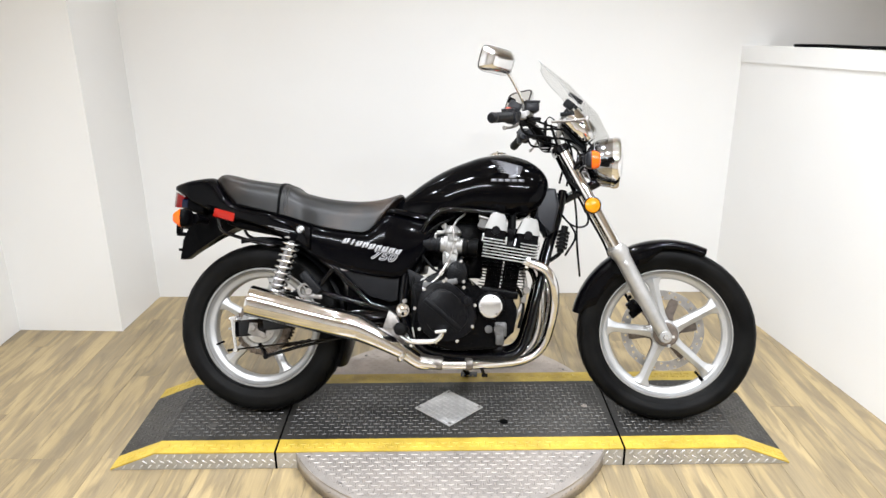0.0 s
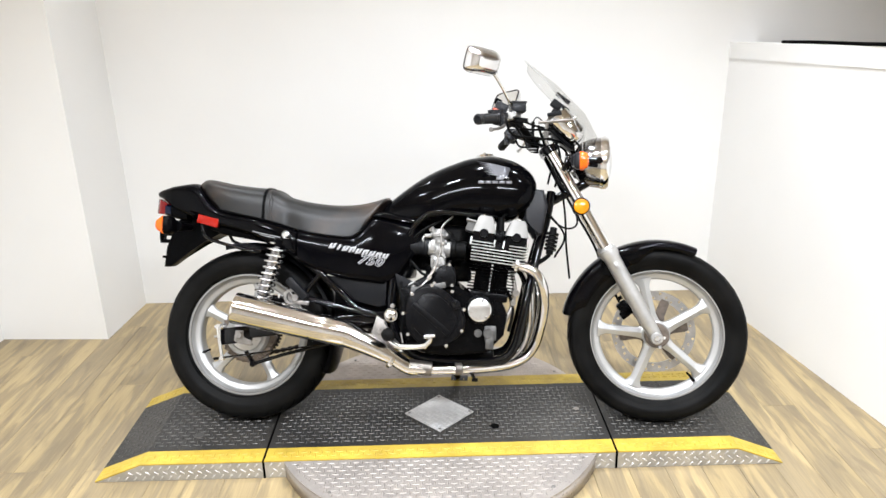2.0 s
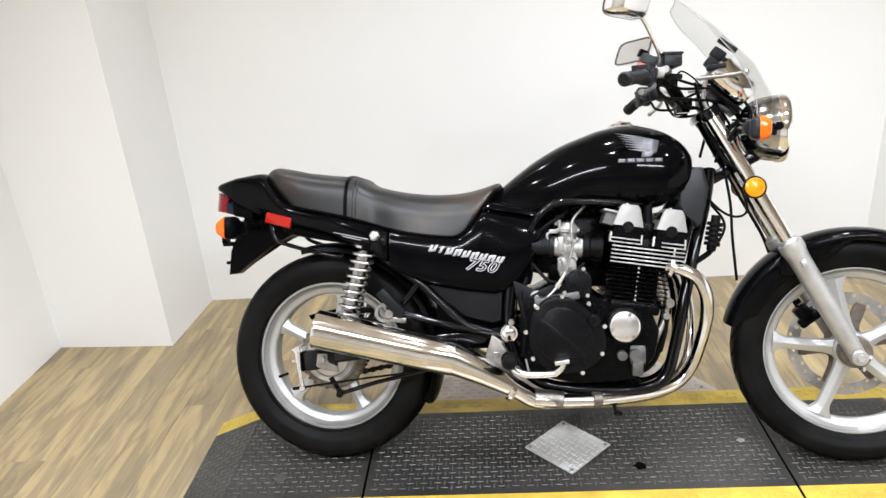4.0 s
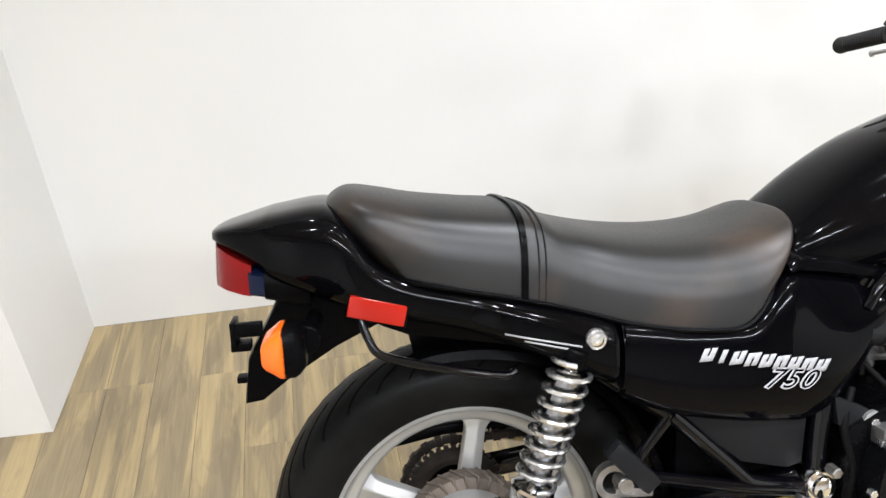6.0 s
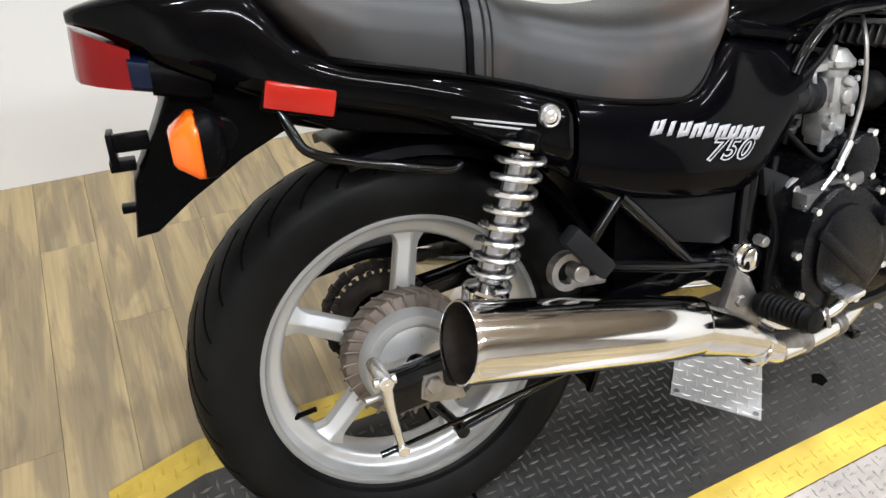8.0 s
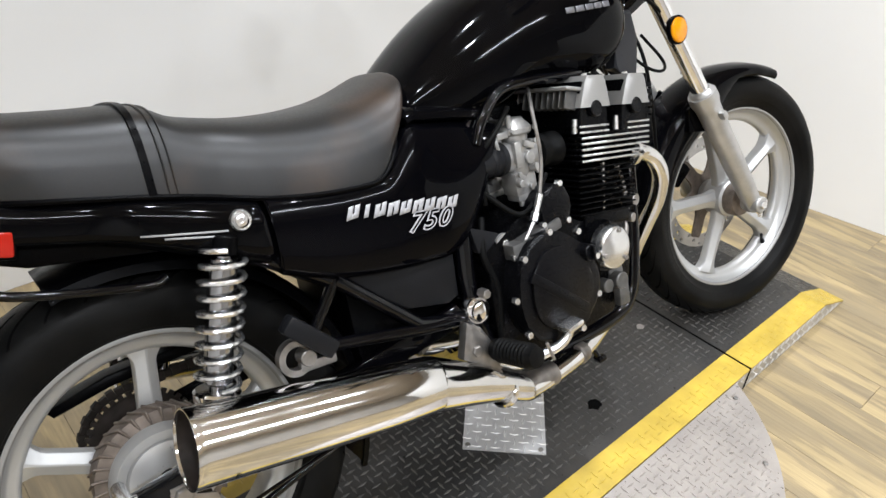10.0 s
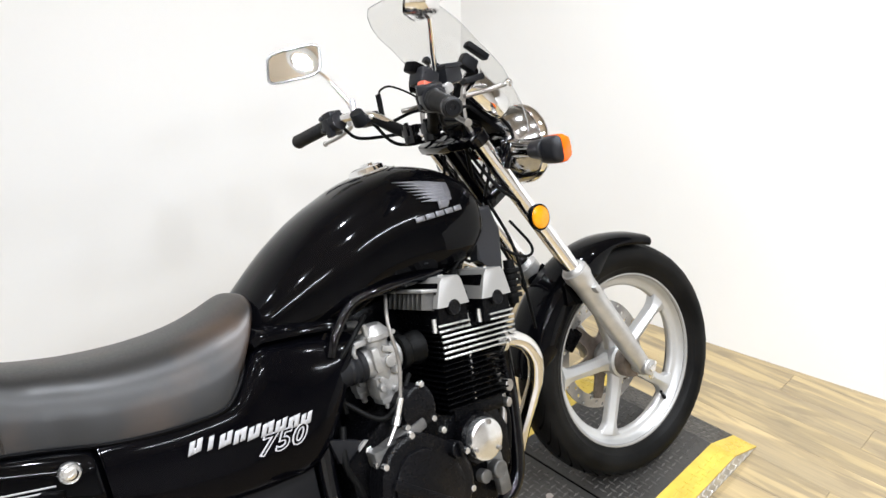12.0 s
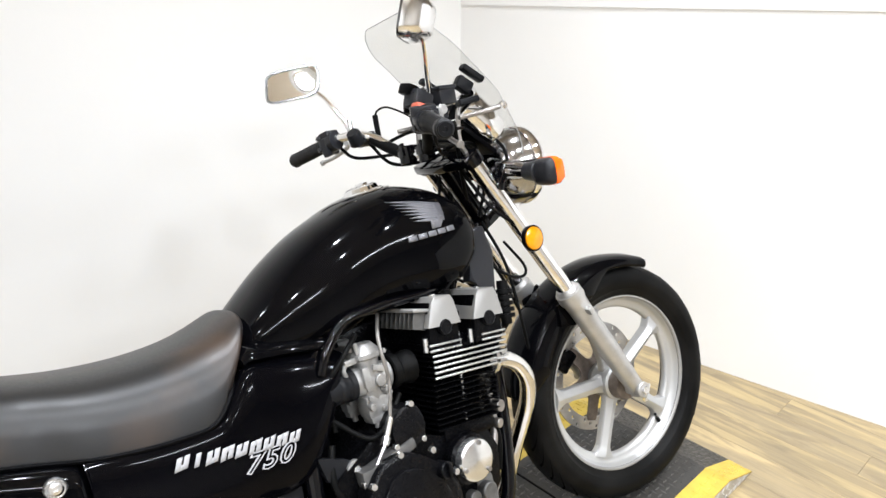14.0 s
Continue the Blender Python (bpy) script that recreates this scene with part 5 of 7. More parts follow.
# -- mirrors
def mirror(stem, centre, across, up, sy):
    bm = bmesh.new()
    tube(bm, stem, 0.0055, 10, 8)
    cyl(bm, stem[0], Vector(stem[0]) + Vector((0, 0, 0.03)), 0.009, 0.007)
    st = fpart("mirror", bm, CHROME, label="rectangular chrome mirror on a thin stem")
    ac, upv = Vector(across).normalized(), Vector(up).normalized()
    nr = ac.cross(upv).normalized()
    upv = nr.cross(ac).normalized()
    rot = Matrix((ac, upv, nr)).transposed().to_4x4()
    m = Matrix.Translation(centre) @ rot

    def ring(w, h, z, r=0.3):
        pts = []
        for k in range(32):
            a = 2 * math.pi * k / 32
            c, s = math.cos(a), math.sin(a)
            pts.append(m @ Vector((1.07 * w * math.copysign(abs(c) ** 0.38, c) + 0.004 * s, 0.92 * h * math.copysign(abs(s) ** 0.38, s), z)))
        return pts

    bm = bmesh.new()
    loft(bm, [ring(0.018, 0.011, -0.041), ring(0.038, 0.025, -0.038), ring(0.054, 0.035, -0.028), ring(0.064, 0.042, -0.014), ring(0.068, 0.0455, -0.003), ring(0.069, 0.0465, 0.004), ring(0.066, 0.044, 0.006), ring(0.064, 0.042, 0.002)])
    fpart("mirror_shell", bm, SHELL, st, "chrome mirror shell")
    bm = bmesh.new()
    loft(bm, [ring(0.064, 0.042, 0.0025), ring(0.064, 0.042, 0.0045)])
    fpart("mirror_glass", bm, MIRROR, st, "mirror glass")
    bm = bmesh.new()
    loft(bm, [ring(0.0655, 0.0433, 0.0035), ring(0.0700, 0.0475, 0.003), ring(0.0700, 0.0475, 0.007), ring(0.0655, 0.0433, 0.007)], cap=False, wrap=True)
    fpart("mirror_rim", bm, RIM_DARK, st, "dark chrome mirror rim")
    return st


mirror([(0.283, -0.186, 1.150), (0.262, -0.225, 1.195), (0.235, -0.278, 1.242), (0.221, -0.299, 1.258)], (0.190, -0.326, 1.289), (-0.62, -0.785, 0.0), (0.34, -0.22, 1), -1)
mirror([(0.286, 0.224, 1.132), (0.276, 0.250, 1.175), (0.262, 0.284, 1.224), (0.250, 0.304, 1.247)], (0.213, 0.356, 1.279), (0.735, -0.68, 0.0), (0.275, 0.275, 1), 1)

# -- engine
bm = bmesh.new()
prism(bm, [(-0.135, 0.50), (-0.05, 0.545), (0.06, 0.530), (0.10, 0.475), (0.222, 0.470), (0.246, 0.41), (0.232, 0.335), (0.17, 0.275), (0.02, 0.262), (-0.10, 0.285), (-0.14, 0.36)], -0.155, 0.155, 0.014)
case = bpart("crankcase", bm, ENGINE, label="black painted crankcase")
bm = bmesh.new()
box(bm, (0.20, 0.20, 0.06), Matrix.Translation((0.10, 0, 0.250)), 0.015)
bpart("oil_pan", bm, ENGINE, case)
for sy in (-1, 1):
    bm = bmesh.new()
    poly = []
    for k in range(40):
        a = 2 * math.pi * k / 40
        r = 0.103 + 0.006 * math.cos(3 * a + 0.6) - 0.006 * math.sin(2 * a)
        poly.append((-0.012 + r * math.cos(a), 0.403 + r * math.sin(a) * 1.02))
    prism(bm, poly, sy * 0.150, sy * 0.200, 0.010, seg=3)
    cov = bpart("clutch_cover" if sy < 0 else "gear_cover", bm, COVER, case, "satin black round engine side cover")
    bm = bmesh.new()
    prism(bm, [(-0.012 + (x + 0.012) * 0.74, 0.403 + (z - 0.403) * 0.74) for x, z in poly], sy * 0.196, sy * 0.207, 0.005, seg=2)
    bpart("cover_face", bm, COVER, cov)
    bm = bmesh.new()
    m = Matrix.Translation((-0.02, sy * 0.206, 0.395)) @ pose(0, 0, 0, 0, 40, 0)
    box(bm, (0.165, 0.006, 0.020), m, 0.003)
    bpart("cover_rib", bm, COVER, cov)
    for k in range(9):
        bm = bmesh.new()
        a = radians(40 * k + 14)
        hexbolt(bm, (-0.012 + 0.108 * math.cos(a), sy * 0.190, 0.403 + 0.109 * math.sin(a)), (0, sy, 0), 0.0068, 0.012)
        bpart("cover_bolt", bm, POLISHED, cov, "bright hexagon cover bolt")
    # oil filler
    bm = bmesh.new()
    cyl(bm, (0.062, sy * 0.185, 0.445), (0.066, sy * 0.212, 0.447), 0.018, 0.016)
    box(bm, (0.006, 0.014, 0.028), Matrix.Translation((0.066, sy * 0.214, 0.447)), 0.002)
    bpart("oil_filler", bm, COVER, cov)
    # round polished generator cap
    bm = bmesh.new()
    lathe(bm, [(0.050, 0.0), (0.052, 0.020), (0.050, 0.030), (0.044, 0.034)], 40, aim((0.147, sy * 0.148, 0.428), (0, sy, 0)))
    gen = bpart("generator_cover", bm, ENGINE, case)
    bm = bmesh.new()
    lathe(bm, [(0.0425, 0.0), (0.0425, 0.016), (0.040, 0.020), (0.036, 0.0215), (0.001, 0.0225)], 40, aim((0.147, sy * 0.180, 0.428), (0, sy, 0)))
    bpart("generator_cap", bm, POLISHED, gen, "round polished alloy cap")
    for k in range(3):
        bm = bmesh.new()
        a = radians(120 * k + 190)
        cyl(bm, (0.147 + 0.035 * math.cos(a), sy * 0.198, 0.428 + 0.035 * math.sin(a)), (0.147 + 0.035 * math.cos(a), sy * 0.205, 0.428 + 0.035 * math.sin(a)), 0.0048, seg=12)
        bpart("cap_bolt", bm, STEEL, gen)
    # small upper cover
    bm = bmesh.new()
    poly = [(0.025 + r * math.cos(radians(a)), 0.545 + r * math.sin(radians(a))) for a, r in zip(range(0, 360, 15), [0.036, 0.037, 0.040, 0.042, 0.042, 0.041, 0.040, 0.039, 0.038, 0.037, 0.037, 0.038, 0.038, 0.038, 0.040, 0.044, 0.046, 0.044, 0.040, 0.040, 0.044, 0.046, 0.042, 0.038])]
    prism(bm, poly, sy * 0.120, sy * 0.178, 0.007, seg=3)
    sc = bpart("starter_cover", bm, COVER, case, "small satin black cover")
    for x, z in ((-0.012, 0.520), (0.050, 0.512), (0.040, 0.585)):
        bm = bmesh.new()
        hexbolt(bm, (x, sy * 0.170, z), (0, sy, 0), 0.0065, 0.012)
        bpart("cover_bolt", bm, POLISHED, sc)
    bm = bmesh.new()
    box(bm, (0.10, 0.03, 0.022), Matrix.Translation((-0.02, sy * 0.168, 0.506)) @ pose(0, 0, 0, 0, -10, 0), 0.006)
    box(bm, (0.04, 0.035, 0.03), Matrix.Translation((-0.075, sy * 0.165, 0.492)), 0.006)
    bpart("release_arm_boss", bm, MOUNT, case, "dark grey alloy casting edge")
    bm = bmesh.new()
    box(bm, (0.045, 0.05, 0.055), Matrix.Translation((0.185, sy * 0.135, 0.345)), 0.010)
    cyl(bm, (0.142, sy * 0.15, 0.345), (0.142, sy * 0.175, 0.345), 0.014)
    cyl(bm, (0.178, sy * 0.15, 0.345), (0.178, sy * 0.180, 0.345), 0.018)
    box(bm, (0.03, 0.02, 0.05), Matrix.Translation((0.182, sy * 0.168, 0.315)), 0.006)
    bpart("engine_mount", bm, MOUNT, case, "dark grey cast engine mount")

# cylinders lean forward a little
TILT_E = Matrix.Translation((0.178, 0, 0.470)) @ pose(0, 0, 0, 0, 8, 0)
bm = bmesh.new()
box(bm, (0.118, 0.262, 0.12), TILT_E @ Matrix.Translation((0.0, 0, 0.055)), 0.01)
cylb = bpart("cylinder_block", bm, ENGINE, label="black finned cylinder block")
bm = bmesh.new()
box(bm, (0.135, 0.32, 0.03), TILT_E @ Matrix.Translation((0.0, 0, 0.005)), 0.008)
bpart("cylinder_base", bm, ENGINE, cylb)


def fin(u, d, nick):
    """A plate with a scalloped edge round the four barrels."""
    pts = []
    for k in range(4):
        yc = -0.3 * d + k * 0.2 * d
        pts += [(u, yc - 0.085 * d), (u, yc + 0.085 * d), (u - nick, yc + 0.10 * d)]
    right = pts[:-1]
    left = [(-x, y) for x, y in right[::-1]]
    return right + left


for k in range(9):
    bm = bmesh.new()
    poly = fin(0.082, 0.422, 0.010)
    m = TILT_E @ Matrix.Translation((0.0, 0, 0.020 + k * 0.0113)) @ Matrix.Rotation(radians(90), 4, "X")
    prism(bm, [(x, y) for x, y in poly], -0.0016, 0.0016, 0.0008, m, seg=1)
    bpart("cylinder_fin", bm, ENGINE, cylb)
# row of steel studs seen between the barrels
bm = bmesh.new()
for k in range(8):
    cyl(bm, TILT_E @ Vector((-0.002, -0.150, 0.024 + k * 0.0125)), TILT_E @ Vector((-0.002, -0.150, 0.030 + k * 0.0125)), 0.0035, seg=8)
bpart("cylinder_stud", bm, POLISHED, cylb)
bm = bmesh.new()
box(bm, (0.160, 0.290, 0.085), TILT_E @ Matrix.Translation((0.008, 0, 0.155)), 0.01)
head = bpart("cylinder_head", bm, ENGINE, label="black cylinder head with bright fin edges")
for k in range(7):
    for a, b in ([(-0.085, 0.112)] if k < 5 else [(-0.090, -0.008), (0.045, 0.113)]):
        bm = bmesh.new()
        w = 0.126 + k * 0.0108
        box(bm, (b - a, 0.345, 0.0036), TILT_E @ Matrix.Translation(((a + b) / 2, 0, w)), 0.001, 1)
        f = bpart("head_fin", bm, ENGINE, head)
        for sy in (-1, 1):
            bm = bmesh.new()
            box(bm, (b - a - 0.002, 0.005, 0.0040), TILT_E @ Matrix.Translation(((a + b) / 2, sy * 0.1735, w)), 0.001, 1)
            bpart("fin_edge", bm, FIN_EDGE, f, "bright machined fin edge")
# cam covers, the rear one with upright ribs behind
for k in range(10):
    bm = bmesh.new()
    box(bm, (0.034, 0.0032, 0.036), TILT_E @ Matrix.Translation((-0.096, -0.160 + k * 0.0155, 0.242)) @ pose(0, 0, 0, 0, 12, 0), 0.001, 1)
    bpart("cover_rib", bm, MOUNT, head, "dark alloy upright rib")
bm = bmesh.new()
box(bm, (0.040, 0.160, 0.007), TILT_E @ Matrix.Translation((-0.097, -0.091, 0.262)) @ pose(0, 0, 0, 0, 6, 0), 0.002, 1)
bpart("breather_lid", bm, CAST_CAP, head, "satin alloy breather lid over the ribs")
for u in (-0.048, 0.068):
    bm = bmesh.new()
    rings = []
    for y in (-0.172, -0.168, -0.10, 0.10, 0.168, 0.172):
        g = 0.94 if abs(y) > 0.17 else 1.0
        rings.append([TILT_E @ Vector((u + x * g, y, z)) for x, z in ((-0.040, 0.178), (-0.037, 0.235), (-0.030, 0.272), (-0.022, 0.279), (0.022, 0.279), (0.030, 0.272), (0.037, 0.235), (0.040, 0.178))])
    loft(bm, rings)
    cc = bpart("cam_cover", bm, ENGINE, label="black cam cover")
    bm = bmesh.new()
    rings = []
    for y, g in ((-0.179, 0.93), (-0.177, 1.02), (-0.075, 1.03)):
        rings.append([TILT_E @ Vector((u + x * g, y, z * (1.0 if z < 0.27 else 1.004))) for x, z in ((-0.0400, 0.226), (-0.0375, 0.236), (-0.0270, 0.273), (-0.0200, 0.283), (0.0200, 0.283), (0.0270, 0.273), (0.0375, 0.236), (0.0400, 0.226))])
    loft(bm, rings)
    bpart("cover_cap", bm, CAST_CAP, cc, "satin alloy cam cover end")
    bm = bmesh.new()
    lathe(bm, [(0.0145, 0.0), (0.0155, 0.003), (0.0155, 0.009), (0.0135, 0.011), (0.012, 0.0095), (0.001, 0.0095)], 28, aim(TILT_E @ Vector((u, -0.170, 0.223)), (0, -1, 0)))
    bpart("cam_plug", bm, COVER, cc, "round rubber cam plug")
    for du in (-0.036, 0.036):
        bm = bmesh.new()
        cyl(bm, TILT_E @ Vector((u + du * 1.1, -0.160, 0.178)), TILT_E @ Vector((u + du * 1.1, -0.160, 0.206)), 0.0075, 0.006, seg=12)
        bpart("head_nut", bm, POLISHED, cc)
        bm = bmesh.new()
        hexbolt(bm, TILT_E @ Vector((u + du * 0.2, -0.12 + du, 0.281)), (0, 0, 1), 0.006, 0.008)
        bpart("cover_bolt", bm, POLISHED, cc)
bm = bmesh.new()
box(bm, (0.040, 0.26, 0.06), TILT_E @ Matrix.Translation((0.010, 0, 0.215)), 0.006)
bpart("plug_valley", bm, ENGINE, head)
for k in range(4):
    bm = bmesh.new()
    y = -0.12 + 0.08 * k
    cyl(bm, TILT_E @ Vector((0.010, y, 0.24)), TILT_E @ Vector((0.006, y, 0.290)), 0.013, 0.011)
    tube(bm, [TILT_E @ Vector((0.006, y, 0.288)), TILT_E @ Vector((0.03, y, 0.31)), TILT_E @ Vector((0.09, y * 0.6, 0.315)), TILT_E @ Vector((0.15, y * 0.3, 0.29))], 0.004, 8)
    bpart("plug_lead", bm, RUBBER, head, "black spark plug lead")

# -- carburettors with rubber stubs, silencer box behind
for k in range(4):
    y = -0.118 + 0.0787 * k
    bm = bmesh.new()
    cyl(bm, (-0.045, y, 0.648), (0.050, y, 0.640), 0.028)
    cyl(bm, (-0.002, y, 0.600), (0.002, y, 0.690), 0.026, 0.029, seg=24)
    box(bm, (0.050, 0.056, 0.030), Matrix.Translation((0.0, y, 0.640)), 0.006)
    lathe(bm, [(0.034, 0.0), (0.039, 0.004), (0.039, 0.012), (0.030, 0.020), (0.020, 0.030), (0.001, 0.032)], 24, aim((0.002, y, 0.684), (0.02, 0, 1)))
    box(bm, (0.062, 0.052, 0.045), Matrix.Translation((-0.003, y, 0.596)), 0.010)
    box(bm, (0.050, 0.044, 0.020), Matrix.Translation((-0.004, y, 0.572)), 0.008)
    cyl(bm, (-0.012, y - 0.01, 0.552), (-0.012, y - 0.01, 0.566), 0.007)
    cyl(bm, (0.010, y - 0.036, 0.640), (0.010, y - 0.022, 0.640), 0.012)
    for dx, dz in ((-0.03, 0.694), (0.034, 0.692), (-0.026, 0.615), (0.026, 0.613), (0.030, 0.668)):
        hexbolt(bm, (dx, y - 0.030, dz), (0, -1, 0), 0.005, 0.008)
    box(bm, (0.030, 0.016, 0.012), Matrix.Translation((-0.045, y - 0.012, 0.690)), 0.003)
    box(bm, (0.018, 0.014, 0.040), Matrix.Translation((-0.022, y - 0.030, 0.655)), 0.004)
    box(bm, (0.030, 0.010, 0.012), Matrix.Translation((0.012, y - 0.031, 0.664)) @ pose(0, 0, 0, 0, 20, 0), 0.003)
    cyl(bm, (0.016, y - 0.024, 0.622), (0.020, y - 0.042, 0.622), 0.008)
    cyl(bm, (-0.024, y - 0.020, 0.600), (-0.026, y - 0.040, 0.598), 0.009, 0.007)
    cyl(bm, (0.006, y - 0.022, 0.588), (0.006, y - 0.034, 0.586), 0.006)
    cyl(bm, (-0.024, y - 0.02, 0.700), (-0.026, y - 0.022, 0.722), 0.006)
    tube(bm, [(-0.052, y - 0.01, 0.69), (-0.066, y - 0.02, 0.68), (-0.06, y - 0.02, 0.662), (-0.045, y - 0.02, 0.655)], 0.005, 8)
    for v in bm.verts:
        v.co.x, v.co.y = v.co.x * 0.86, y + (v.co.y - y) * 0.82
    carb = bpart("carburettor", bm, CARB, label="grey cast alloy carburettor")
    bm = bmesh.new()
    lathe(bm, [(0.026, 0.0), (0.034, 0.0), (0.034, 0.014), (0.030, 0.018), (0.030, 0.030), (0.033, 0.034), (0.033, 0.052), (0.026, 0.052)], 24, aim((0.044, y, 0.641), (1, 0, -0.08)), closed=True)
    bpart("intake_stub", bm, RUBBER, carb, "black rubber intake stub")
    bm = bmesh.new()
    lathe(bm, [(0.026, 0.0), (0.031, 0.0), (0.031, 0.010), (0.028, 0.013), (0.028, 0.022), (0.0295, 0.024), (0.0295, 0.032), (0.028, 0.034), (0.031, 0.06), (0.026, 0.06)], 24, aim((-0.040, y, 0.648), (-1, 0, 0.05)), closed=True)
    bpart("air_duct", bm, GREY_PLASTIC, carb, "dark grey rubber air duct")
bm = bmesh.new()
cyl(bm, (-0.03, -0.13, 0.712), (-0.03, 0.15, 0.712), 0.006)
cyl(bm, (0.02, -0.13, 0.700), (0.02, 0.15, 0.700), 0.005)
bpart("carburettor_rail", bm, STEEL)
bm = bmesh.new()
box(bm, (0.25, 0.12, 0.17), Matrix.Translation((0.02, 0.02, 0.650)), 0.02)
box(bm, (0.26, 0.05, 0.06), Matrix.Translation((0.02, 0, 0.745)), 0.012)
box(bm, (0.17, 0.17, 0.09), Matrix.Translation((0.03, 0.045, 0.570)), 0.012)
bpart("frame_spine", bm, ENGINE, label="black frame spine and air duct behind the carburettors")
bm = bmesh.new()
box(bm, (0.17, 0.22, 0.17), Matrix.Translation((-0.185, 0, 0.620)), 0.02)
airbox = bpart("air_box", bm, PLASTIC, label="black plastic air box")
bm = bmesh.new()
box(bm, (0.23, 0.17, 0.19), Matrix.Translation((-0.27, 0, 0.445)), 0.015)
bpart("battery_tray", bm, PLASTIC, airbox)
bm = bmesh.new()
box(bm, (0.085, 0.270, 0.090), Matrix.Translation((-0.132, 0, 0.648)), 0.02)
bpart("air_plenum", bm, PLASTIC, airbox)
for sy in (-1, 1):
    bm = bmesh.new()
    prism(bm, [(-0.410, 0.545), (-0.185, 0.530), (-0.190, 0.440), (-0.215, 0.432), (-0.295, 0.452)], sy * 0.105, sy * 0.128, 0.006)
    bpart("battery_cover", bm, GREY_PLASTIC, label="dark grey plastic battery cover")
    # clutch / throttle cable with adjuster along the flank
    bm = bmesh.new()
    tube(bm, [(0.05, sy * 0.12, 0.76), (0.012, sy * 0.165, 0.715), (0.010, sy * 0.172, 0.640), (-0.012, sy * 0.176, 0.568)], 0.0036, 8, 8)
    cab = bpart("clutch_cable" if sy < 0 else "drain_hose", bm, STEEL if sy < 0 else RUBBER, label="grey sheathed control cable" if sy < 0 else "black drain hose")
    if sy < 0:
        bm = bmesh.new()
        cyl(bm, (-0.008, -0.176, 0.578), (-0.026, -0.177, 0.548), 0.006)
        cyl(bm, (-0.026, -0.177, 0.548), (-0.034, -0.177, 0.534), 0.008, seg=6)
        cyl(bm, (-0.034, -0.177, 0.534), (-0.078, -0.178, 0.488), 0.0042)
        bpart("cable_adjuster", bm, POLISHED, cab, "bright threaded cable adjuster")
        bm = bmesh.new()
        box(bm, (0.030, 0.012, 0.012), Matrix.Translation((-0.082, -0.176, 0.484)), 0.003)
        bpart("release_arm", bm, POLISHED, cab)

# -- exhaust: four headers into two silencers
for k, y in enumerate((-0.150, -0.062, 0.062, 0.150)):
    sy = -1 if y < 0 else 1
    outer = abs(y) > 0.1
    off = 0.0 if outer else -0.014
    bm = bmesh.new()
    if outer:
        way = [(0.262, 0.150, 0.590), (0.300, 0.150, 0.582), (0.345, 0.150, 0.557), (0.369, 0.147, 0.514), (0.377, 0.126, 0.460), (0.376, 0.096, 0.409), (0.367, 0.066, 0.352), (0.352, 0.047, 0.298), (0.318, 0.046, 0.252), (0.262, 0.064, 0.226), (0.18, 0.098, 0.217), (0.08, 0.135, 0.215), (-0.03, 0.156, 0.216), (-0.10, 0.168, 0.222)]
    else:
        way = [(0.262, 0.062, 0.590), (0.300, 0.062, 0.575), (0.325, 0.060, 0.530), (0.332, 0.052, 0.45), (0.328, 0.034, 0.36), (0.305, 0.024, 0.285), (0.255, 0.030, 0.235), (0.18, 0.055, 0.222), (0.08, 0.092, 0.218), (-0.03, 0.120, 0.218), (-0.09, 0.145, 0.222)]
    pts = [(px_, sy * py_, pz_) for px_, py_, pz_ in way]
    tube(bm, pts, 0.0180, 16, 6)
    pipe = bpart("header_pipe", bm, EXHAUST, label="chrome exhaust header pipe")
    bm = bmesh.new()
    lathe(bm, [(0.019, 0.0), (0.030, 0.0), (0.030, 0.010), (0.024, 0.014), (0.019, 0.014)], 24, aim((0.272, y, 0.588), (1, 0, -0.25)), closed=True)
    for a in (-0.036, 0.036):
        hexbolt(bm, (0.272, y + a, 0.588), (1, 0, -0.25), 0.006, 0.016)
    bpart("header_flange", bm, POLISHED, pipe)
for sy in (-1, 1):
    bm = bmesh.new()
    tube(bm, [(-0.06, sy * 0.145, 0.218), (-0.10, sy * 0.157, 0.222), (-0.155, sy * 0.170, 0.256), (-0.24, sy * 0.182, 0.302), (-0.325, sy * 0.191, 0.343)], [0.026, 0.026, 0.027, 0.037, 0.047], 24, 6)
    cyl(bm, (-0.155, sy * 0.170, 0.246), (-0.168, sy * 0.173, 0.254), 0.031, seg=24)
    sil = bpart("silencer", bm, EXHAUST, label="chrome tapered exhaust silencer")
    a, b = Vector((-0.318, sy * 0.190, 0.340)), Vector((-0.709, sy * 0.203, 0.429))
    bm = bmesh.new()
    L = (b - a).length
    lathe(bm, [(0.046, 0.0), (0.0480, 0.004), (0.0505, 0.10), (0.0530, 0.24), (0.0550, L - 0.012), (0.0555, L - 0.004), (0.0545, L), (0.0522, L), (0.0515, L - 0.004)], 48, aim(a, b - a), cap=False)
    bpart("silencer_body", bm, EXHAUST, sil, "chrome silencer body with an open end")
    bm = bmesh.new()
    lathe(bm, [(0.0515, L - 0.004), (0.0500, L - 0.03), (0.046, L - 0.060), (0.022, L - 0.064), (0.021, L - 0.10), (0.001, L - 0.10)], 40, aim(a, b - a), cap=False)
    bpart("silencer_mouth", bm, SOOT, sil, "sooty brown silencer mouth")
    bm = bmesh.new()
    cyl(bm, (-0.120, sy * 0.158, 0.228), (-0.02, sy * 0.150, 0.217), 0.0265, 0.0245, seg=24)
    bpart("exhaust_joint", bm, DARK_STEEL, sil, "dull steel exhaust collar")
    bm = bmesh.new()
    cyl(bm, (0.06, sy * 0.139, 0.216), (0.085, sy * 0.133, 0.216), 0.0222, seg=24)
    bpart("exhaust_clamp", bm, DARK_STEEL, sil)

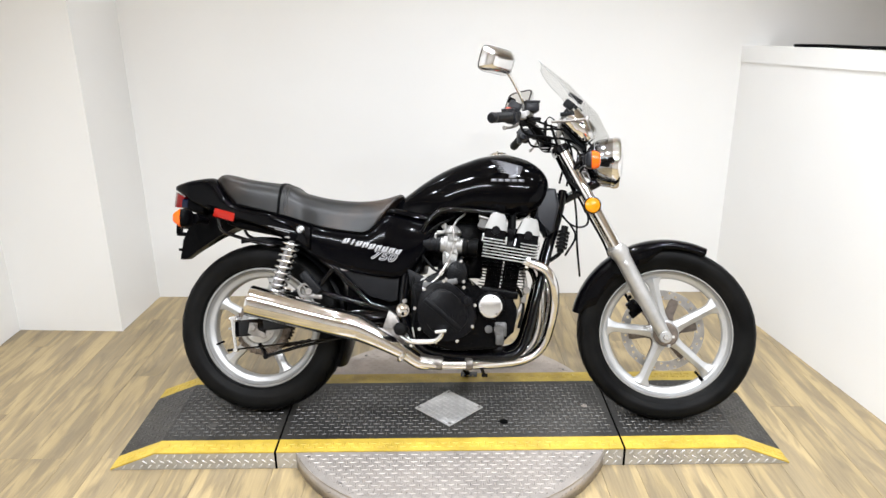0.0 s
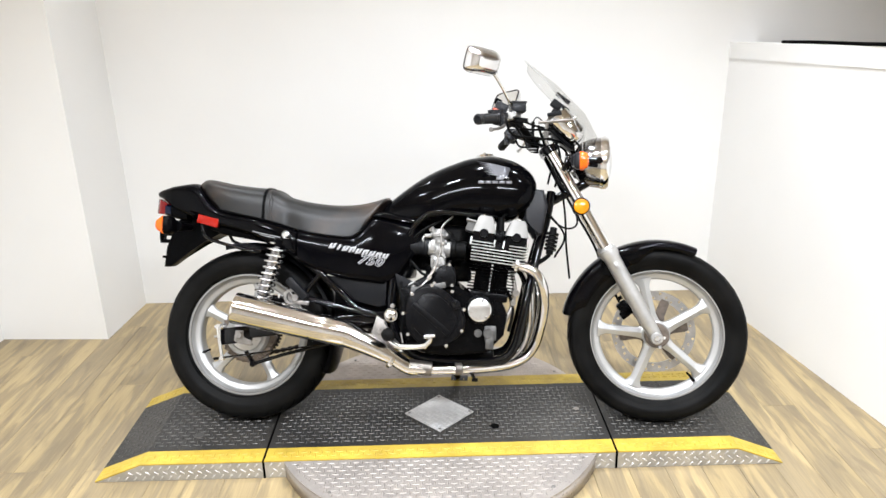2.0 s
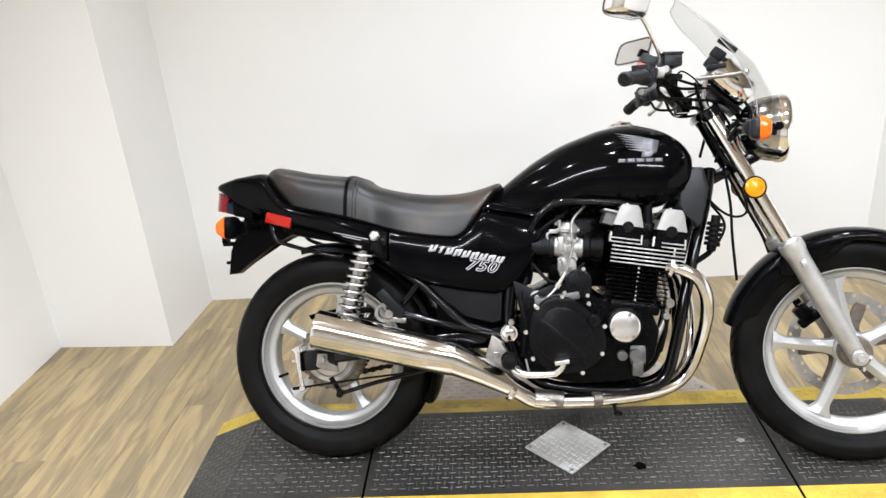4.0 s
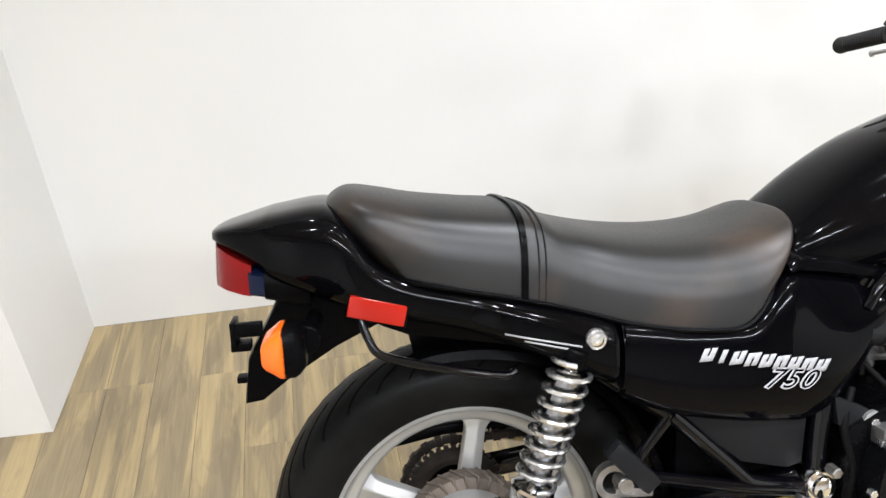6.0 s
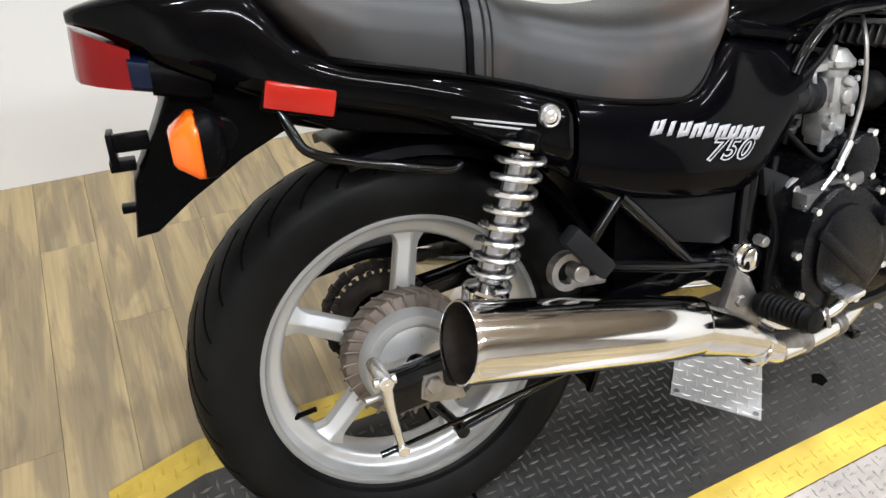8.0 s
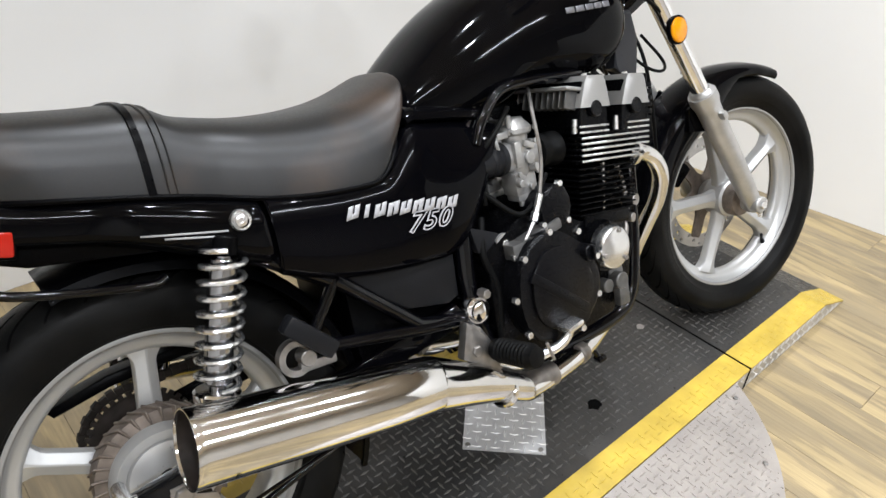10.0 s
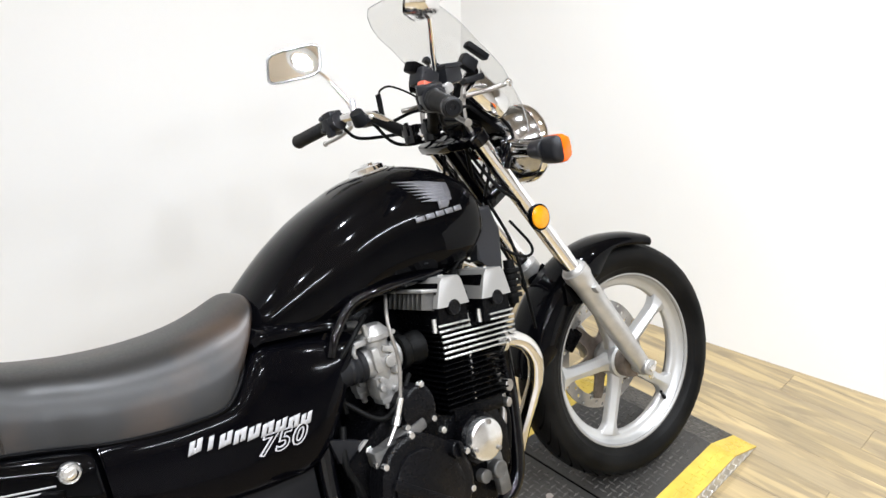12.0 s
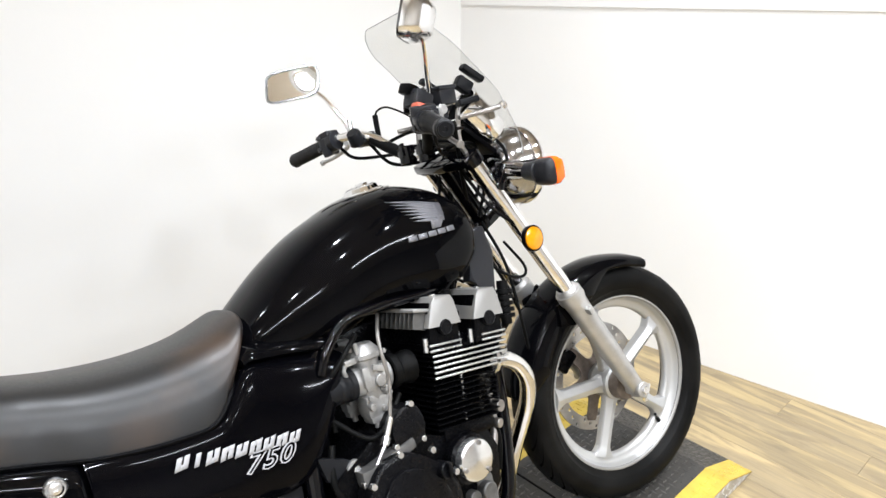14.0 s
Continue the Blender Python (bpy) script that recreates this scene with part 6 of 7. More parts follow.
# -- frame
for sy in (-1, 1):
    bm = bmesh.new()
    tube(bm, [(0.412, sy * 0.03, 0.86), (0.392, sy * 0.052, 0.76), (0.358, sy * 0.075, 0.64), (0.322, sy * 0.098, 0.49), (0.292, sy * 0.112, 0.36), (0.262, sy * 0.118, 0.275), (0.20, sy * 0.12, 0.243), (0.05, sy * 0.12, 0.240), (-0.08, sy * 0.122, 0.262), (-0.145, sy * 0.126, 0.33), (-0.168, sy * 0.128, 0.42), (-0.160, sy * 0.125, 0.54), (-0.135, sy * 0.118, 0.66), (-0.07, sy * 0.10, 0.745)], 0.0165, 14, 6)
    loop = bpart("frame_loop", bm, FRAME, label="glossy black frame tube")
    bm = bmesh.new()
    tube(bm, [(0.24, sy * 0.09, 0.762), (0.18, sy * 0.118, 0.764), (0.115, sy * 0.128, 0.768), (0.045, sy * 0.136, 0.772), (-0.035, sy * 0.139, 0.768), (-0.085, sy * 0.139, 0.725), (-0.105, sy * 0.137, 0.690)], 0.010, 12, 6)
    bpart("frame_tube", bm, FRAME, loop)
    bm = bmesh.new()
    tube(bm, [(-0.160, sy * 0.126, 0.385), (-0.29, sy * 0.138, 0.425), (-0.422, sy * 0.140, 0.553)], 0.0125, 12, straight=True)
    tube(bm, [(-0.422, sy * 0.140, 0.553), (-0.478, sy * 0.140, 0.482)], 0.0095, 12, straight=True)
    tube(bm, [(-0.178, sy * 0.132, 0.392), (-0.30, sy * 0.146, 0.420), (-0.500, sy * 0.150, 0.470)], 0.0105, 12, straight=True)
    tube(bm, [(-0.422, sy * 0.135, 0.55), (-0.52, sy * 0.128, 0.62), (-0.62, sy * 0.12, 0.69)], 0.0125, 12, straight=True)
    bpart("rear_subframe", bm, FRAME, loop, "black rear frame stays")
    bm = bmesh.new()
    lathe(bm, [(0.028, -0.02), (0.028, 0.012), (0.024, 0.018), (0.020, 0.018), (0.019, 0.026), (0.012, 0.030), (0.001, 0.030)], 28, aim((-0.168, sy * 0.130, 0.405), (0, sy, 0)))
    bpart("pivot_cap", bm, CHROME, loop, "chrome swingarm pivot cap")
    bm = bmesh.new()
    prism(bm, [(-0.215, 0.405), (-0.185, 0.385), (-0.165, 0.330), (-0.125, 0.295), (-0.165, 0.290), (-0.235, 0.342)], sy * 0.150, sy * 0.172, 0.006)
    hexbolt(bm, (-0.205, sy * 0.168, 0.348), (0, sy, 0), 0.010, 0.010)
    hexbolt(bm, (-0.160, sy * 0.150, 0.438), (0, sy, 0), 0.009, 0.022)
    br = bpart("footrest_bracket", bm, STEEL, label="silver cast footrest bracket")
    bm = bmesh.new()
    fm = aim((-0.168, sy * 0.175, 0.338), (0.06, sy, 0.08))
    lathe(bm, [(0.012, 0.0), (0.019, 0.004), (0.0205, 0.014)] + [(0.0203 + 0.0024 * (q == 1), 0.017 + 0.009 * k + 0.003 * q) for k in range(9) for q in range(3)] + [(0.018, 0.106), (0.001, 0.108)], 18, fm)
    bpart("footrest", bm, RUBBER, br, "ribbed black rubber footrest")
    bm = bmesh.new()
    tube(bm, [(-0.165, sy * 0.182, 0.318), (-0.135, sy * 0.196, 0.300), (-0.09, sy * 0.205, 0.299), (-0.048, sy * 0.212, 0.303), (-0.028, sy * 0.216, 0.316), (-0.020, sy * 0.218, 0.332)], [0.012, 0.0105, 0.0095, 0.009, 0.009, 0.009], 12, 6)
    box(bm, (0.040, 0.034, 0.012), Matrix.Translation((-0.024, sy * 0.224, 0.338)) @ pose(0, 0, 0, 0, -8, 0), 0.004)
    bpart("brake_pedal" if sy < 0 else "gear_pedal", bm, POLISHED, br, "polished foot pedal")
    bm = bmesh.new()
    cyl(bm, (-0.12, sy * 0.262, 0.352), (-0.112, sy * 0.266, 0.318), 0.003)
    bpart("footrest_feeler", bm, STEEL, br)
    # passenger footrest, folded up
    bm = bmesh.new()
    lathe(bm, [(0.018, -0.008), (0.028, -0.008), (0.028, 0.008), (0.018, 0.008)], 28, aim((-0.520, sy * 0.158, 0.468), (0, sy, 0)), closed=True)
    box(bm, (0.060, 0.014, 0.016), Matrix.Translation((-0.488, sy * 0.160, 0.448)) @ pose(0, 0, 0, 0, 5, 0), 0.004)
    cyl(bm, (-0.505, sy * 0.150, 0.465), (-0.505, sy * 0.176, 0.465), 0.013)
    pb = bpart("passenger_bracket", bm, STEEL, label="silver cast footrest bracket")
    bm = bmesh.new()
    box(bm, (0.094, 0.026, 0.030), Matrix.Translation((-0.497, sy * 0.176, 0.497)) @ pose(0, 0, 0, 0, 47, 0), 0.007)
    bpart("passenger_footrest", bm, GREY_PLASTIC, pb, "folded rubber passenger footrest")
    # swingarm
    bm = bmesh.new()
    P0, P1 = Vector((-0.168, sy * 0.108, 0.402)), Vector((-0.775, sy * 0.104, 0.324))
    d = (P1 - P0)
    box(bm, (d.length, 0.026, 0.042), Matrix.Translation((P0 + P1) / 2) @ pose(0, 0, 0, 0, math.degrees(math.atan2(d.z, -d.x)), 0), 0.007)
    box(bm, (0.11, 0.030, 0.060), Matrix.Translation((-0.735, sy * 0.106, 0.326)) @ pose(0, 0, 0, 0, -7, 0), 0.006)
    sw = bpart("swingarm", bm, FRAME, label="black box-section swingarm")
    bm = bmesh.new()
    hexbolt(bm, REAR + Vector((0, sy * 0.12, 0.006)), (0, sy, 0), 0.014, 0.014)
    bpart("axle_nut", bm, STEEL, sw, "grey rear axle nut")
    bm = bmesh.new()
    box(bm, (0.030, 0.004, 0.036), Matrix.Translation(REAR + Vector((0.0, sy * 0.1225, 0.004))), 0.002)
    prism(bm, [(REAR.x + u, REAR.z + v) for u, v in ((-0.020, -0.014), (-0.016, 0.014), (0.010, 0.018), (0.018, -0.004), (0.044, -0.014), (0.050, -0.030), (0.042, -0.033), (-0.006, -0.024))], sy * 0.1195, sy * 0.1225, 0.001)
    bpart("adjuster_plate", bm, STEEL, sw, "bright chain adjuster plate")
    bm = bmesh.new()
    cyl(bm, (-0.785, sy * 0.107, 0.322), (-0.815, sy * 0.107, 0.319), 0.005)
    bpart("adjuster_bolt", bm, ALLOY, sw)
    # shock absorber
    top, bot = Vector((-0.572, sy * 0.146, 0.662)), Vector((-0.652, sy * 0.134, 0.405))
    ax = (bot - top).normalized()
    bm = bmesh.new()
    cyl(bm, bot - ax * 0.060, bot - ax * 0.030, 0.034, 0.030)
    cyl(bm, bot - ax * 0.034, bot, 0.020)
    sh = bpart("shock_absorber", bm, CHROME, label="chrome coil-spring rear shock absorber")
    bm = bmesh.new()
    cyl(bm, top, bot, 0.012)
    cyl(bm, top + ax * 0.02, top + ax * 0.20, 0.0205)
    bpart("damper_tube", bm, DAMPER, sh, "dull chrome damper tube inside the spring")
    bm = bmesh.new()
    q = aim(top, ax)
    n = 9
    pts = []
    L = (bot - top).length - 0.070
    for k in range(n * 14 + 1):
        a = 2 * math.pi * k / 14
        pts.append(q @ Vector((0.0305 * math.cos(a), 0.0305 * math.sin(a), 0.006 + L * k / (n * 14))))
    tube(bm, pts, 0.0041, 8, straight=True)
    bpart("shock_spring", bm, POLISHED, sh, "chrome coil spring")
    bm = bmesh.new()
    cyl(bm, top - ax * 0.012, top + ax * 0.016, 0.020)
    bpart("shock_cap", bm, PLASTIC, sh)
    # plastic shroud beside the steering head
    bm = bmesh.new()
    prism(bm, [(0.322, 0.848), (0.350, 0.862), (0.378, 0.860), (0.392, 0.80), (0.372, 0.70), (0.352, 0.690), (0.338, 0.735), (0.300, 0.752), (0.325, 0.79)], sy * 0.082, sy * 0.108, 0.010, seg=3)
    bpart("head_shroud", bm, SHROUD, label="dark grey plastic shroud under the tank nose")
# brake gear on the rear hub
bm = bmesh.new()
cyl(bm, (-0.790, -0.078, 0.356), (-0.790, -0.140, 0.356), 0.011)
cyl(bm, (-0.806, -0.128, 0.356), (-0.774, -0.128, 0.356), 0.0075)
tube(bm, [(-0.790, -0.132, 0.356), (-0.786, -0.134, 0.31), (-0.776, -0.132, 0.246)], [0.0095, 0.0065, 0.0060], 10)
cyl(bm, (-0.776, -0.118, 0.244), (-0.776, -0.142, 0.244), 0.0085)
arm = bpart("brake_arm", bm, POLISHED, label="bright rear brake lever arm")
bm = bmesh.new()
tube(bm, [(-0.778, -0.130, 0.246), (-0.60, -0.130, 0.272), (-0.34, -0.136, 0.306), (-0.20, -0.145, 0.315)], 0.0032, 8, straight=True)
cyl(bm, (-0.807, -0.130, 0.242), (-0.778, -0.130, 0.246), 0.005)
bpart("brake_rod", bm, FRAME, arm, "thin black brake rod")
bm = bmesh.new()
tube(bm, [(-0.672, -0.102, 0.222), (-0.56, -0.112, 0.258), (-0.40, -0.118, 0.298), (-0.30, -0.12, 0.312)], 0.0065, 10, straight=True)
cyl(bm, (-0.672, -0.085, 0.222), (-0.672, -0.114, 0.222), 0.0105)
tube(bm, [(-0.705, -0.085, 0.265), (-0.672, -0.098, 0.222)], 0.008, 8, straight=True)
bpart("torque_arm", bm, FRAME, arm, "black brake torque arm")
# chain
bm = bmesh.new()
pts = []
for k in range(25):
    a = radians(75 + 205 * k / 24)
    pts.append(REAR + Vector((0.091 * math.cos(a), 0.085, 0.091 * math.sin(a))))
front_s = Vector((-0.11, 0.085, 0.40))
run = [front_s + Vector((0.0, 0, 0.036))] + pts + [front_s + Vector((0.0, 0, -0.036))]
path = []
for a, b in zip(run, run[1:]):
    nseg = max(1, int((b - a).length / 0.0135))
    path += [a + (b - a) * i / nseg for i in range(nseg)]
for i, p in enumerate(path[:-1]):
    d = (path[i + 1] - p)
    if d.length > 1e-5:
        box(bm, (0.0132, 0.012 if i % 2 else 0.017, 0.0085 if i % 2 else 0.0105), aim(p + d / 2, d) @ Matrix.Rotation(radians(0), 4, "Z") @ Matrix.Rotation(radians(90), 4, "Y") @ Matrix.Scale(1, 4), 0)
bpart("drive_chain", bm, SOOT, label="greasy steel drive chain")
# chain guard
bm = bmesh.new()
prism(bm, [(-0.84, 0.43), (-0.74, 0.452), (-0.45, 0.462), (-0.30, 0.455), (-0.30, 0.440), (-0.45, 0.445), (-0.74, 0.435), (-0.83, 0.415)], 0.070, 0.104, 0.003)
bpart("chain_guard", bm, PLASTIC, label="black chain guard")
# horn and hoses ahead of the engine
bm = bmesh.new()
hx = aim((0.412, -0.085, 0.705), (-0.18, -0.05, -1))
for k in range(5):
    lathe(bm, [(0.012, k * 0.014), (0.022, k * 0.014), (0.022, k * 0.014 + 0.009), (0.012, k * 0.014 + 0.009)], 20, hx)
cyl(bm, hx @ Vector((0, 0, -0.02)), hx @ Vector((0, 0, 0.08)), 0.013)
tube(bm, [hx @ Vector((0, 0, 0.075)), (0.392, -0.08, 0.618), (0.345, -0.075, 0.585)], 0.008, 8)
bpart("coil_unit", bm, RUBBER, label="ribbed black ignition coil")
HOSES = [
    ([(0.345, -0.03, 0.845), (0.385, -0.06, 0.79), (0.43, -0.09, 0.735), (0.47, -0.10, 0.72), (0.50, -0.08, 0.74), (0.50, -0.03, 0.80)], 0.0035),
    ([(0.455, -0.02, 0.86), (0.46, -0.06, 0.76), (0.462, -0.07, 0.66), (0.475, -0.06, 0.54)], 0.004),
    ([(0.36, 0.03, 0.84), (0.42, 0.06, 0.78), (0.47, 0.04, 0.70), (0.43, 0.02, 0.62)], 0.004),
    ([(-0.10, -0.13, 0.60), (-0.05, -0.155, 0.55), (0.00, -0.15, 0.56), (0.045, -0.14, 0.60)], 0.005),
    ([(-0.115, -0.13, 0.56), (-0.135, -0.145, 0.50), (-0.12, -0.15, 0.43), (-0.13, -0.15, 0.34)], 0.007),
    ([(0.24, -0.10, 0.50), (0.255, -0.13, 0.47), (0.265, -0.135, 0.42), (0.25, -0.13, 0.35)], 0.006),
    ([(-0.01, -0.125, 0.735), (-0.06, -0.145, 0.705), (-0.10, -0.135, 0.66), (-0.10, -0.13, 0.58)], 0.005),
]
for pts, r in HOSES:
    bm = bmesh.new()
    tube(bm, pts, r, 10, 8)
    bpart("hose", bm, RUBBER, label="black rubber hose")
bm = bmesh.new()
prism(bm, [(-0.155, 0.555), (-0.100, 0.530), (-0.072, 0.510), (-0.078, 0.490), (-0.105, 0.490), (-0.145, 0.505)], -0.146, -0.130, 0.003)
hanger = bpart("engine_hanger", bm, GREY_PLASTIC, label="dark grey engine hanger plate")
bm = bmesh.new()
lathe(bm, [(0.011, 0), (0.019, 0), (0.019, 0.007), (0.011, 0.007)], 24, aim((-0.088, -0.145, 0.506), (0, -1, 0)), closed=True)
bpart("hanger_bush", bm, ALLOY, hanger, "bare alloy bush")
bm = bmesh.new()
hexbolt(bm, (-0.088, -0.145, 0.506), (0, -1, 0), 0.008, 0.012)
bpart("hanger_bolt", bm, POLISHED, hanger)
bm = bmesh.new()
tube(bm, [(0.262, -0.12, 0.56), (0.272, -0.125, 0.50), (0.262, -0.13, 0.44), (0.235, -0.135, 0.38)], 0.008, 10)
cyl(bm, (0.27, -0.128, 0.488), (0.274, -0.155, 0.486), 0.013)
cyl(bm, (0.262, -0.13, 0.452), (0.266, -0.150, 0.45), 0.010)
bpart("oil_pipe", bm, STEEL, label="steel oil pipe with banjo bolts")
# side stand, on the far side
bm = bmesh.new()
tube(bm, [(-0.02, 0.125, 0.245), (0.02, 0.20, 0.195), (0.06, 0.275, 0.128)], 0.012, 12)
box(bm, (0.07, 0.045, 0.010), Matrix.Translation((0.066, 0.285, 0.119)) @ pose(0, 0, 0, 21.7, 0, 0), 0.003)
bpart("side_stand", bm, FRAME, label="black side stand resting on the plate")
bm = bmesh.new()
tube(bm, [(0.10, -0.10, 0.235), (0.118, -0.125, 0.205), (0.128, -0.132, 0.183)], 0.006, 8)
box(bm, (0.022, 0.02, 0.012), Matrix.Translation((0.131, -0.133, 0.178)), 0.003)
bpart("stand_tang", bm, FRAME)

# ---- display stand: a turntable under a three-part tread-plate ramp ----
TOP, HALF, SEAM, BEND, TIP, STRIPE = 0.070, 0.272, 0.613, 1.035, 1.200, 0.074
stand = empty("display_stand", pose(0, 0, 0))
tagged(stand, "low black tread-plate motorcycle stand with yellow painted edges", "platform")


def ramp_z(x):
    a = abs(x)
    return TOP if a <= BEND else TOP + (0.006 - TOP) * (a - BEND) / (TIP - BEND)


def lug(bm, x, y, z, along, l=0.0245, w=0.0064, h=0.0018, slope=0.0):
    """One raised lozenge of the tread."""
    c, s = math.cos(along), math.sin(along)
    pts = [(l / 2, 0, 0), (0, w / 2, 0), (-l / 2, 0, 0), (0, -w / 2, 0), (l * 0.28, 0, h), (0, w * 0.24, h), (-l * 0.28, 0, h), (0, -w * 0.24, h)]
    vs = []
    for px, py, pz in pts:
        gx, gy = px * c - py * s, px * s + py * c
        vs.append(bm.verts.new((x + gx, y + gy, z + pz + slope * gx)))
    for a in range(4):
        b = (a + 1) % 4
        bm.faces.new((vs[a], vs[b], vs[4 + b], vs[4 + a]))
    bm.faces.new(vs[4:8])


def lugs(bm, x0, x1, y0, y1, zf, keep=lambda x, y: True, turn=0.0, pitch=0.0208, cx=0.0, cy=0.0):
    c, s = math.cos(turn), math.sin(turn)
    R = 1.3
    n = int(R / pitch)
    for i in range(-n, n + 1):
        for j in range(-n, n + 1):
            u, v = i * pitch, j * pitch
            x, y = cx + u * c - v * s, cy + u * s + v * c
            if x0 + 0.012 < x < x1 - 0.012 and y0 + 0.012 < y < y1 - 0.012 and keep(x, y):
                e = 0.005
                sl = (zf(x + e) - zf(x - e)) / (2 * e)
                lug(bm, x, y, zf(x), turn + (math.pi / 2 if (i + j) % 2 else 0.0), slope=sl)


def deck(x0, x1, y0, y1, z_low, mat, name, label="", parent=None):
    """Plate that follows the ramp profile between x0 and x1."""
    bm = bmesh.new()
    xs = sorted({x0, x1, *[b for b in (-BEND, BEND) if x0 < b < x1]})
    ring = [(x, ramp_z(x)) for x in xs] + [(x, max(ramp_z(x) - 0.005, 0.0)) for x in xs[::-1]]
    prism(bm, ring, y0, y1)
    return part(name, bm, mat, parent or stand, label, 20)


DIAMOND = 0.131
for name, x0, x1 in (("deck_middle", -SEAM + 0.004, SEAM - 0.004), ("deck_ramp", SEAM + 0.004, TIP), ("deck_ramp", -TIP, -SEAM - 0.004)):
    d = deck(x0, x1, -HALF + STRIPE, HALF - STRIPE, 0, TREAD_DARK, name, "worn black painted tread plate")
    bm = bmesh.new()
    lugs(bm, x0, x1, -HALF + STRIPE, HALF - STRIPE, ramp_z, lambda x, y: abs(x) + abs(y) > DIAMOND + 0.012)
    tagged(part("tread", bm, TREAD_WORN, d), kind="stuff")
    for ya, yb in ((-HALF, -HALF + STRIPE), (HALF - STRIPE, HALF)):
        s = deck(x0, x1, ya, yb, 0, TREAD_YELLOW, "yellow_edge", "yellow painted edge stripe")
        bm = bmesh.new()
        lugs(bm, x0, x1, ya - 0.002, yb + 0.002, ramp_z)
        tagged(part("tread", bm, TREAD_YELLOW, s), kind="stuff")
    # side skirts
    for sy in (-1, 1):
        bm = bmesh.new()
        xs = [x for x in (-TIP, -BEND, -SEAM - 0.004, -SEAM + 0.004, SEAM - 0.004, SEAM + 0.004, BEND, TIP) if x0 - 1e-6 <= x <= x1 + 1e-6]
        prism(bm, [(x, ramp_z(x) - 0.005) for x in xs] + [(x, 0.001) for x in xs[::-1]], sy * (HALF - 0.006), sy * (HALF - 0.001))
        sk = part("skirt", bm, SKIRT, stand, "bright tread-plate side skirt", 20)
        bm = bmesh.new()
        for i in range(int((xs[-1] - xs[0]) / 0.030)):
            for j in range(3):
                x, z = xs[0] + 0.02 + 0.030 * i + 0.015 * (j % 2), 0.012 + 0.020 * j
                if z < ramp_z(x) - 0.012:
                    m = Matrix.Translation((x, sy * HALF - sy * 0.001, z)) @ pose(0, 0, 0, 0, 35 if j % 2 else -50, 0)
                    box(bm, (0.0190, 0.0034, 0.0042), m, 0.0012, 1)
        # lugs lighter than their skirt: their highlights are in the colour
        tagged(part("tread", bm, BRIGHT_PLATE, sk), kind="stuff")
# a fleck of white paint and a dab of black on the deck
for name, px, py, r, mat, label in (("paint_fleck", 0.524, 0.005, 0.010, TREAD_SILVER, "fleck of white paint"), ("paint_dab", 0.201, -0.098, 0.016, GAP_BLACK, "dab of black paint"),
                                    ("scuff", -0.881, -0.105, 0.017, TREAD_WORN, "pale grey scuff on the ramp")):
    rngs = random.Random(3)
    bm = bmesh.new()
    ring = []
    for k in range(14):
        q = r * rngs.uniform(0.75, 1.10)
        ring.append((px + q * 1.3 * math.cos(k * math.pi / 7), py + q * math.sin(k * math.pi / 7)))
    loft(bm, [[Vector((x, y, TOP + z)) for x, y in ring] for z in (0.0003, 0.0022)])
    part(name, bm, mat, stand, label, 20)
# black joints between the sections
for sx in (-1, 1):
    bm = bmesh.new()
    plate(bm, sx * SEAM - 0.004, -HALF, sx * SEAM + 0.004, HALF, 0.0, TOP - 0.002, 0)
    part("joint", bm, GAP_BLACK, stand, "dark joint between the plates")
# bright diamond plate in the middle
bm = bmesh.new()
for z0, z1 in ((TOP + 0.0004, TOP + 0.004),):
    ring = [(DIAMOND, 0), (0, DIAMOND * 0.97), (-DIAMOND, 0), (0, -DIAMOND * 0.97)]
    loft(bm, [[Vector((x, y, z0)) for x, y in ring], [Vector((x, y, z1)) for x, y in ring]])
# base colour raised to make up for the bike's shade here
dia = part("diamond_plate", bm, BRIGHT_PLATE, stand, "bright diamond-shaped tread plate", 20)
bm = bmesh.new()
lugs(bm, -0.14, 0.14, -0.14, 0.14, lambda x: TOP + 0.004, lambda x, y: abs(x) + abs(y) < DIAMOND - 0.012, radians(45))
tagged(part("tread", bm, BRIGHT_PLATE, dia), kind="stuff")
for x, y in ((0.115, 0), (-0.115, 0), (0, 0.112), (0, -0.112)):
    bm = bmesh.new()
    cyl(bm, (x, y, TOP + 0.003), (x, y, TOP + 0.0062), 0.006, seg=14)
    part("plate_screw", bm, STEEL, dia)
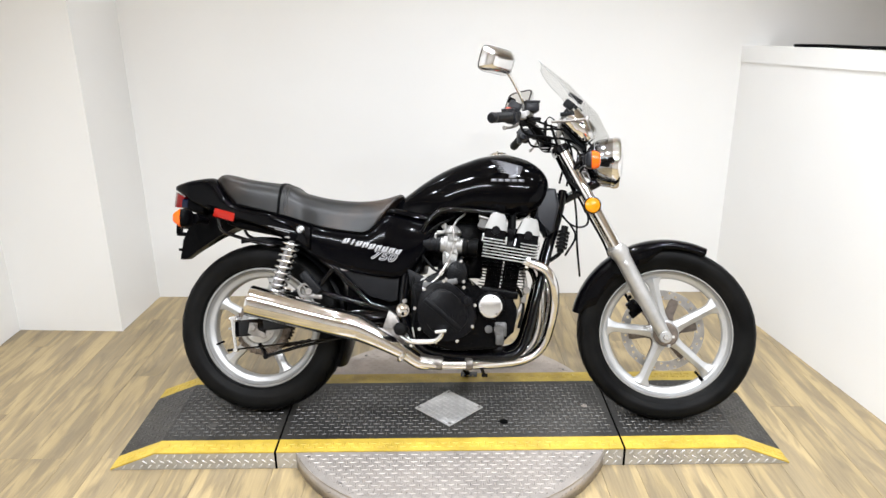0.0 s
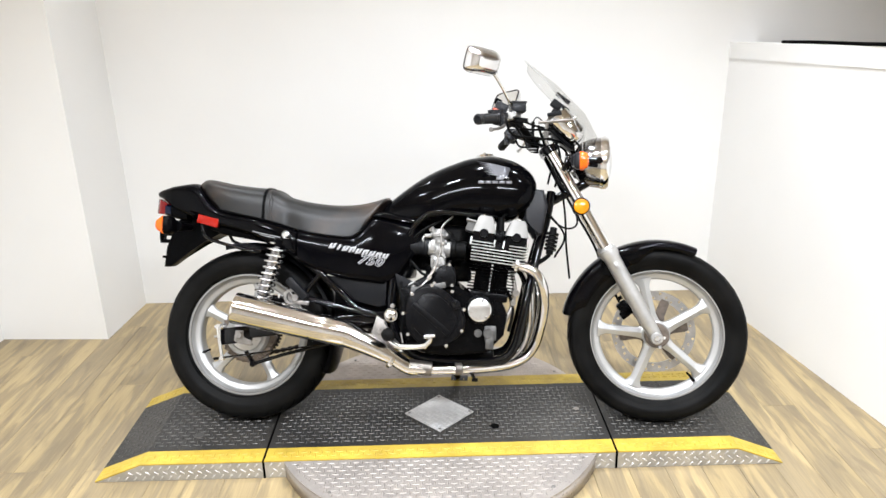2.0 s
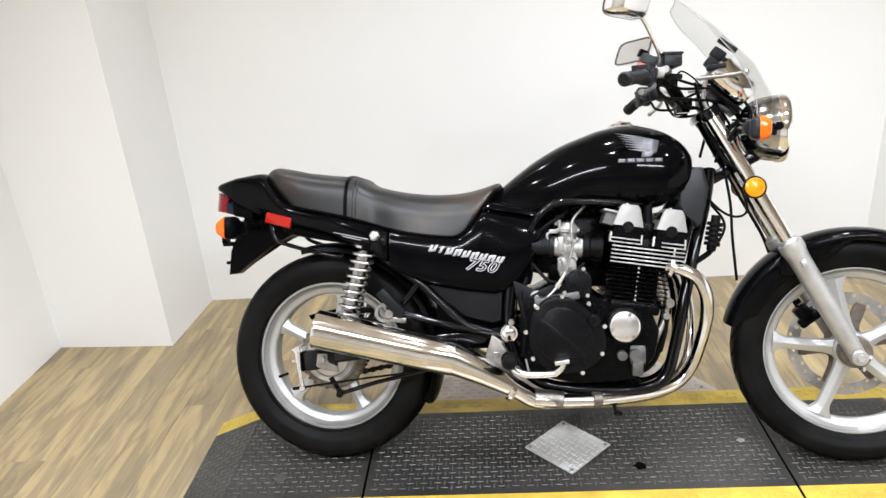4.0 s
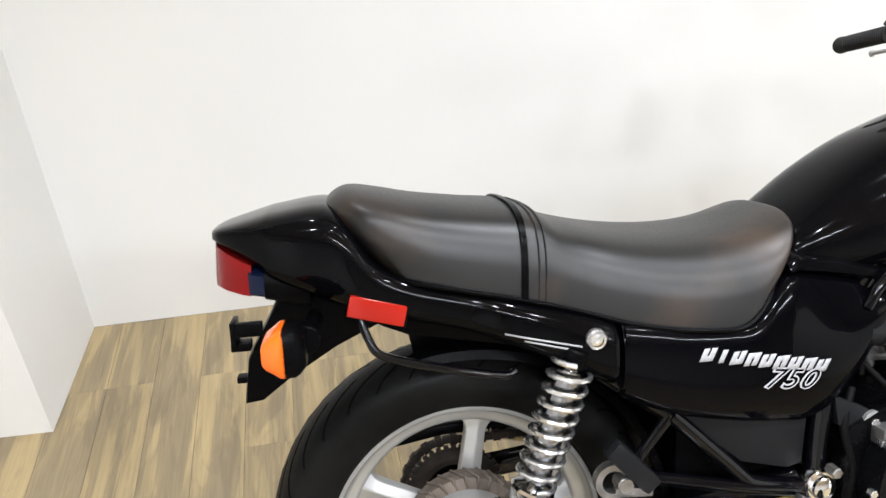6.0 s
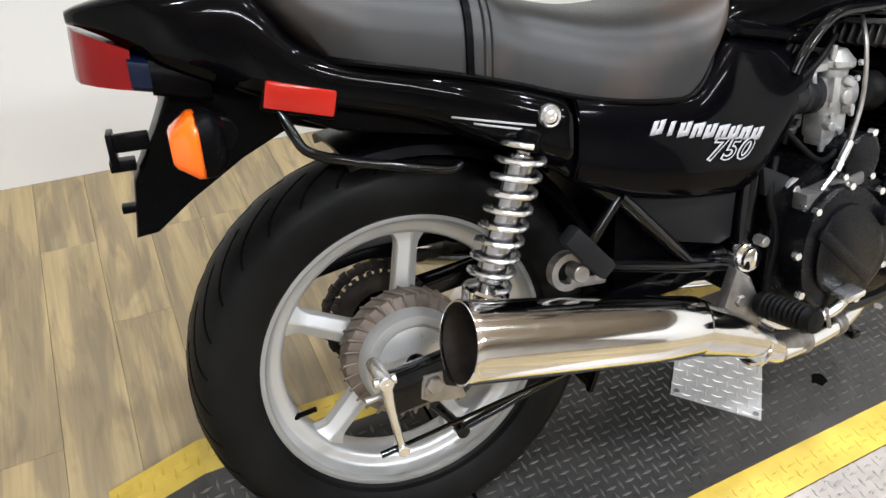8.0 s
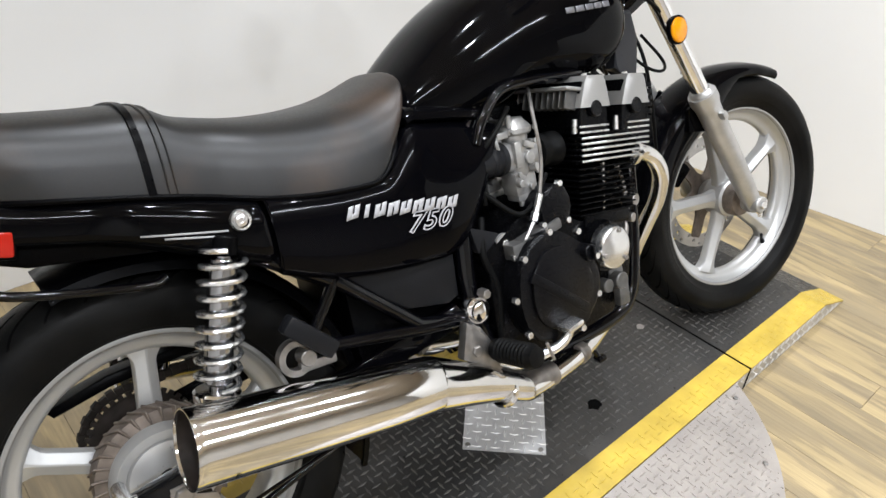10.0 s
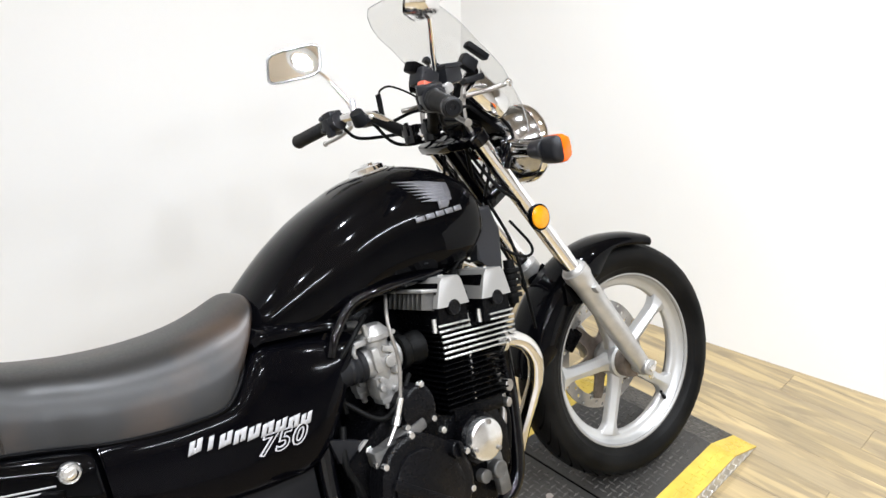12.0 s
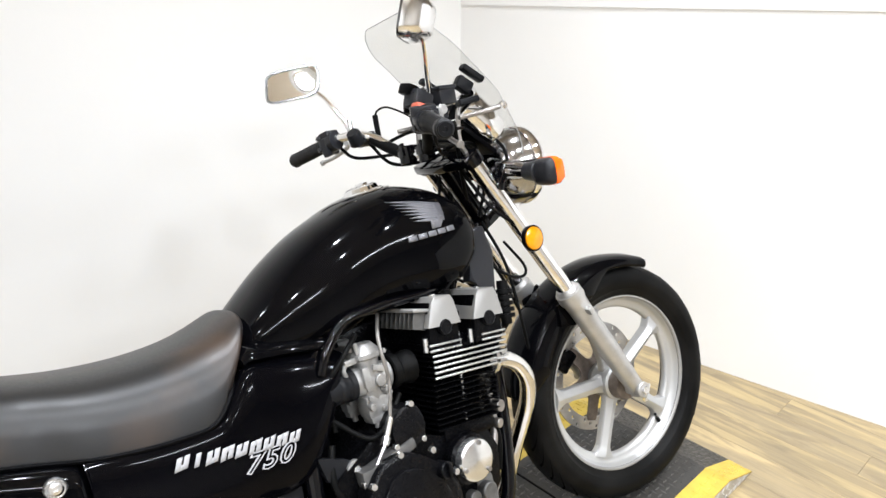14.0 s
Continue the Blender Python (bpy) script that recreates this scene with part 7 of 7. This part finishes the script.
# turntable segments before and behind the deck
RT = 0.606
for sy in (-1, 1):
    a = math.asin((HALF + 0.002) / RT)
    ring = [(RT * math.cos(t), sy * RT * math.sin(t)) for t in np.linspace(a, math.pi - a, 40)]
    bm = bmesh.new()
    loft(bm, [[Vector((x, y, TOP - 0.008)) for x, y in ring], [Vector((x, y, TOP - 0.003)) for x, y in ring]])
    # the rear wing's tan colour stands for what its plate reflects
    seg = part("turntable_wing", bm, TREAD_SILVER if sy < 0 else REFLECTION_PLATE, stand, "bright round tread-plate turntable edge" if sy < 0 else "round turntable edge with a tan reflection in its colour", 20)
    bm = bmesh.new()
    lugs(bm, -RT, RT, *((-RT, -HALF) if sy < 0 else (HALF, RT)), lambda x: TOP - 0.003, lambda x, y: math.hypot(x, y) < RT - 0.02)
    tagged(part("tread", bm, TREAD_SILVER if sy < 0 else REFLECTION_PLATE, seg), kind="stuff")
    bm = bmesh.new()
    outer = [Vector((x * 0.997, y * 0.997, 0)) for x, y in ring]
    loft(bm, [[v + Vector((0, 0, z)) for v in outer] for z in (0.001, TOP - 0.008)], cap=False, close=False)
    sk = part("turntable_skirt", bm, TREAD_SILVER, seg, "curved bright skirt")
    so = sk.modifiers.new("thick", "SOLIDIFY")
    so.thickness = 0.003
    for t in np.linspace(a + 0.08, math.pi - a - 0.08, 7):
        bm = bmesh.new()
        x, y = 0.575 * math.cos(t), sy * 0.575 * math.sin(t)
        cyl(bm, (x, y, TOP - 0.004), (x, y, TOP + 0.0005), 0.006, seg=12)
        part("turntable_screw", bm, STEEL, seg)

# ---- ceiling lamps ----
for lx, ly in DOWNLIGHTS:
    bm = bmesh.new()
    lathe(bm, [(0.068, 0.0), (0.095, -0.004), (0.097, -0.010), (0.072, -0.026), (0.068, -0.024)], 28, Matrix.Translation((lx, ly, CEILING)), closed=True)
    tagged(part("downlight", bm, LAMP_WHITE, None, "white round recessed ceiling downlight"), category="ceiling lamp", group="ceiling downlights")
for lx, ly in TUBES:
    bm = bmesh.new()
    box(bm, (1.26, 0.14, 0.06), Matrix.Translation((lx, ly, CEILING - 0.031)), 0.008)
    tagged(part("tube_light", bm, LAMP_WHITE, None, "long white ceiling tube light"), category="ceiling lamp", group="ceiling tube lights")

# ---- plank floor: rows run along y ----
bm = bmesh.new()
plate(bm, -2.3, -4.55, 4.15, 1.45, -0.10, -0.004, 0)
floor = tagged(part("floor", bm, GAP_BLACK, None, "oak-look vinyl plank floor with weathered grain"), category="floor", kind="structure")
rng = random.Random(7)
PW, GAPW = 0.128, 0.0006
PLANKS = {}


def plank_mesh(length):
    k = round(length, 2)
    if k not in PLANKS:
        w, h, b = PW / 2 - GAPW / 2, k / 2 - GAPW / 2, 0.0007
        v = [(-w, -h, -0.006), (w, -h, -0.006), (w, h, -0.006), (-w, h, -0.006), (-w, -h, -b), (w, -h, -b), (w, h, -b), (-w, h, -b), (-w + b, -h + b, 0), (w - b, -h + b, 0), (w - b, h - b, 0), (-w + b, h - b, 0)]
        f = [(0, 1, 5, 4), (1, 2, 6, 5), (2, 3, 7, 6), (3, 0, 4, 7), (4, 5, 9, 8), (5, 6, 10, 9), (6, 7, 11, 10), (7, 4, 8, 11), (8, 9, 10, 11)]
        me = bpy.data.meshes.new("plank")
        me.from_pydata(v, [], f)
        me.materials.append(WOOD)
        PLANKS[k] = me
    return PLANKS[k]


rest_v, rest_f = [], []
count = 0
for i in range(int((4.0 + 2.16) / PW) + 1):
    x = -2.16 + PW * (i + 0.5)
    y = BACK_Y + 0.0 - rng.choice((0.3, 0.6, 0.9, 1.2)) + 1.2
    while y > -4.4:
        length = 1.2
        lo, hi = max(y - length, -4.4), min(y, BACK_Y)
        y -= length
        if hi - lo < 0.05:
            continue
        me = plank_mesh(hi - lo)
        if x < 2.0 and hi > -1.6 and count < 290:
            ob = new("plank", me)
            ob.location = (x, (lo + hi) / 2, 0)
            ob.parent = floor
            count += 1
        else:
            o = len(rest_v)
            rest_v += [(a + x, b + (lo + hi) / 2, c) for a, b, c in [tuple(v.co) for v in me.vertices]]
            rest_f += [tuple(o + q for q in p.vertices) for p in me.polygons]
me = bpy.data.meshes.new("far_planks")
me.from_pydata(rest_v, [], rest_f)
me.materials.append(WOOD)
ob = new("far_planks", me)
ob.parent = floor
tagged(ob, kind="stuff")
